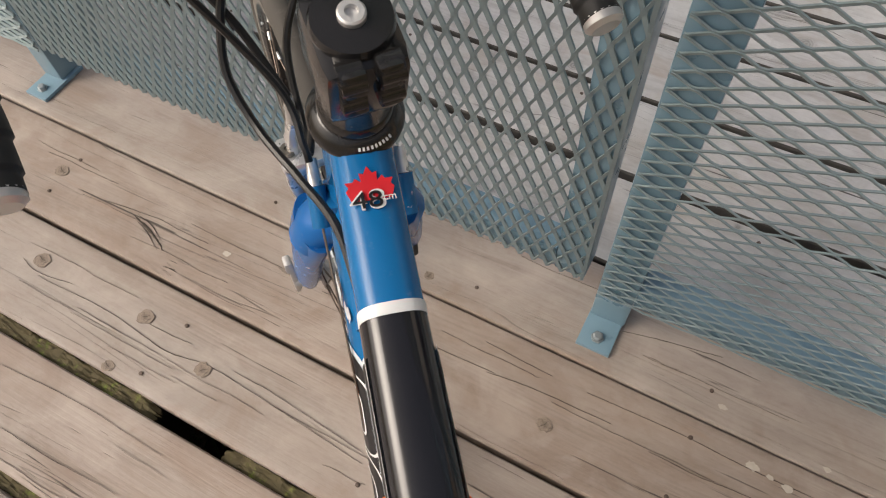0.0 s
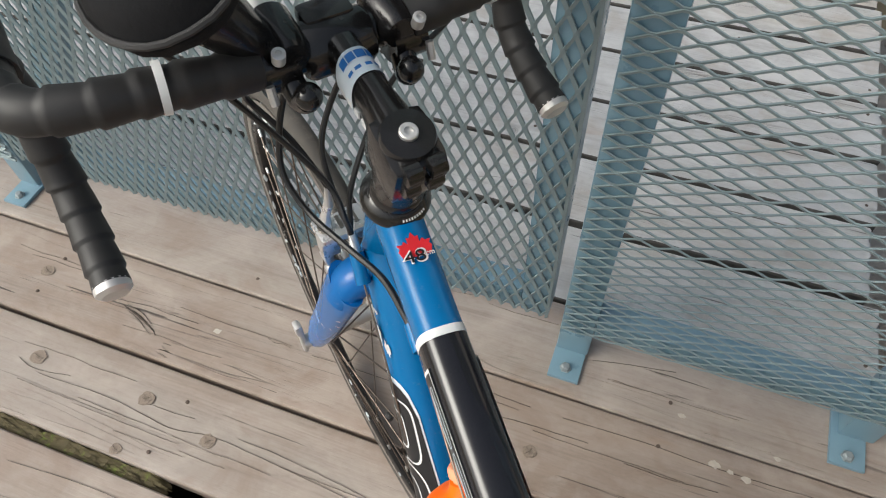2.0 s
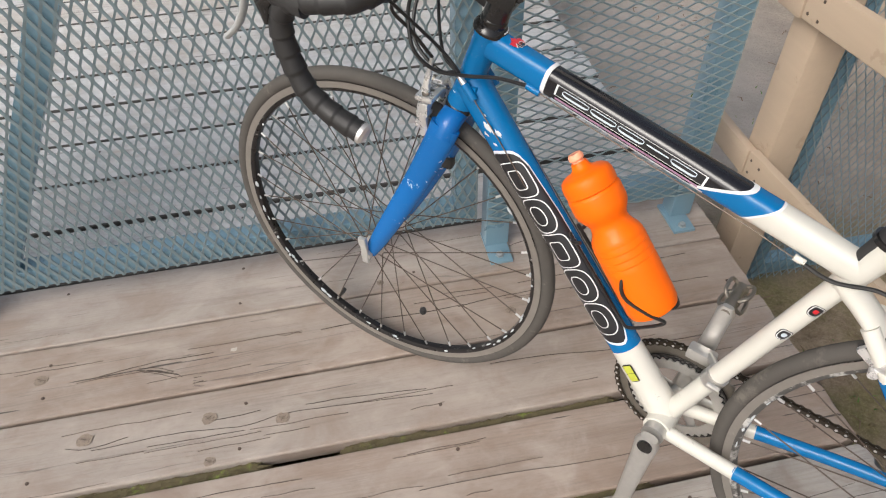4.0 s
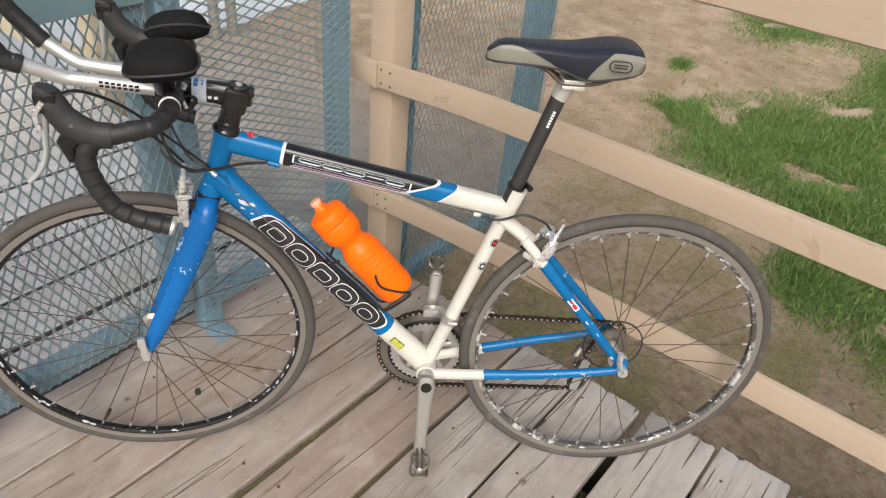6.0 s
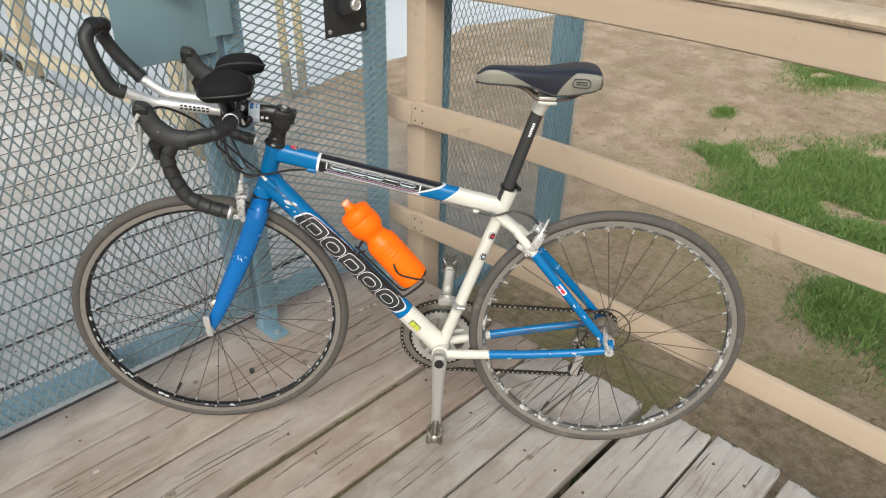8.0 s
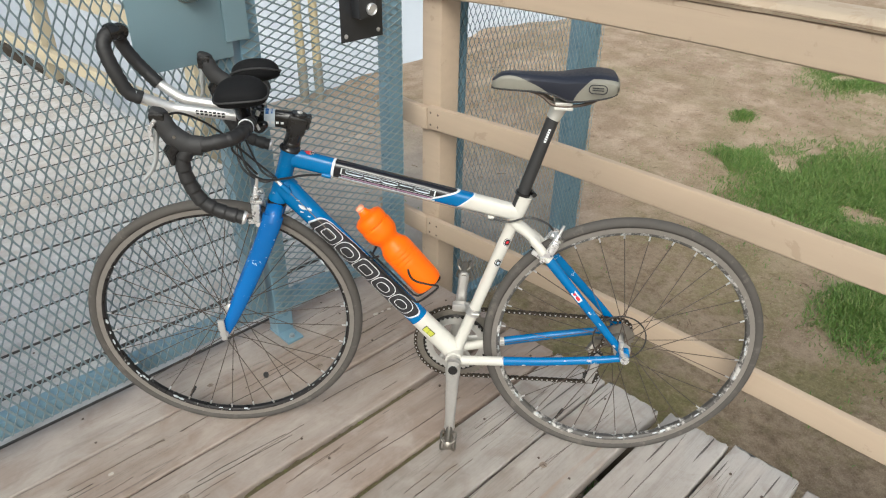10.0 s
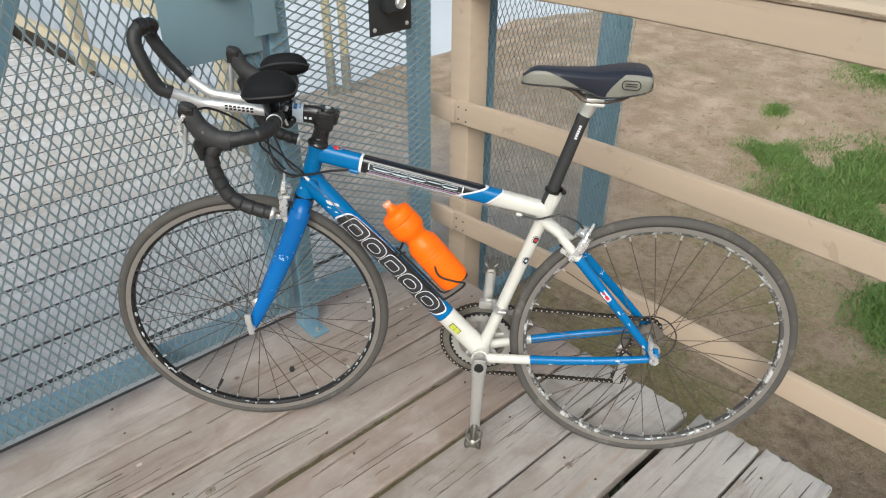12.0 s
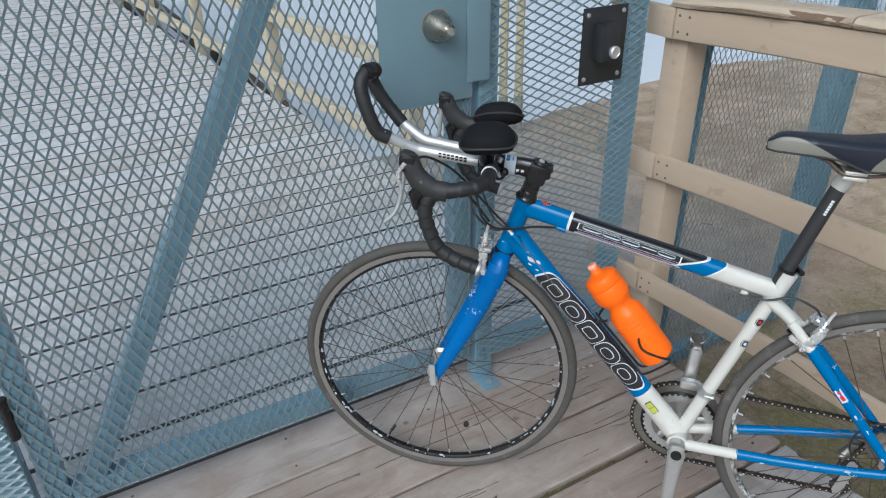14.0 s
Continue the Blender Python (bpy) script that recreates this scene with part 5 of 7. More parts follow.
s = Shape()
tube(s, [(0.285, 0, 0.642), (0.255, 0, 0.622), (0.222, 0.0, 0.595)], [(0.0135, 0.016), (0.0130, 0.020), (0.0105, 0.0245)], 18)
part("seat_stay_wishbone", s, M_CREAM, bicycle, "cream seat stay wishbone")
for sd, lab in ((1, "blue seat stay"), (-1, "blue seat stay")):
    s = Shape()
    tube(s, smoothed([(0.235, 0.017 * sd, 0.606), (0.205, 0.027 * sd, 0.575), (0.192, 0.030 * sd, 0.560)], 4), 0.0102, 14)
    part("seat_stay_top", s, M_CREAM, bicycle)
    s = Shape()
    tube(s, smoothed([(0.193, 0.030 * sd, 0.561), (0.13, 0.044 * sd, 0.490), (0.05, 0.058 * sd, 0.398), (0.004, 0.0625 * sd, 0.345)], 5), [(0.0115 - 0.00021 * i, 0.0098 - 0.00014 * i) for i in range(16)], 14)
    sst = part("seat_stay", s, M_BLUE, bicycle, lab)
    s = Shape()
    m = axes((0.125, (0.0445 + 0.0090) * sd, 0.484), (-0.66, 0.15 * sd, -0.73), (-0.73, 0, 0.66))
    plate(s, rounded(0.030, 0.012, 0.003), m @ Matrix.Translation((0, 0, -0.0008)), 0.0012)
    stk = part("sticker", s, M_SKYSTICKER, sst, "small white and red sticker")
    s = Shape()
    plate(s, rounded(0.012, 0.007, 0.002), m @ Matrix.Translation((0.005, 0, 0.0004)), 0.0008)
    plate(s, rounded(0.005, 0.006, 0.001), m @ Matrix.Translation((-0.008, 0, 0.0004)), 0.0008)
    part("sticker_print", s, M_RED, sst)
    s = Shape()
    tube(s, [(0.396, 0.028 * sd, 0.268), (0.33, 0.036 * sd, 0.277), (0.278, 0.043 * sd, 0.285)], [(0.0122, 0.0108), (0.0118, 0.0105), (0.0116, 0.0103)], 14)
    part("chain_stay_front", s, M_CREAM, bicycle)
    s = Shape()
    tube(s, smoothed([(0.280, 0.0428 * sd, 0.2848), (0.18, 0.054 * sd, 0.300), (0.07, 0.061 * sd, 0.318), (0.004, 0.0625 * sd, 0.330)], 5), [(0.0115 - 0.00018 * i, 0.0102 - 0.00012 * i) for i in range(16)], 14)
    cst = part("chain_stay", s, M_BLUE, bicycle, "blue chain stay with chipped paint")
    if sd > 0:
        worn_spots(cst, Vector((0.250, 0.0465, 0.2885)), Vector((0.06, 0.0615, 0.320)), 0.0092, (0.10, 0.30, 0.52, 0.60, 0.78, 0.9), 3)
        worn_spots(sst, Vector((0.10, 0.050, 0.455)), Vector((0.02, 0.061, 0.363)), 0.0084, (0.1, 0.42, 0.6, 0.9), 5)
    s = Shape()
    plate(s, [(-0.008, 0.020), (0.014, 0.020), (0.018, -0.004), (0.008, -0.014), (-0.008, -0.014), (-0.014, 0.000)], axes((0.0, 0.0605 * sd, 0.337), (1, 0, 0), (0, 0, 1)) @ Matrix.Translation((0, 0, -0.003)), 0.006)
    part("dropout", s, M_BLUE, bicycle)

# decal shapes on the left and right faces of the black sections
for sd in (1, -1):
    # curved wrap: a strip that follows the tube's round side
    def wrap(s, u0, u1, a0, a1, off, nu=2, na=8, p=DT_A, q=DT_B, ra=0.0245, rb=0.0225, side=1, sq=2.0):
        """A thin skin on an oval tube: u along it, a round it in degrees from its side."""
        dd = (q - p).normalized()
        upv = Vector((0, 1, 0)).cross(dd) * -1
        if upv.z < 0:
            upv = -upv
        o = len(s.v)
        for i in range(nu + 1):
            c = on(p, q, u0 + (u1 - u0) * i / nu)
            for j in range(na + 1):
                a = radians(a0 + (a1 - a0) * j / na)
                s.v.append(tuple(c + Vector((0, side, 0)) * (squared(math.cos(a), sq) * (rb + off)) + upv * (squared(math.sin(a), sq) * (ra + off))))
        for i in range(nu):
            for j in range(na):
                k = o + i * (na + 1) + j
                s.f.append((k, k + 1, k + na + 2, k + na + 1))
        return s
    def patch_on(s, u_mid, hu, a_mid, ah, off, expo, skew=0.0, rag=0.0, p=DT_A, q=DT_B, ra=0.0245, rb=0.0225, side=1):
        """A filled rounded patch lying on an oval tube; rag roughens its edge."""
        dd = (q - p).normalized()
        upv = Vector((0, 1, 0)).cross(dd) * -1
        if upv.z < 0:
            upv = -upv
        na, o, length = 12, len(s.v), (q - p).length
        for j in range(na + 1):
            f = -1 + 2 * j / na
            half = hu * max(0.02, 1 - abs(f) ** expo) ** (1 / expo)
            a = radians(a_mid + ah * f)
            for e in (-1, 1):
                h = half * (1 + rag * noise.noise((u_mid * 90 + e * 5, f * 3, ah)))
                c = on(p, q, u_mid + e * h + skew * f)
                s.v.append(tuple(c + Vector((0, side, 0)) * (math.cos(a) * (rb + off)) + upv * (math.sin(a) * (ra + off))))
        for j in range(na):
            s.f.append((o + 2 * j, o + 2 * j + 1, o + 2 * j + 3, o + 2 * j + 2))
        return s
    part("white_outline", patch_on(Shape(), 0.4685, 0.290, 4, 74, 0.0006, 4.0, 0.02, side=sd), M_SKYSTICKER, dt)
    part("black_panel", patch_on(Shape(), 0.4685, 0.282, 4, 70, 0.0010, 4.0, 0.02, side=sd), M_BLACKDECAL, dt, "black panel with white outlined shapes")
    for k, (u, hu, am, ah) in enumerate(((0.115, 0.012, 12, 10), (0.140, 0.008, 30, 7), (0.128, 0.005, -8, 6), (0.160, 0.004, 2, 5), (0.085, 0.003, 22, 5))):
        part("paint_scrape", patch_on(Shape(), u, hu, am, ah, 0.0007 + 0.0022 * (0.2 - u) / 0.2, 2.0, 0.004, 1.3, side=sd, ra=0.0250), M_BARE, dt, "bare scrape in the blue paint")
    # five plain rounded outlines in a row
    def ring_on(s, u_mid, hu, a_half, width, off, p, q, ra, rb, side, a_mid=0.0, expo=3.2, skew=0.0, sq=2.0):
        """A rounded ring lying on the tube's side; hu in parts of its length, a_half in degrees."""
        dd = (q - p).normalized()
        upv = Vector((0, 1, 0)).cross(dd) * -1
        if upv.z < 0:
            upv = -upv
        n = 40
        o = len(s.v)
        length = (q - p).length
        for k2 in (1.0, 0.0):
            for i in range(n):
                t = math.tau * i / n
                cx = abs(math.cos(t)) ** (2 / expo) * (1 if math.cos(t) >= 0 else -1)
                cy = abs(math.sin(t)) ** (2 / expo) * (1 if math.sin(t) >= 0 else -1)
                uu = hu * length - width * (1 - k2)
                aa = radians(a_half) - (width / rb) * (1 - k2)
                an = radians(a_mid) + aa * cy
                c = on(p, q, u_mid + (uu * cx + skew * aa * cy * rb) / length)
                s.v.append(tuple(c + Vector((0, side, 0)) * (squared(math.cos(an), sq) * (rb + off)) + upv * (squared(math.sin(an), sq) * (ra + off))))
        for i in range(n):
            j = (i + 1) % n
            s.f.append((o + i, o + j, o + n + j, o + n + i))
        return s
    gd = dict(p=DT_A, q=DT_B, ra=0.0245, rb=0.0225, side=sd)
    for k in range(5):
        um = 0.262 + 0.1035 * k
        ow = ring_on(Shape(), um, 0.050, 50, 0.0016, 0.0014, a_mid=4.0, expo=4.5 if k in (0, 2) else 2.6, skew=0.25, **gd)
        ring_on(ow, um, 0.028, 24, 0.0014, 0.0014, a_mid=4.0, expo=4.5 if k in (0, 2) else 2.4, skew=0.25, **gd)
        part("outlined_shape", ow, M_WHITE, dt)
    kw = dict(p=TT_A, q=TT_B, ra=0.0193, rb=0.0170, side=sd, sq=SQ)
    part("white_outline", wrap(Shape(), 0.230, 0.636, -7, 22, 0.0004, 2, 8, **kw), M_WHITE, tt)
    part("black_panel", wrap(Shape(), 0.235, 0.631, -5, 20, 0.0007, 2, 8, **kw), M_BLACKDECAL, tt)
    for k, (u0, u1) in enumerate(((0.250, 0.325), (0.330, 0.400), (0.405, 0.475), (0.482, 0.540), (0.546, 0.612))):
        flat = 7.0 if k != 3 else 2.0
        ow = ring_on(Shape(), (u0 + u1) / 2, (u1 - u0) / 2, flat, 0.0008, 0.0010, a_mid=6.5, expo=5.0, **kw)
        part("outlined_shape", ow, M_SKYSTICKER, tt)
    part("mauve_line", wrap(Shape(), 0.235, 0.625, -24, -14, 0.0004, 2, 4, **kw), M_PURPLE, tt)
    part("silver_line", wrap(Shape(), 0.225, 0.640, -44, -30, 0.0004, 2, 4, **kw), M_SKYSTICKER, tt)

stick = axes(on(DT_A, DT_B, 0.850) + Vector((0, 0.0246, 0.003)), (0.7, 0, 0.7), (-0.7, 0, 0.7))
s = Shape()
plate(s, rounded(0.031, 0.0155, 0.002), stick @ Matrix.Translation((0, 0, -0.0004)), 0.0008)
sticker = part("sticker", s, M_BLACKDECAL, dt, "small dark-edged yellow-green sticker")
for dx in (-0.0072, 0.0072):
    s = Shape()
    plate(s, rounded(0.0134, 0.0134, 0.001), stick @ Matrix.Translation((dx, 0, -0.0013)), 0.0006)
    part("sticker_field", s, M_LIME, dt)

# leaf and size mark on top of the top tube, behind the head
dtt = (TT_B - TT_A).normalized()
upt = dtt.cross(Vector((0, -1, 0)))
mk = axes(on(TT_A, TT_B, 0.090) + upt * 0.0204, (0, -1, 0), -dtt) @ Matrix.Diagonal((0.86, 0.86, 1, 1))
leaf = [(0, 0.0135), (0.0028, 0.0085), (0.0055, 0.0095), (0.0050, 0.0035), (0.0085, 0.0065), (0.0100, 0.0042), (0.0150, 0.0046), (0.0130, 0.0010), (0.0150, -0.0010),
        (0.0125, -0.0080), (0, -0.0085)]
leaf = leaf + [(-x, y) for x, y in reversed(leaf[1:-1])]
s = Shape()
plate(s, [(x * 0.9, y * 0.95) for x, y in leaf], mk @ Matrix.Translation((0, 0.0045, 0.0002)), 0.0004)
for i, vtx in enumerate(s.v):
    q = mk.inverted() @ Vector(vtx)
    q.z -= 0.0012 * (abs(q.x) / 0.015) ** 4
    s.v[i] = tuple(mk @ q)
part("leaf_decal", s, M_RED, tt, "red leaf shape")
lettering("size_mark_outline", "48", 0.0168, mk @ Matrix.Translation((-0.0025, -0.0040, 0.0006)) @ Matrix.Diagonal((1.24, 1, 1, 1)), M_WHITE, tt, 0.0003)
lettering("size_mark", "48", 0.0138, mk @ Matrix.Translation((-0.0025, -0.0040, 0.0011)) @ Matrix.Diagonal((1.26, 1, 1, 1)), M_BLACKDECAL, tt, 0.0003, "black size number with white edge")
lettering("size_unit", "cm", 0.0062, mk @ Matrix.Translation((0.0098, -0.0030, 0.0008)), M_WHITE, tt, 0.0002)

# seatpost, clamp, saddle
SP_T, SP_B = Vector((0.2106, 0, 0.889)), Vector((0.2640, 0, 0.705))
s = Shape()
tube(s, [on(SP_B, SP_T, -0.15), on(SP_B, SP_T, 0.98)], 0.0136, 24)
sp = part("seatpost", s, M_RUBBER, bicycle, "black seatpost with small white marks")
for k in range(6):
    s = wrap(Shape(), 0.690 + 0.028 * k, 0.711 + 0.028 * k, -13, 9, 0.0004, 1, 4, p=SP_B, q=SP_T, ra=0.0136, rb=0.0136, side=1)
    part("mark", s, M_WHITE, sp)
s = Shape()
tube(s, [on(SP_B, SP_T, 0.006), on(SP_B, SP_T, 0.036)], 0.0172, 24)
tube(s, [SP_B + Vector((-0.018, -0.014, 0.006)), SP_B + Vector((-0.026, 0.014, 0.006))], 0.0055, 10)
part("seat_clamp", s, M_BLACKMETAL, bicycle, "black seat clamp")
s = Shape()
tube(s, [(0.213, 0, 0.881), (0.208, 0, 0.893), (0.203, 0, 0.908)], [(0.0145, 0.0145), (0.016, 0.016), (0.018, 0.022)], 18)
box(s, (0.176, -0.025, 0.904), (0.216, 0.025, 0.912), 0.003)
box(s, (0.178, -0.026, 0.9145), (0.214, 0.026, 0.922), 0.003)
part("saddle_clamp", s, M_CASTHEAD, bicycle, "polished saddle clamp")

TOP_LINE = ((0.084, 0.9760), (0.100, 0.9820), (0.120, 0.9845), (0.142, 0.9840), (0.170, 0.9800), (0.203, 0.9755), (0.257, 0.9750), (0.318, 0.9755), (0.333, 0.9700), (0.345, 0.9560))
LOW_LINE = ((0.084, 0.9580), (0.097, 0.9480), (0.111, 0.9425), (0.135, 0.9360), (0.161, 0.9300), (0.188, 0.9275), (0.206, 0.9340), (0.222, 0.9400), (0.250, 0.9425), (0.300, 0.9420), (0.345, 0.9420))


def level(line, x):
    """The height of a profile line at x."""
    for (xa, za), (xb, zb) in zip(line, line[1:]):
        if x <= xb:
            f = max(0.0, (x - xa) / (xb - xa))
            return za + (zb - za) * f
    return line[-1][1]


def saddle_surface(u, v):
    """u from tail 0 to nose 1; v across -1..1; returns the point on the padded top."""
    x = 0.096 + 0.248 * u
    half = 0.050 * (1 - u) ** 1.25 + 0.019
    if u < 0.16:
        half *= 0.80 + 0.20 * math.sqrt(max(0, 1 - ((0.16 - u) / 0.16) ** 2))
    if u > 0.90:
        half *= math.sqrt(max(0.04, 1 - ((u - 0.90) / 0.105) ** 2))
    rise = sum(level(TOP_LINE, x + d) for d in (-0.008, -0.004, 0, 0.004, 0.008)) / 5
    c = abs(v)
    drop = (0.004 * c ** 2 + 0.011 * max(0, c - 0.6) ** 1.5 * 3.0) * (1 - 0.35 * u)
    return Vector((x, half * v, rise - drop))


def saddle_skin(v0, v1, u0, u1, nu, nv):
    s = Shape()
    for i in range(nu + 1):
        for j in range(nv + 1):
            p = saddle_surface(u0 + (u1 - u0) * i / nu, v0 + (v1 - v0) * j / nv)
            s.v.append((p.x, p.y, p.z))
    for i in range(nu):
        for j in range(nv):
            k = i * (nv + 1) + j
            s.f.append((k, k + 1, k + nv + 2, k + nv + 1))
    return s


s = saddle_skin(-1, 1, 0, 1, 36, 24)
sad = part("saddle", s, M_NAVY, bicycle, "navy-black racing saddle with grey side panels")
# flanks: skirts hanging from the rim of the top
def skirt_depth(u):
    p = saddle_surface(u, 1)
    return max(0.003, p.z - level(LOW_LINE, p.x))


def flank_point(u, f, sd):
    """f 0 on the top near its rim, 1 at the lower edge."""
    if f < 0.35:
        p = saddle_surface(u, sd * (0.66 + 0.34 * f / 0.35))
        return Vector((p.x, p.y + 0.0010 * sd, p.z + 0.0010))
    g = (f - 0.35) / 0.65
    p = saddle_surface(u, sd)
    return Vector((p.x, (p.y + 0.0010 * sd) * (1 - 0.16 * g * g), p.z + 0.0006 - skirt_depth(u) * g))


for sd in (1, -1):
    for nm, mat_, ua, ub in (("side_panel", M_GREYVINYL, lambda f: 0.0, lambda f: 0.34 - 0.20 * (1 - f) ** 1.6), ("waist_panel", M_NAVY, lambda f: 0.34 - 0.20 * (1 - f) ** 1.6, lambda f: 0.99 - 0.46 * f ** 0.6),
                             ("nose_panel", M_GREYVINYL, lambda f: 0.99 - 0.46 * f ** 0.6, lambda f: 1.0)):
        s = Shape()
        nu, nf = 16, 10
        for i in range(nu + 1):
            for j in range(nf + 1):
                f = 0.2 + 0.8 * j / nf
                u = ua(f) + (ub(f) - ua(f)) * i / nu
                s.v.append(tuple(flank_point(u, f, sd)))
        for i in range(nu):
            for j in range(nf):
                k = i * (nf + 1) + j
                s.f.append((k, k + 1, k + nf + 2, k + nf + 1))
        part(nm, s, mat_, sad)
    s = Shape()
    tube(s, [flank_point(i / 20, 1.0, sd) + Vector((0, -0.001 * sd, 0)) for i in range(21)], 0.0026, 8)
    part("base_edge", s, M_RUBBER, sad)
    s = Shape()
    tube(s, smoothed([(0.118, 0.026 * sd, 0.938), (0.150, 0.022 * sd, 0.920), (0.185, 0.0215 * sd, 0.914), (0.218, 0.0215 * sd, 0.916), (0.248, 0.018 * sd, 0.936), (0.300, 0.010 * sd, 0.946)], 5), 0.0035, 8)
    part("saddle_rail", s, M_SPOKE, sad, "dark steel saddle rail")
    p = flank_point(0.16, 0.58, sd)
    s = Shape()
    m = axes((p.x, p.y + 0.0018 * sd, p.z), (-1 * sd, 0.12, 0), (0, -0.12 * sd, 1))
    band_outline(s, rounded(0.037, 0.0185, 0.009), rounded(0.033, 0.0145, 0.007), m, 0.0012)
    box(s, (-0.011, -0.0030, 0), (0.011, -0.0010, 0.0012), 0, m)
    box(s, (-0.011, 0.0014, 0), (0.011, 0.0034, 0.0012), 0, m)
    part("badge", s, M_BLACKDECAL, sad, "small oval badge outline")
s = Shape()
tail = [saddle_surface(0, -1 + 2 * j / 16) for j in range(17)]
for f in (0, 0.4, 0.75, 1.0):
    for p in tail:
        w = 1 - (abs(p.y) / 0.07) ** 2
        s.v.append((p.x - 0.008 * math.sin(f * 2.6) * w, p.y * (1 - 0.16 * f * f), p.z + 0.0006 - f * (skirt_depth(0) + 0.004 * w)))
for i in range(3):
    for j in range(16):
        k = i * 17 + j
        s.f.append((k, k + 1, k + 18, k + 17))
part("tail_panel", s, M_GREYVINYL, sad)

# headset and stem
def ax(h):
    """A point on the steering axis at height h above the axis's reference point, in metres along it."""
    return AX_P + AX_D * h


s = Shape()
hm = along(ax(-0.002), ax(1))
lathe(s, [(0.0215, 0), (0.0245, 0.0015), (0.0248, 0.004), (0.0240, 0.0060), (0.0195, 0.0120), (0.0185, 0.0125), (0.0185, 0.020), (0.0178, 0.021)], hm, 28)
hs = front("headset", s, M_BLACKMETAL, bicycle, "black headset cup")
for k in range(9):
    s = Shape()
    a = radians(166 + 5.5 * k)
    mm = axes(ax(-0.002), (AX_D.z, 0, -AX_D.x), (0, 1, 0)) @ Matrix.Rotation(a, 4, "Z") @ Matrix.Translation((0.0219, 0, 0.0091)) @ Matrix.Rotation(radians(37), 4, "Y")
    box(s, (-0.0009, -0.00055, -0.0002), (0.0009, 0.00055, 0.0002), 0, mm)
    front("mark", s, M_WHITE, hs)
s = Shape()
lathe(s, [(0.0178, 0.019), (0.0178, 0.056), (0.0185, 0.058), (0.0178, 0.080), (0.0168, 0.083)], hm, 28)
stem = front("stem", s, M_BLACKMETAL, bicycle, "black handlebar stem")
s = Shape()
lathe(s, [(0.0172, 0.083), (0.0172, 0.086), (0.0162, 0.0885), (0.006, 0.0890), (0.006, 0.0875), (0, 0.0875)], hm, 32)
cap = front("top_cap", s, M_BLACKMETAL, stem, "round black top cap")
s = Shape()
lathe(s, [(0.0058, 0.0865), (0.0058, 0.0910), (0.0050, 0.0918), (0.0028, 0.0918), (0.0028, 0.0895), (0, 0.0895)], hm, 18)
front("cap_bolt", s, M_ALU, stem, "bright cap bolt")
CL = Vector((0.858, 0, 0.860))
s = Shape()
tube(s, [ax(0.068) + Vector((0.008, 0, 0)), on(ax(0.070), CL, 0.35), CL + Vector((-0.014, 0, 0))], [(0.0215, 0.0160), (0.0195, 0.0116), (0.0180, 0.0120)], 20, sq=2.4)
front("stem_body", s, M_BLACKMETAL, stem)
s = Shape()
p, q = on(ax(0.070), CL, 0.47), on(ax(0.070), CL, 0.70)
tube(s, [p, on(p, q, 0.5), q], [(0.0201, 0.0125)] * 3, 24, cap=False, sq=2.4)
lab = front("paper_label", s, M_SKYSTICKER, stem, "white and blue paper label")
for k, (f, hgt, wd) in enumerate(((0.28, 0.30, 24), (0.72, 0.12, 18))):
    for j in range(4):
        s = Shape()
        dd = (q - p).normalized()
        up2 = Vector((0, 0, 1))
        up2 = (up2 - dd * up2.dot(dd)).normalized()
        sd2 = up2.cross(dd)
        c0, c1 = on(p, q, 1 - f - hgt / 2), on(p, q, 1 - f + hgt / 2)
        a0 = radians(-48 + j * 27)
        a1 = a0 + radians(wd)
        for c in (c0, c1):
            for t in range(4):
                a = a0 + (a1 - a0) * t / 3
                s.v.append(tuple(c + up2 * squared(math.cos(a), 2.4) * 0.0204 + sd2 * squared(math.sin(a), 2.4) * 0.0128))
        s.f += [(t, t + 1, t + 5, t + 4) for t in range(3)]
        front("print_bar", s, M_BLUEINK, lab)
for k in range(5):
    s = Shape()
    c = on(ax(0.069), CL, 0.22 + 0.10 * k) + Vector((0, 0, -0.003))
    box(s, (-0.0030, 0.0114, -0.0045), (0.0030, 0.0124, 0.0005), 0, Matrix.Translation(c))
    front("mark", s, M_WHITE, stem)
# clamp block round the steerer
s = Shape()
sm = axes(ax(0.062), (AX_D.z, 0, -AX_D.x), (0, 1, 0))
box(s, (-0.022, -0.0188, -0.022), (0.020, 0.0188, 0.0205), 0.008, sm)
front("steerer_clamp", s, M_BLACKMETAL, stem)
# rear pinch bolts of the stem
for h in (0.060, 0.075):
    s = Shape()
    c = ax(h) + Vector((-0.0215, 0, -0.002))
    tube(s, [c + Vector((0, 0.013, 0)), c + Vector((0, 0.003, 0))], 0.0068, 14)
    tube(s, [c + Vector((0, -0.003, 0)), c + Vector((0, -0.013, 0))], 0.0068, 14)
    box(s, (-0.010, -0.0125, -0.006), (0.014, -0.0022, 0.006), 0.002, Matrix.Translation(c + Vector((0.004, 0, 0))))
    box(s, (-0.010, 0.0022, -0.006), (0.014, 0.0125, 0.006), 0.002, Matrix.Translation(c + Vector((0.004, 0, 0))))
    front("pinch_clamp", s, M_BLACKMETAL, stem)
s = Shape()
tube(s, [CL + Vector((0, -0.024, 0)), CL + Vector((0, -0.020, 0)), CL + Vector((0, 0.020, 0)), CL + Vector((0, 0.024, 0))], [0.017, 0.0195, 0.0195, 0.017], 22)
box(s, (-0.002, -0.018, -0.022), (0.022, 0.018, 0.022), 0.006, Matrix.Translation(CL))
front("bar_clamp", s, M_BLACKMETAL, stem)

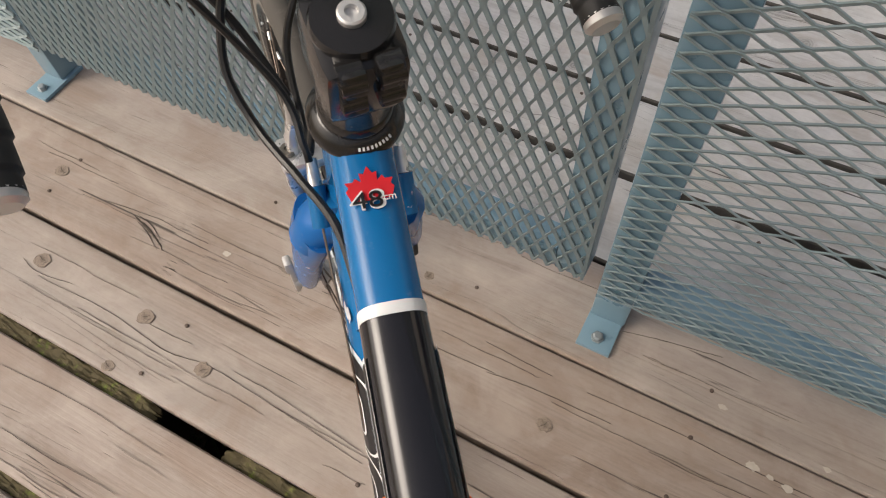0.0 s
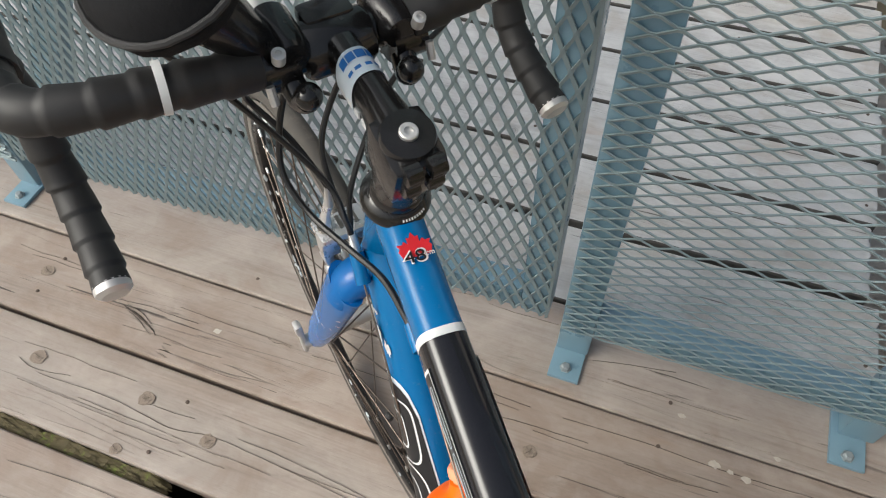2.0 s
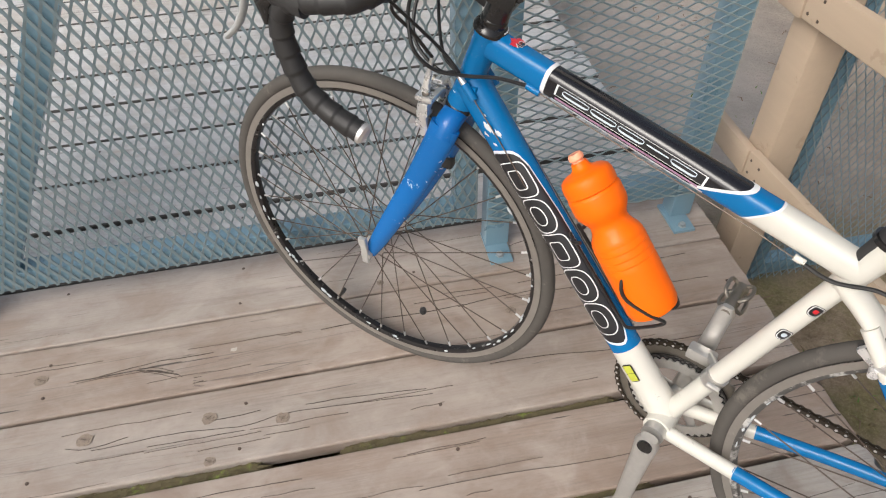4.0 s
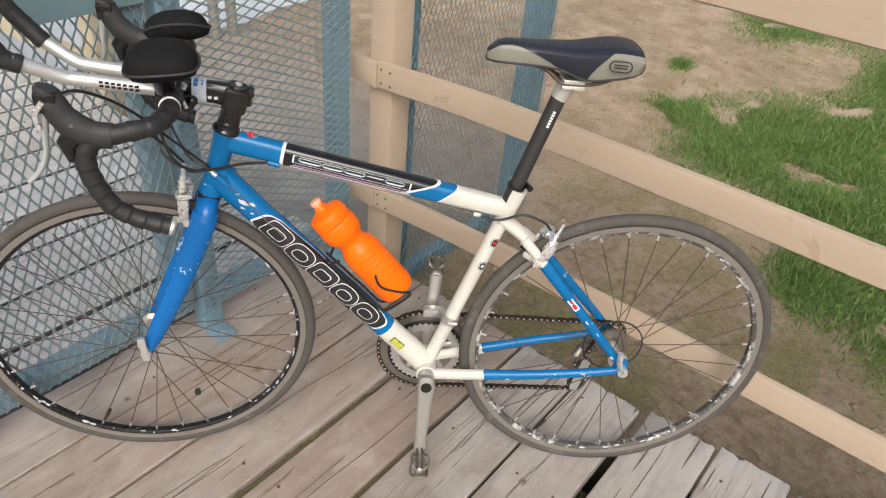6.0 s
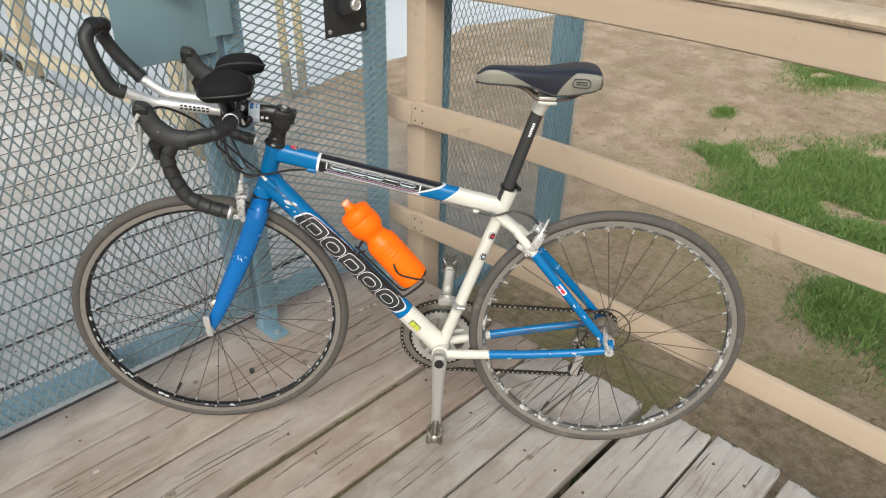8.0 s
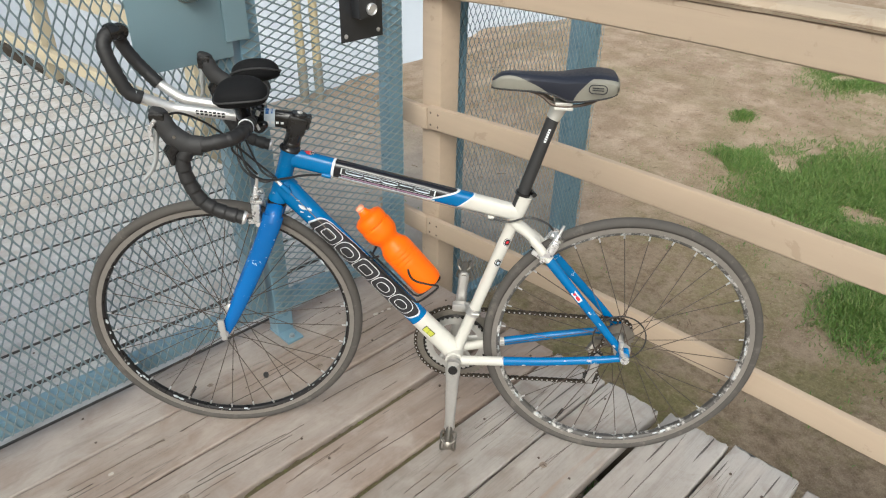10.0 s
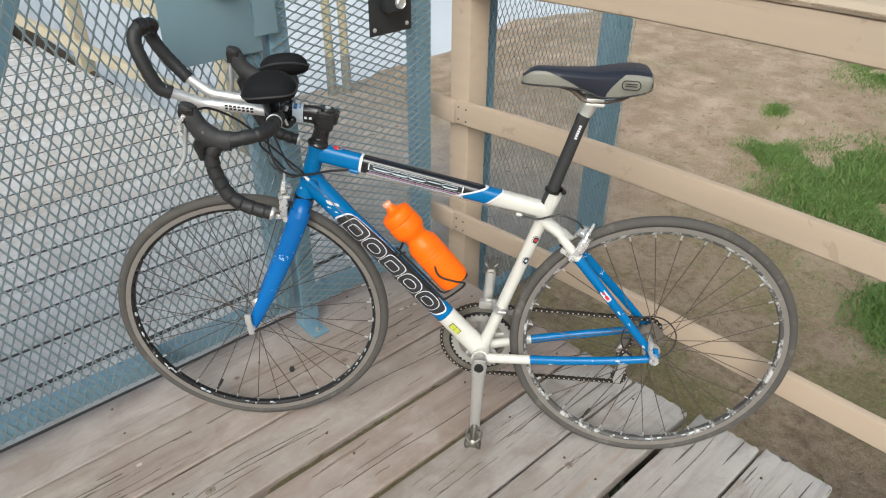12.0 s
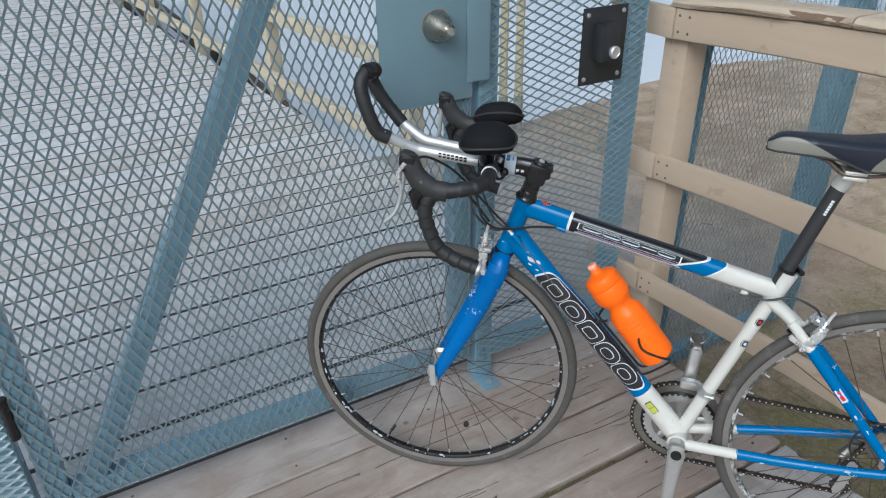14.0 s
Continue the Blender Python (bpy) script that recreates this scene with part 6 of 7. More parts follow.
def bar_front(name, s, mat, parent, label="", sharp=38):
    """A part of the handlebar, which sits a little off centre."""
    return front(name, s.move(Matrix.Translation((-0.0265, 0.0025, 0.0235))), mat, parent, label, sharp)


def aero_front(name, s, mat, parent, label="", sharp=38):
    """A part of the aero bar, which sits on top of the handlebar."""
    low = -0.008 if sum(p[1] for p in s.v) < 0 else 0.0
    return front(name, s.move(Matrix.Translation((-0.0165, -0.003, 0.015 + low))), mat, parent, label, sharp)


# handlebar with wrapped tape
HB = {}
for sd in (1, -1):
    ctl = [(0.8745, 0.052 * sd, 0.844), (0.8725, 0.110 * sd, 0.854), (0.8740, 0.150 * sd, 0.858), (0.888, 0.182 * sd, 0.857), (0.920, 0.195 * sd, 0.854),
           (0.962, 0.196 * sd, 0.844), (0.9795, 0.196 * sd, 0.822), (0.9815, 0.196 * sd, 0.797), (0.9735, 0.196 * sd, 0.766), (0.958, 0.196 * sd, 0.734), (0.934, 0.196 * sd, 0.7155), (0.909, 0.196 * sd, 0.704), (0.883, 0.196 * sd, 0.6955)]
    pts = smoothed(ctl, 14)
    rad = []
    acc = 0.0
    for i, p in enumerate(pts):
        if i:
            acc += (pts[i] - pts[i - 1]).length
        rad.append(0.0131 + 0.0021 * ((acc / 0.024) % 1.0))
    s = Shape()
    tube(s, pts, rad, 16)
    HB[sd] = bar_front("handlebar_drop", s, M_TAPE, bicycle, "drop handlebar wrapped in black tape", 60)
    s = Shape()
    e = Vector(ctl[-1])
    tube(s, [e + Vector((0.002, 0, 0.001)), e + Vector((-0.004, 0, -0.0016)), e + Vector((-0.007, 0, -0.0028))], [0.0138, 0.0138, 0.010], 18)
    bar_front("end_plug", s, M_ALU, HB[sd], "silver bar end plug")
    s = Shape()
    c = Vector((0.8735, 0.107 * sd, 0.8535))
    tube(s, [c, c + Vector((0.0004, 0.005 * sd, 0.0006))], 0.0160, 20)
    bar_front("finishing_strip", s, M_WHITE, HB[sd], "thin white finishing strip")
    # brake hood and lever
    s = Shape()
    tube(s, smoothed([(0.940, 0.195 * sd, 0.848), (0.968, 0.196 * sd, 0.853), (0.990, 0.196 * sd, 0.868), (1.004, 0.196 * sd, 0.890), (1.010, 0.196 * sd, 0.912), (1.008, 0.196 * sd, 0.922)], 5),
         [(0.019, 0.016)] * 6 + [(0.0205, 0.0165)] * 6 + [(0.019, 0.0155)] * 6 + [(0.017, 0.014)] * 5 + [(0.014, 0.012)] * 2 + [(0.008, 0.008)], 18)
    hood = bar_front("brake_hood", s, M_RUBBER, bicycle, "black rubber brake hood")
    s = Shape()
    tube(s, [(0.984, 0.196 * sd, 0.856), (1.000, 0.196 * sd, 0.838), (0.998, 0.196 * sd, 0.812)], [(0.017, 0.014), (0.014, 0.012), (0.006, 0.008)], 14)
    bar_front("lever_body", s, M_BLACKMETAL, hood)
    s = Shape()
    box(s, (0.998, 0.196 * sd - 0.014, 0.888), (1.026, 0.196 * sd + 0.014, 0.916), 0.004)
    bar_front("lever_cap", s, M_BLACKMETAL, hood)
    s = Shape()
    tube(s, smoothed([(1.014, 0.210 * sd, 0.905), (1.026, 0.211 * sd, 0.888), (1.026, 0.210 * sd, 0.866)], 4), [(0.004, 0.0025)] * 9, 8)
    bar_front("shift_paddle", s, M_POLISH, hood, "bright shift paddle edge")
    s = Shape()
    lathe(s, [(0.0035, 0), (0.0030, 0.0015), (0, 0.0015)], Matrix.Translation((0.985, 0.196 * sd + 0.0155 * sd, 0.872)) @ Matrix.Rotation(radians(-90 * sd), 4, "X"), 10)
    bar_front("hood_screw", s, M_STEEL, hood)
    s = Shape()
    tube(s, smoothed([(1.014, 0.196 * sd, 0.902), (1.021, 0.197 * sd, 0.880), (1.0245, 0.199 * sd, 0.852), (1.0275, 0.202 * sd, 0.828), (1.038, 0.207 * sd, 0.804), (1.056, 0.210 * sd, 0.786)], 5),
         [(0.006, 0.008)] * 10 + [(0.0045, 0.0075)] * 10 + [(0.0040, 0.0065)] * 6, 12)
    bar_front("brake_lever", s, M_SMOKE, hood, "grey brake and shift lever")
    for k in range(3):
        s = Shape()
        box(s, (1.0262, 0.196 * sd - 0.006 + 0.004 * k, 0.892), (1.0268, 0.196 * sd - 0.004 + 0.004 * k, 0.898), 0)
        bar_front("mark", s, M_WHITE, hood)
s = Shape()
tube(s, [CL + Vector((0, -0.056, 0)), CL + Vector((0, 0.056, 0))], 0.0130, 18)
front("handlebar_centre", s, M_BLACKMETAL, bicycle, "bare black centre of the handlebar")

# aero extension with elbow pads
for sd in (1, -1):
    s = Shape()
    tube(s, smoothed([(0.866, 0.038 * sd, 0.856), (0.92, 0.038 * sd, 0.862), (1.002, 0.040 * sd, 0.874), (1.024, 0.043 * sd, 0.879), (1.050, 0.052 * sd, 0.893), (1.086, 0.067 * sd, 0.914)], 5), 0.0111, 16)
    ob = aero_front("aero_extension", s, M_ALU, bicycle, "brushed silver aero bar extension")
    for k in range(2):
        for j in range(7):
            s = Shape()
            box(s, (-0.0030, 0.0104, -0.0019), (0.0030, 0.0113, 0.0019), 0, Matrix.Translation((0.920 + 0.0085 * j, 0.0390 * sd - (0 if sd > 0 else 0.0217), 0.8668 + 0.0012 * j - 0.006 * k)))
            aero_front("print_bar", s, M_BLACKDECAL, ob)
    s = Shape()
    if sd > 0:
        line = [(1.072, 0.0610, 0.9045), (1.094, 0.0670, 0.918), (1.109, 0.0690, 0.952), (1.121, 0.0660, 0.988), (1.125, 0.0610, 1.010), (1.121, 0.0520, 1.024), (1.113, 0.0420, 1.030)]
    else:
        line = [(1.072, -0.0590, 0.9045), (1.092, -0.0640, 0.926), (1.112, -0.0660, 0.950), (1.130, -0.0640, 0.980), (1.136, -0.0590, 1.002), (1.134, -0.0520, 1.014), (1.127, -0.0420, 1.020)]
    tube(s, smoothed(line, 6),
         [0.0136 + 0.0005 * (i % 3) for i in range(37)], 16)
    grip = aero_front("aero_grip", s, M_TAPE, ob, "black taped aero grip", 60)
    s = Shape()
    lathe(s, [(0.0150, -0.010), (0.0170, -0.004), (0.0176, 0.004), (0.0150, 0.010), (0.006, 0.0120), (0, 0.0120)], along(line[-1], Vector(line[-1]) + Vector((-0.013, -0.016 * sd, -0.001))), 20)
    aero_front("end_cap", s, M_BLACKMETAL, grip, "glossy round end cap")
    s = Shape()
    tube(s, [(0.8745, 0.033 * sd, 0.845), (0.8745, 0.057 * sd, 0.845)], 0.0195, 20)
    tube(s, [(0.856, 0.038 * sd, 0.857), (0.862, 0.038 * sd, 0.858), (0.894, 0.038 * sd, 0.861)], [0.012, 0.0150, 0.0150], 18)
    tube(s, smoothed([(0.862, 0.040 * sd, 0.836), (0.852, 0.038 * sd, 0.829), (0.845, 0.036 * sd, 0.834)], 4), 0.009, 14)
    lathe(s, [(0.0092 * math.sin(math.pi * i / 9), -0.0092 * math.cos(math.pi * i / 9)) for i in range(10)], Matrix.Translation((0.842, 0.036 * sd, 0.838)), 20)
    br = aero_front("aero_bracket", s, M_BLACKMETAL, bicycle, "black clamp bracket of the aero bar")
    s = Shape()
    lathe(s, [(0.0044, 0), (0.0044, 0.009), (0.0022, 0.0095), (0.0022, 0.0070), (0, 0.0070)], Matrix.Translation((0.852, 0.047 * sd, 0.863)) @ Matrix.Rotation(radians(-25), 4, "Y"), 14)
    tube(s, [(0.853, 0.056 * sd, 0.846), (0.849, 0.056 * sd, 0.834)], 0.003, 8)
    aero_front("bracket_bolt", s, M_ALU, br, "bright bracket bolt")
    # pad: a shallow cupped cushion
    s = Shape()
    tube(s, [(0.876, 0.054 * sd, 0.862), (0.874, 0.088 * sd, 0.914)], [0.015, 0.024], 12)
    aero_front("pad_support", s, M_BLACKMETAL, br)
    s = Shape()
    pm = Matrix.Translation((0.870, 0.092 * sd, 0.916)) @ Matrix.Rotation(radians(-14 * sd), 4, "X") @ Matrix.Rotation(radians(5), 4, "Y")
    nu, nv = 18, 14
    for lay in (0, 1):
        for i in range(nu):
            a = math.tau * i / nu
            ex, ey = 0.054 * (abs(math.cos(a)) ** 0.8) * (1 if math.cos(a) > 0 else -1), 0.042 * (abs(math.sin(a)) ** 0.8) * (1 if math.sin(a) > 0 else -1)
            for j in range(nv + 1):
                f = j / nv
                if lay == 0:
                    z = 0.035 * math.sqrt(max(0, 1 - f ** 2.6)) + 0.010 * (f * abs(math.sin(a))) ** 2
                else:
                    z = -0.015 * math.sqrt(max(0, 1 - f ** 3)) + 0.010 * (f * abs(math.sin(a))) ** 2
                s.v.append(tuple(pm @ Vector((ex * f, ey * f, z))))
    for lay in (0, 1):
        o = lay * nu * (nv + 1)
        for i in range(nu):
            for j in range(nv):
                a, b = o + i * (nv + 1) + j, o + ((i + 1) % nu) * (nv + 1) + j
                s.f.append((a, a + 1, b + 1, b) if lay else (a, b, b + 1, a + 1))
    pad = aero_front("elbow_pad", s, M_FABRIC, bicycle, "black cushioned elbow pad")
    s = Shape()
    ring = []
    for i in range(28):
        a = math.tau * i / 28
        ring.append(pm @ Vector((0.0545 * (abs(math.cos(a)) ** 0.8) * (1 if math.cos(a) > 0 else -1), 0.0425 * (abs(math.sin(a)) ** 0.8) * (1 if math.sin(a) > 0 else -1), 0.004 + 0.010 * math.sin(a) ** 2)))
    tube(s, ring, 0.0022, 8, closed=True)
    aero_front("pad_piping", s, M_RUBBER, pad)

# fork
s = Shape()
lathe(s, [(0.0215, 0), (0.0225, 0.003), (0.0225, 0.009), (0.0205, 0.011)], along(HT_B + Vector((0.0028, 0, -0.0088)), HT_T), 26)
front("lower_headset", s, M_BLACKMETAL, bicycle, "black lower headset ring")
s = Shape()
tube(s, smoothed([(0.832, -0.031, 0.620), (0.827, -0.021, 0.640), (0.824, 0, 0.648), (0.827, 0.025, 0.640), (0.832, 0.035, 0.620)], 4), [(0.018, 0.021)] * 17, 16)
fork = front("fork_crown", s, M_FORKBLUE, bicycle, "blue fork crown")
for sd in (1, -1):
    s = Shape()
    pts = smoothed([(0.8270, 0.031 * sd + 0.002, 0.638), (0.838, 0.0375 * sd + 0.002, 0.606), (0.872, 0.0455 * sd, 0.526), (0.918, 0.051 * sd, 0.430), (0.950, 0.051 * sd, 0.366), (0.968, 0.051 * sd, 0.331)], 5)
    k = len(pts)
    tube(s, pts, [(0.0235 - 0.0115 * (i / (k - 1)) ** 1.6, 0.0135 - 0.004 * i / (k - 1)) for i in range(k)], 18, (1, 0, 0.3))
    front("fork_blade", s, M_FORKBLUE, bicycle, "blue fork blade with chipped paint")
s = Shape()
box(s, (0.852, -0.050, 0.500), (0.872, -0.032, 0.522), 0.004)
front("speed_sensor", s, M_RUBBER, bicycle, "small black speed sensor on the fork")


def caliper(prefix, pivot, fn, flip=1, lever=1.0):
    """A dual-pivot rim brake hung from pivot: two forged arms, a quick release lever, shoes."""
    x, y, z = pivot
    s = Shape()
    tube(s, [(x - 0.012 * flip, 0, z + 0.004), (x + 0.012 * flip, 0, z + 0.004)], 0.009, 14)
    body = fn(prefix, s, M_POLISH, bicycle, "silver dual-pivot rim brake")
    for sd in (1, -1):
        s = Shape()
        pts = smoothed([(x, 0.006 * sd, z + 0.012), (x + 0.001 * flip, 0.024 * sd, z + 0.009), (x + 0.003 * flip, 0.034 * sd, z - 0.008), (x + 0.003 * flip, 0.034 * sd, z - 0.028), (x + 0.002 * flip, 0.027 * sd, z - 0.046)], 4)
        tube(s, pts, [(0.0090, 0.0062)] * len(pts), 12, (1, 0, 0), sq=3.2)
        fn("brake_arm", s, M_POLISH, body)
        s = Shape()
        lathe(s, [(0.0065, 0), (0.0065, 0.004), (0.003, 0.005), (0, 0.004)], Matrix.Translation((x + 0.010 * flip, 0.018 * sd, z + 0.010)) @ Matrix.Rotation(radians(90 * flip), 4, "Y"), 14)
        fn("pivot_bolt", s, M_STEEL, body)
        s = Shape()
        box(s, (x - 0.024, 0.018 * sd - 0.004, z - 0.054), (x + 0.026, 0.018 * sd + 0.004, z - 0.042), 0.003)
        fn("shoe_holder", s, M_POLISH, body, "bright shoe holder")
        s = Shape()
        box(s, (x - 0.024, 0.0115 * sd - 0.0025, z - 0.054), (x + 0.026, 0.0115 * sd + 0.0025, z - 0.042), 0.002)
        fn("brake_pad", s, M_RUBBER, body)
        s = Shape()
        tube(s, [(x, 0.020 * sd, z - 0.047), (x, 0.040 * sd, z - 0.046)], 0.0058, 14)
        fn("pad_bolt", s, M_POLISH, body)
    s = Shape()
    tube(s, smoothed([(x, 0.028, z + 0.002), (x, 0.031, z + 0.018 * lever), (x - 0.001 * flip, 0.029, z + 0.034 * lever), (x - 0.003 * flip, 0.026, z + 0.046 * lever)], 4), [(0.0065, 0.0040)] * 7 + [(0.0050, 0.0032)] * 6, 12, (1, 0, 0), sq=3.0)
    if flip > 0:
        box(s, (x - 0.016, -0.004, z + 0.007), (x + 0.013, 0.042, z + 0.016), 0.004)
    box(s, (x - 0.008, 0.024, z - 0.018), (x + 0.008, 0.041, z + 0.004), 0.003)
    fn("release_lever", s, M_POLISH, body, "bright cable release lever")
    for k in range(2 if flip > 0 else 0):
        s = Shape()
        box(s, (x - 0.0085, 0.004 + 0.014 * k, z + 0.0155), (x + 0.006, 0.0075 + 0.014 * k, z + 0.0175), 0)
        fn("mark", s, M_STEEL, body)
    s = Shape()
    lathe(s, [(0.0055, 0), (0.0055, 0.0035), (0.0025, 0.0035), (0.0025, 0.002), (0, 0.002)], Matrix.Translation((x - 0.002, 0.034, z + 0.0165)), 12)
    fn("pivot_bolt", s, M_STEEL, body)
    s = Shape()
    tube(s, [(x - 0.003 * flip, 0.026, z + 0.044 * lever), (x - 0.008 * flip, 0.025, z + 0.046 * lever + 0.026)], [0.0040, 0.0030], 10)
    fn("barrel_adjuster", s, M_ALU, body)
    return body


caliper("front_brake", (0.861, 0, 0.664), front, 1)


def rear_fn(name, s, mat, parent, label="", sharp=38):
    m = Matrix.Translation((0.193, 0, 0.596)) @ Matrix.Rotation(radians(-32), 4, "Y") @ Matrix.Translation((-0.193, 0, -0.596))
    return part(name, s.move(m), mat, parent, label, sharp)


caliper("rear_brake", (0.190, 0, 0.606), rear_fn, -1, 0.45)


# ---- wheels ----
def build_wheel(name, label, c, fn, dish, spokes, seed):
    cm = Matrix.Translation(c) @ Matrix.Rotation(radians(90), 4, "X")
    s = Shape()
    # black rim walls
    lathe(s, [(0.3000, -0.0093), (0.2965, -0.0088), (0.2925, -0.0062), (0.2910, 0), (0.2925, 0.0062), (0.2965, 0.0088), (0.3000, 0.0093)], cm, 96, cap=False)
    rim = fn(name, s, M_RIMBLACK if dish == 0 else M_RIMWORN, bicycle, label)
    for sd in (1, -1):
        s = Shape()
        lathe(s, [(0.2998, 0.0094 * sd), (0.3115, 0.0099 * sd)], cm, 96, cap=False)
        fn("brake_track", s, M_BRAKETRACK, rim, "worn silver braking surface")
    s = Shape()
    R, r = 0.3205, 0.0120
    prof = [(R + r * math.cos(a), r * 0.98 * math.sin(a)) for a in [math.tau * i / 20 for i in range(20)]]
    lathe(s, prof, cm, 110, close=True)
    fn("tyre", s, M_TYRE, rim, "dusty black road tyre")
    srng = random.Random(seed + 20)
    for k in range(30):
        a = srng.uniform(math.pi * 0.95, math.pi * 2.05) if k < 24 else srng.uniform(0, math.tau)
        da, w = srng.uniform(0.006, 0.028), srng.uniform(0.0012, 0.0030)
        r0 = srng.uniform(0.2915, 0.2955)
        zz = 0.0068 + (r0 - 0.2925) * 0.51
        pts = []
        for t in (-1, -0.3, 0.4, 1):
            pts.append(cm @ Vector((r0 * math.cos(a + da * t), r0 * math.sin(a + da * t), (zz + 0.0004) * -1)))
        s = Shape()
        tube(s, pts, [w * 0.5, w, w * srng.uniform(0.6, 1.0), w * 0.3], 5, cm.to_3x3() @ Vector((0, 0, 1)))
        fn("scuff", s, M_BARE, rim)
    s = Shape()
    hw = 0.036 if dish == 0 else 0.034
    lathe(s, [(0.009, -hw - 0.016), (0.010, -hw - 0.004), (0.0205, -hw - 0.002), (0.0205, -hw + 0.002), (0.012, -hw + 0.007), (0.0105, 0), (0.012, hw - 0.007), (0.0205, hw - 0.002), (0.0205, hw + 0.002), (0.010, hw + 0.004), (0.009, hw + 0.016)], cm, 28)
    fn("hub", s, M_ALUDULL, rim, "silver hub")
    for i in range(spokes):
        a = math.tau * (i + 0.5) / spokes
        sd = 1 if i % 2 else -1
        lead = 1 if (i // 2) % 2 else -1
        ha = a + lead * math.tau * 5.2 / spokes
        p = cm @ Vector((0.0195 * math.cos(ha), 0.0195 * math.sin(ha), hw * sd))
        q = cm @ Vector((0.2905 * math.cos(a), 0.2905 * math.sin(a), 0.002 * sd))
        one = Shape()
        tube(one, [p, on(p, q, 0.985)], 0.00105, 6)
        fn("spoke", one, M_SPOKE, rim)
        n2 = Shape()
        tube(n2, [on(p, q, 0.962), on(p, q, 1.0)], 0.0021, 6)
        fn("nipple", n2, M_ALU, rim)
    s = Shape()
    a = radians(-62)
    p = cm @ Vector((0.288 * math.cos(a), 0.288 * math.sin(a), 0))
    q = cm @ Vector((0.248 * math.cos(a), 0.248 * math.sin(a), 0))
    tube(s, [p, on(p, q, 0.3), on(p, q, 0.32), q], [0.003, 0.003, 0.0028, 0.0026], 10)
    tube(s, [on(p, q, 0.55), on(p, q, 1.05)], 0.0042, 10)
    fn("valve", s, M_RUBBER, rim, "black valve with cap")
    a = radians(250)
    s = Shape()
    p = cm @ Vector((0.205 * math.cos(a), 0.205 * math.sin(a), 0.010))
    lathe(s, [(0, -0.008), (0.006, -0.006), (0.0075, 0), (0.006, 0.006), (0, 0.008)], Matrix.Translation(p), 10)
    if dish == 0:
        fn("spoke_magnet", s, M_RUBBER, rim, "small black spoke magnet")
    return rim


build_wheel("front_wheel", "front wheel with a scuffed black rim", (0.969, 0, 0.3325), front, 0, 32, 1)
build_wheel("rear_wheel", "rear wheel with a scuffed black rim", (0.0, 0, 0.3325), part, 1, 32, 2)
# quick releases
s = Shape()
tube(s, [(0.969, -0.064, 0.333), (0.969, 0.068, 0.333)], 0.0045, 12)
tube(s, [(0.969, 0.050, 0.333), (0.969, 0.068, 0.333)], 0.0095, 16)
box(s, (-0.0070, -0.0035, -0.030), (0.0070, 0.0035, 0.030), 0.003, Matrix.Translation((0.970, 0.067, 0.347)) @ Matrix.Rotation(radians(3), 4, "Y"))
box(s, (-0.0075, -0.0030, 0.012), (0.0075, 0.0060, 0.030), 0.0025, Matrix.Translation((0.970, 0.067, 0.347)) @ Matrix.Rotation(radians(3), 4, "Y"))
front("quick_release", s, M_ALU, bicycle, "silver quick release lever")
s = Shape()
tube(s, [(0, -0.080, 0.335), (0, 0.080, 0.335)], 0.005, 12)
tube(s, [(0, 0.062, 0.335), (0, 0.080, 0.335)], 0.0105, 18)
tube(s, smoothed([(0.002, 0.074, 0.340), (0.012, 0.078, 0.360), (0.014, 0.076, 0.385)], 4), [(0.005, 0.008)] * 9, 10)
part("quick_release", s, M_POLISH, bicycle, "silver quick release lever")


# ---- drivetrain ----
def gear(s, c, r_out, r_in, y0, y1, teeth):
    """A toothed ring lying in the xz plane."""
    n = teeth * 4
    vs, fs = [], []
    for y in (y0, y1):
        for rr in (0, 1):
            for i in range(n):
                a = math.tau * i / n
                ro = r_out + (0.0028 if i % 4 in (1, 2) else -0.0012)
                r = ro if rr else r_in
                vs.append((c[0] + r * math.cos(a), y, c[2] + r * math.sin(a)))
    for i in range(n):
        j = (i + 1) % n
        fs += [(i, j, n + j, n + i), (2 * n + j, 2 * n + i, 3 * n + i, 3 * n + j), (n + i, n + j, 3 * n + j, 3 * n + i), (j, i, 2 * n + i, 2 * n + j)]
    return s.add(vs, fs)


CY = -0.046
s = Shape()
gear(s, BB, 0.1010, 0.083, CY - 0.0015, CY + 0.0015, 53)
part("large_chainring", s, M_STEEL, bicycle, "dark steel large chainring")
s = Shape()
lathe(s, [(0.084, -0.001), (0.084, 0.0012), (0.070, 0.0012), (0.070, -0.001)], Matrix.Translation((BB.x, CY + 0.0035, BB.z)) @ Matrix.Rotation(radians(-90), 4, "X"), 60, close=True)
part("ring_gap", s, M_BLACKMETAL, bicycle, "black carrier between the chainrings")
s = Shape()
gear(s, BB, 0.076, 0.060, CY + 0.0060, CY + 0.0085, 39)
part("small_chainring", s, M_ALUDULL, bicycle, "silver small chainring")
s = Shape()
for k in range(5):
    a = math.tau * k / 5 + 1.57
    tube(s, [(BB.x + 0.018 * math.cos(a), CY - 0.004, BB.z + 0.018 * math.sin(a)), (BB.x + 0.074 * math.cos(a), CY + 0.002, BB.z + 0.074 * math.sin(a))], [(0.011, 0.004), (0.008, 0.003)], 10, (math.sin(a), 0, -math.cos(a)))
part("crank_spider", s, M_ALUDULL, bicycle, "silver five-armed spider")


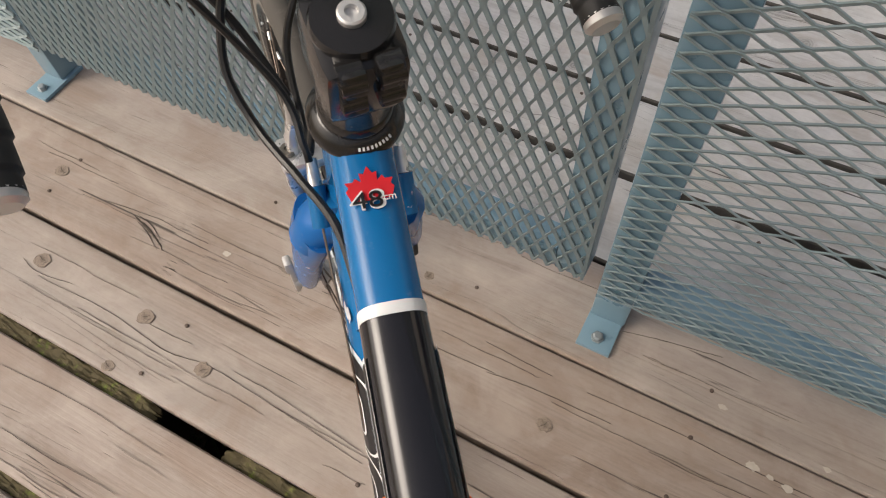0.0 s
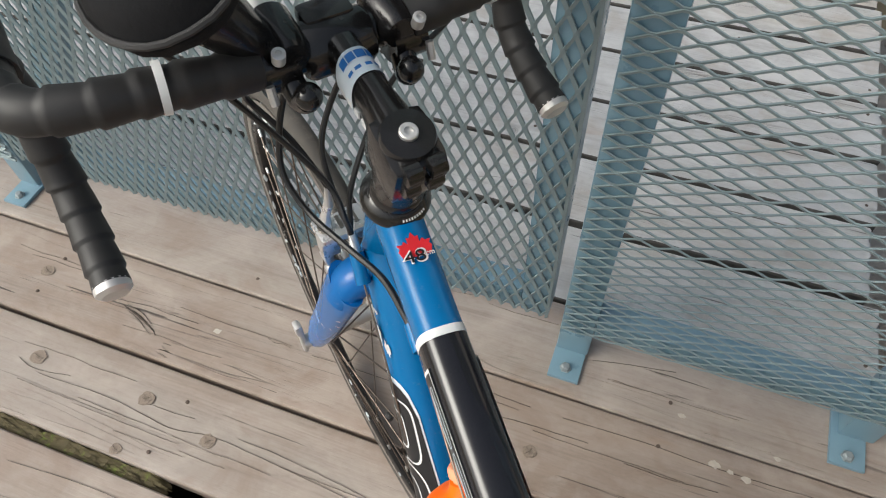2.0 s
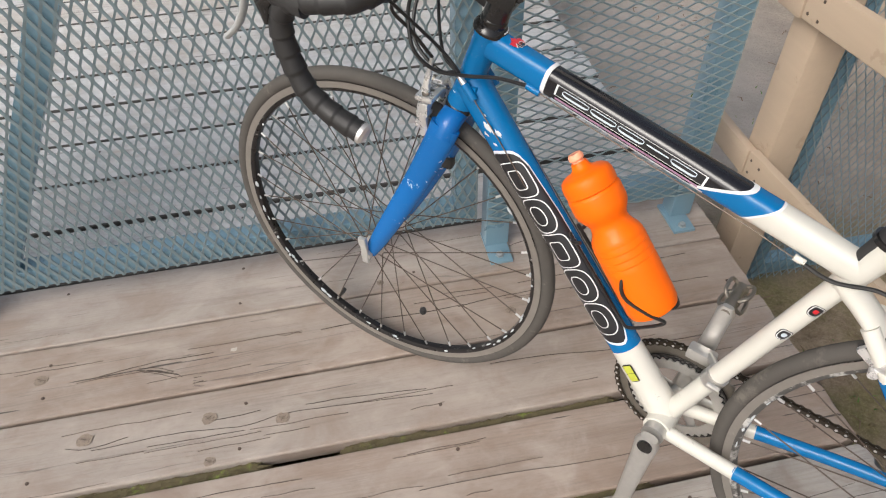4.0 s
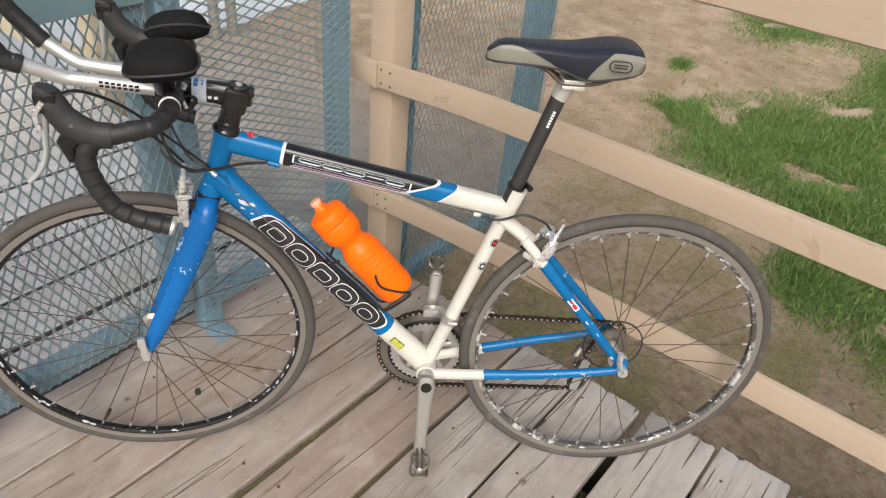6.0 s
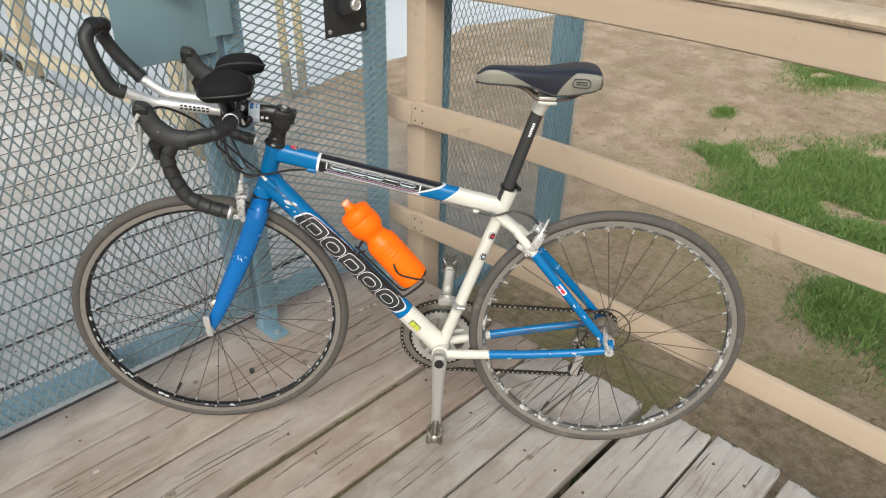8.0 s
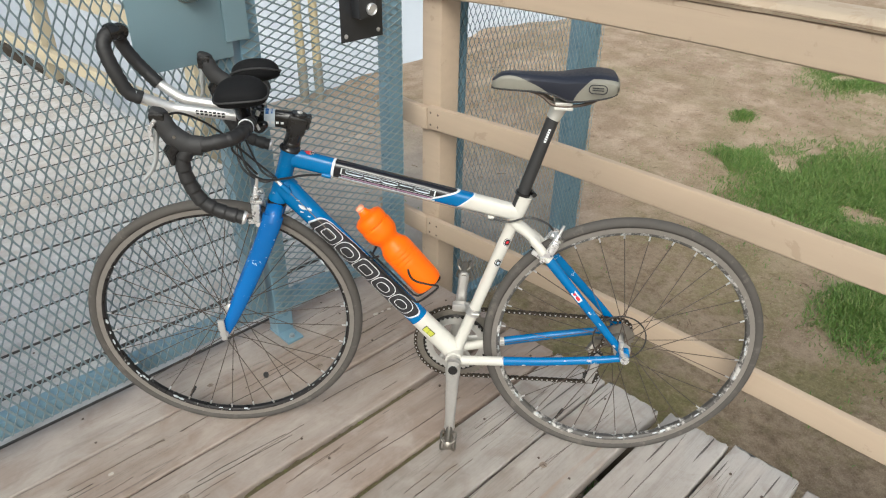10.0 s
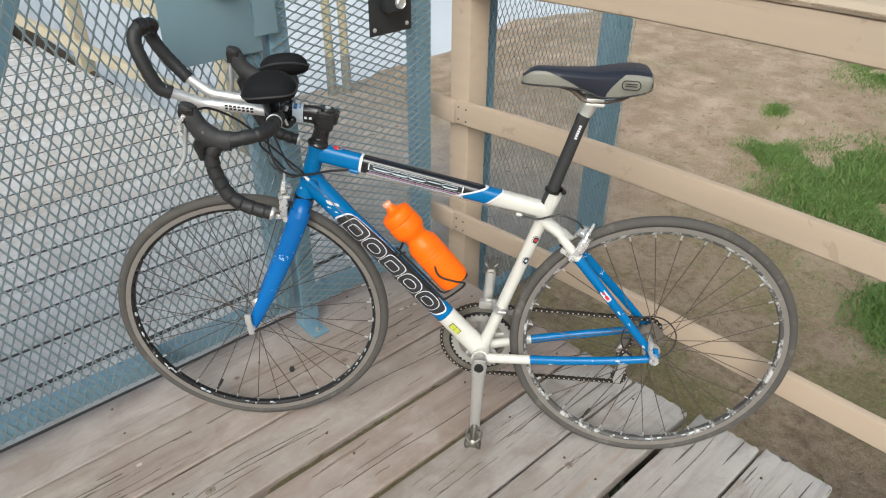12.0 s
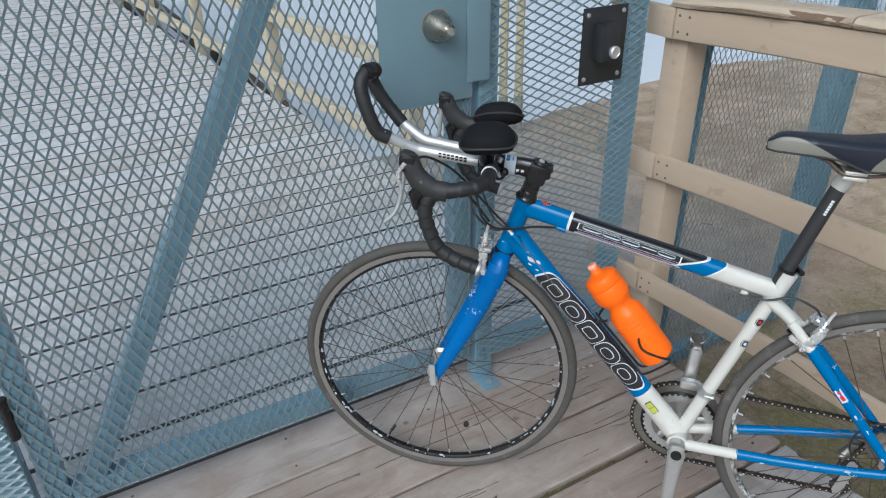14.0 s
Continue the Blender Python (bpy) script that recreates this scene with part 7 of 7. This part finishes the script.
def crank(sd, tip):
    b = Vector((BB.x, 0.066 * sd, BB.z))
    t = Vector((tip[0], 0.080 * sd, tip[1]))
    d = (t - b).normalized()
    s = Shape()
    tube(s, [b - d * 0.012, b, on(b, t, 0.2), on(b, t, 0.85), t, t + d * 0.010], [(0.008, 0.013), (0.0095, 0.0190), (0.0080, 0.0160), (0.0065, 0.0125), (0.007, 0.0135), (0.005, 0.008)], 18, (0, 1, 0), sq=2.8)
    arm = part("crank_arm", s, M_ALUDULL, bicycle, "scuffed silver crank arm")
    s = Shape()
    tube(s, [b + Vector((0, 0.005 * sd, 0)), b + Vector((0, 0.0115 * sd, 0))], 0.0115, 18)
    part("crank_bolt", s, M_BLACKMETAL, arm)
    s = Shape()
    tube(s, [t - Vector((0, 0.006 * sd, 0)), t + Vector((0, 0.006 * sd, 0))], 0.0075, 14)
    tube(s, [t + Vector((0, 0.006 * sd, 0)), t + Vector((0, 0.016 * sd, 0)), t + Vector((0, 0.064 * sd, 0))], [0.0085, 0.0095, 0.0070], 14)
    c = t + Vector((0, 0.044 * sd, -0.003))
    for k in range(4):
        a = radians(35 + 90 * k)
        e, n_ = Vector((math.cos(a), 0, math.sin(a))), Vector((-math.sin(a), 0, math.cos(a)))
        tube(s, smoothed([c + e * 0.006 - Vector((0, 0.020 * sd, 0)), c + e * 0.021 - Vector((0, 0.016 * sd, 0)) + n_ * 0.004, c + e * 0.025 + n_ * 0.006, c + e * 0.021 + Vector((0, 0.016 * sd, 0)) + n_ * 0.004, c + e * 0.006 + Vector((0, 0.020 * sd, 0))], 4), 0.0031, 8)
    lathe(s, [(0.0, -0.022), (0.0100, -0.021), (0.0115, -0.016), (0.0085, -0.010), (0.0085, 0.010), (0.0120, 0.015), (0.0120, 0.020), (0.0070, 0.024), (0, 0.025)], Matrix.Translation(c) @ Matrix.Rotation(radians(-90 * sd), 4, "X"), 16)
    part("pedal", s, M_STEEL, bicycle, "worn steel clipless pedal with wire cage")


crank(1, (0.4030, 0.098))
crank(-1, (0.388, 0.446))
# cassette and spoke guard
s = Shape()
for k in range(8):
    gear(s, (0, 0, 0.335), 0.019 + 0.0024 * k, 0.014, -0.045 + 0.0036 * k, -0.0435 + 0.0036 * k, 12 + k)
part("cassette", s, M_STEEL, bicycle, "dark steel cassette")
s = Shape()
tube(s, [(0.064 * math.cos(math.tau * i / 40), -0.012, 0.335 + 0.064 * math.sin(math.tau * i / 40)) for i in range(40)], 0.0018, 6, closed=True, up=(0, 1, 0))
part("spoke_guard", s, M_RUBBER, bicycle, "thin dark spoke guard ring")
# chain: links along top run, round the rings and back through the derailleur
J1, J2 = Vector((0.040, 0, 0.252)), Vector((0.052, 0, 0.194))


def arc(c, r, a0, a1, n):
    return [Vector((c[0] + r * math.cos(radians(a0 + (a1 - a0) * i / n)), CY, c[2] + r * math.sin(radians(a0 + (a1 - a0) * i / n)))) for i in range(n + 1)]


loop = arc(BB, 0.104, 82, -80, 30)
low = arc((J2.x, 0, J2.z), 0.020, -80, -250, 8)
up_ = arc((J1.x, 0, J1.z), 0.020, -60, 80, 8)
cog = arc((0, 0, 0.335), 0.034, -40, -270, 14)
path = loop + low + up_ + cog + [loop[0]]
samples, acc, want = [], 0.0, 0.0
for a, b in zip(path, path[1:]):
    ln = (b - a).length
    while want <= acc + ln and ln > 0:
        samples.append((on(a, b, (want - acc) / ln), (b - a).normalized()))
        want += 0.0127
    acc += ln
s = Shape()
for i, (p, d) in enumerate(samples):
    w = 0.0034 if i % 2 else 0.0022
    mm = axes(p, d, (d.z, 0, -d.x))
    waist = [(-0.0095, -0.0020), (-0.0095, 0.0020), (-0.0075, 0.0046), (-0.0045, 0.0044), (0, 0.0030), (0.0045, 0.0044), (0.0075, 0.0046), (0.0095, 0.0020), (0.0095, -0.0020), (0.0075, -0.0046), (0.0045, -0.0044), (0, -0.0030), (-0.0045, -0.0044), (-0.0075, -0.0046)]
    for sgn in (1, -1):
        plate(s, waist, mm @ Matrix.Translation((0, 0, sgn * w - 0.0006)), 0.0012)
chain = part("chain", s, M_CHAIN, bicycle, "oily dark chain")
s = Shape()
for i, (p, d) in enumerate(samples):
    c = p + d * 0.00635
    tube(s, [c + Vector((0, -0.0046, 0)), c + Vector((0, 0.0046, 0))], 0.0022, 6)
part("chain_pins", s, M_ALU, chain, "worn bright chain pins")["kind"] = "stuff"
s = Shape()
tube(s, smoothed([(0.006, CY + 0.002, 0.318), (0.020, CY - 0.012, 0.300), (0.045, CY - 0.014, 0.285), (0.062, CY - 0.004, 0.264)], 4), [(0.012, 0.009)] * 13, 12)
box(s, (0.020, CY - 0.020, 0.282), (0.052, CY - 0.004, 0.304), 0.004)
der = part("rear_derailleur", s, M_STEEL, bicycle, "silver and black rear derailleur")
for jy in (CY - 0.007, CY + 0.007):
    s = Shape()
    dv = (J2 - J1).normalized()
    m = axes((J1 + J2) / 2 + Vector((0, jy, 0)), dv, (dv.z, 0, -dv.x))
    plate(s, rounded(0.094, 0.020, 0.009), m, 0.0016)
    part("cage_plate", s, M_ALUDULL, der)
for J in (J1, J2):
    s = Shape()
    gear(s, J, 0.0150, 0.004, CY - 0.003, CY + 0.003, 11)
    part("jockey_wheel", s, M_RUBBER, der)
s = Shape()
tube(s, [on(BB, ST_T, 0.27) + Vector((0, 0, 0)), on(BB, ST_T, 0.31)], 0.0172, 22)
tube(s, [on(BB, ST_T, 0.29) + Vector((0.004, 0.018, 0.002)), on(BB, ST_T, 0.29) + Vector((-0.014, 0.020, 0.002))], 0.004, 8)
box(s, (BB.x - 0.030, CY - 0.009, BB.z + 0.098), (BB.x + 0.012, CY + 0.012, BB.z + 0.118), 0.004)
tube(s, [on(BB, ST_T, 0.29) + Vector((0, -0.012, 0)), (BB.x - 0.02, CY, BB.z + 0.112)], 0.007, 10)
part("front_derailleur", s, M_ALUDULL, bicycle, "silver front derailleur clamp")
# seat tube stickers
for u, ink in ((0.745, M_RED), (0.620, M_SKYSTICKER)):
    wk = dict(p=BB, q=ST_T, ra=0.0142, rb=0.0142, side=1)
    dark = part("sticker", patch_on(Shape(), u, 0.022, -18, 34, 0.0005, 3.0, **wk), M_BLACKDECAL, st, "small dark sticker")
    part("sticker_edge", ring_on(Shape(), u, 0.020, 28, 0.0010, 0.0008, a_mid=-18.0, **wk), M_WHITE, dark)
    part("sticker_field", patch_on(Shape(), u, 0.008, -18, 12, 0.0008, 3.0, **wk), ink, dark)

# cables
def cable(name, pts, r, mat, label=""):
    s = Shape()
    tube(s, smoothed(pts, 8), r, 8)
    return part(name, s, mat, bicycle, label)


def tp(x, y, z):
    return tuple(TURN @ Vector((x, y, z)))


cable("shift_cable", [tp(0.868, 0.026, 0.846), tp(0.880, 0.036, 0.812), (0.866, 0.062, 0.780), (0.853, 0.065, 0.752), (0.828, 0.053, 0.730), (0.790, 0.034, 0.727), (0.752, 0.0185, 0.731), (0.708, 0.0128, 0.7335)], 0.0026, M_CABLE, "black cable housing")
cable("shift_cable", [tp(0.868, -0.026, 0.838), tp(0.896, -0.012, 0.794), tp(0.886, 0.014, 0.748), (0.842, 0.028, 0.716), (0.812, 0.0265, 0.722)], 0.0026, M_CABLE, "black cable housing")
cable("brake_cable", [tp(0.866, 0.060, 0.842), tp(0.892, 0.060, 0.812), tp(0.876, 0.040, 0.776), tp(0.853, 0.025, 0.736)], 0.0026, M_CABLE, "black brake cable housing")
cable("shift_cable", [tp(0.972, 0.188, 0.930), tp(0.955, 0.166, 0.925), tp(0.9265, 0.130, 0.8965), tp(0.8997, 0.100, 0.860), tp(0.8806, 0.070, 0.822), (0.836, 0.038, 0.756), (0.812, 0.029, 0.730), (0.806, 0.0275, 0.722)], 0.0024, M_CABLE, "black shift cable housing")
cable("brake_cable", [tp(0.964, -0.196, 0.890), tp(0.950, -0.186, 0.846), tp(0.916, -0.130, 0.808), tp(0.884, -0.050, 0.786), (0.846, 0.014, 0.738), (0.812, 0.0265, 0.722)], 0.0024, M_CABLE, "black shift cable housing")
cable("inner_cable", [(0.700, 0.0128, 0.732), (0.60, 0.0165, 0.711), (0.420, 0.0195, 0.676), (0.330, 0.020, 0.654)], 0.0008, M_WIRE, "thin steel inner cable")
cable("brake_cable", [(0.330, 0.020, 0.654), (0.290, 0.022, 0.648), (0.245, 0.024, 0.662), (0.205, 0.026, 0.650), (0.190, 0.026, 0.634)], 0.0025, M_CABLE, "black rear brake cable housing")
s = Shape()
tube(s, [(0.337, 0.0185, 0.656), (0.324, 0.0185, 0.6535)], 0.0042, 10)
part("cable_stop", s, M_CREAM, tt)
cable("inner_cable", [(0.780, 0.0265, 0.691), (0.69, 0.022, 0.590), (0.41, 0.012, 0.254)], 0.0008, M_WIRE, "thin steel inner cable")

# bottle cage and bottle
DD = (DT_A - DT_B).normalized()
NN = Vector((-DD.z, 0, DD.x))


def cagept(a, off, y):
    return DT_B + DD * a + NN * off + Vector((0, y, 0))


s = Shape()
for sd in (1, -1):
    tube(s, smoothed([cagept(0.268, 0.106, 0.010 * sd), cagept(0.262, 0.098, 0.027 * sd), cagept(0.245, 0.084, 0.0385 * sd), cagept(0.222, 0.080, 0.0400 * sd), cagept(0.190, 0.096, 0.034 * sd), cagept(0.168, 0.104, 0.022 * sd), cagept(0.163, 0.080, 0.020 * sd), cagept(0.164, 0.036, 0.016 * sd), cagept(0.176, 0.027, 0.012 * sd)], 6), 0.0027, 8)
    tube(s, [cagept(0.176, 0.027, 0.012 * sd), cagept(0.330, 0.027, 0.012 * sd)], 0.0027, 8)
    tube(s, smoothed([cagept(0.320, 0.027, 0.012 * sd), cagept(0.324, 0.045, 0.036 * sd), cagept(0.320, 0.060, 0.0395 * sd)], 4), 0.0027, 8)
tube(s, [cagept(0.268, 0.106, 0.010), cagept(0.268, 0.106, -0.010)], 0.0027, 8)
cage = part("bottle_cage", s, M_CABLE, bicycle, "black wire bottle cage")

bottle = thing("water_bottle", "bright orange plastic water bottle held in the frame cage", "bottle", BIKE)
bmx = along(cagept(0.178, 0.0815, 0), cagept(0.427, 0.0940, 0))
s = Shape()
prof = [(0.030, 0.000), (0.0350, 0.003), (0.0374, 0.010), (0.0380, 0.020), (0.0380, 0.070)]
for k in range(4):
    prof += [(0.0380, 0.076 + 0.011 * k), (0.0380, 0.083 + 0.011 * k), (0.0372, 0.085 + 0.011 * k), (0.0372, 0.0862 + 0.011 * k)]
prof += [(0.0372, 0.122), (0.0350, 0.129), (0.0310, 0.135), (0.0285, 0.141), (0.0272, 0.146), (0.0278, 0.151), (0.0300, 0.156), (0.0335, 0.161), (0.0366, 0.167), (0.0380, 0.174), (0.0380, 0.193), (0.0370, 0.1965), (0.0350, 0.1985)]
lathe(s, prof, bmx, 48)
part("body", s, M_ORANGE, bottle)
s = Shape()
for k in range(7):
    mb = bmx @ Matrix.Rotation(radians(118), 4, "Z") @ Matrix.Translation((0.0364, 0, 0.024 + 0.011 * k))
    box(s, (0, -0.004 if k % 2 else -0.007, -0.0005), (0.0005, 0.004, 0.0005), 0, mb)
part("scale_marks", s, M_RED, bottle, "faint moulded volume marks")
s = Shape()
cp = [(0.0350, 0.1990), (0.0368, 0.2000), (0.0372, 0.2080), (0.0366, 0.2160), (0.0345, 0.2215), (0.0300, 0.2250), (0.0235, 0.2270), (0.0170, 0.2290), (0.0130, 0.2325), (0.0115, 0.2380), (0.0105, 0.2405)]
lathe(s, cp, bmx, 48)
part("cap", s, M_ORANGE, bottle, "smooth orange screw cap")
s = Shape()
lathe(s, [(0.0080, 0.239), (0.0080, 0.2425), (0.0105, 0.245), (0.0105, 0.250), (0.0085, 0.253), (0, 0.253)], bmx, 20)
part("spout", s, M_ORANGEPALE, bottle, "pale pink-orange pull spout")
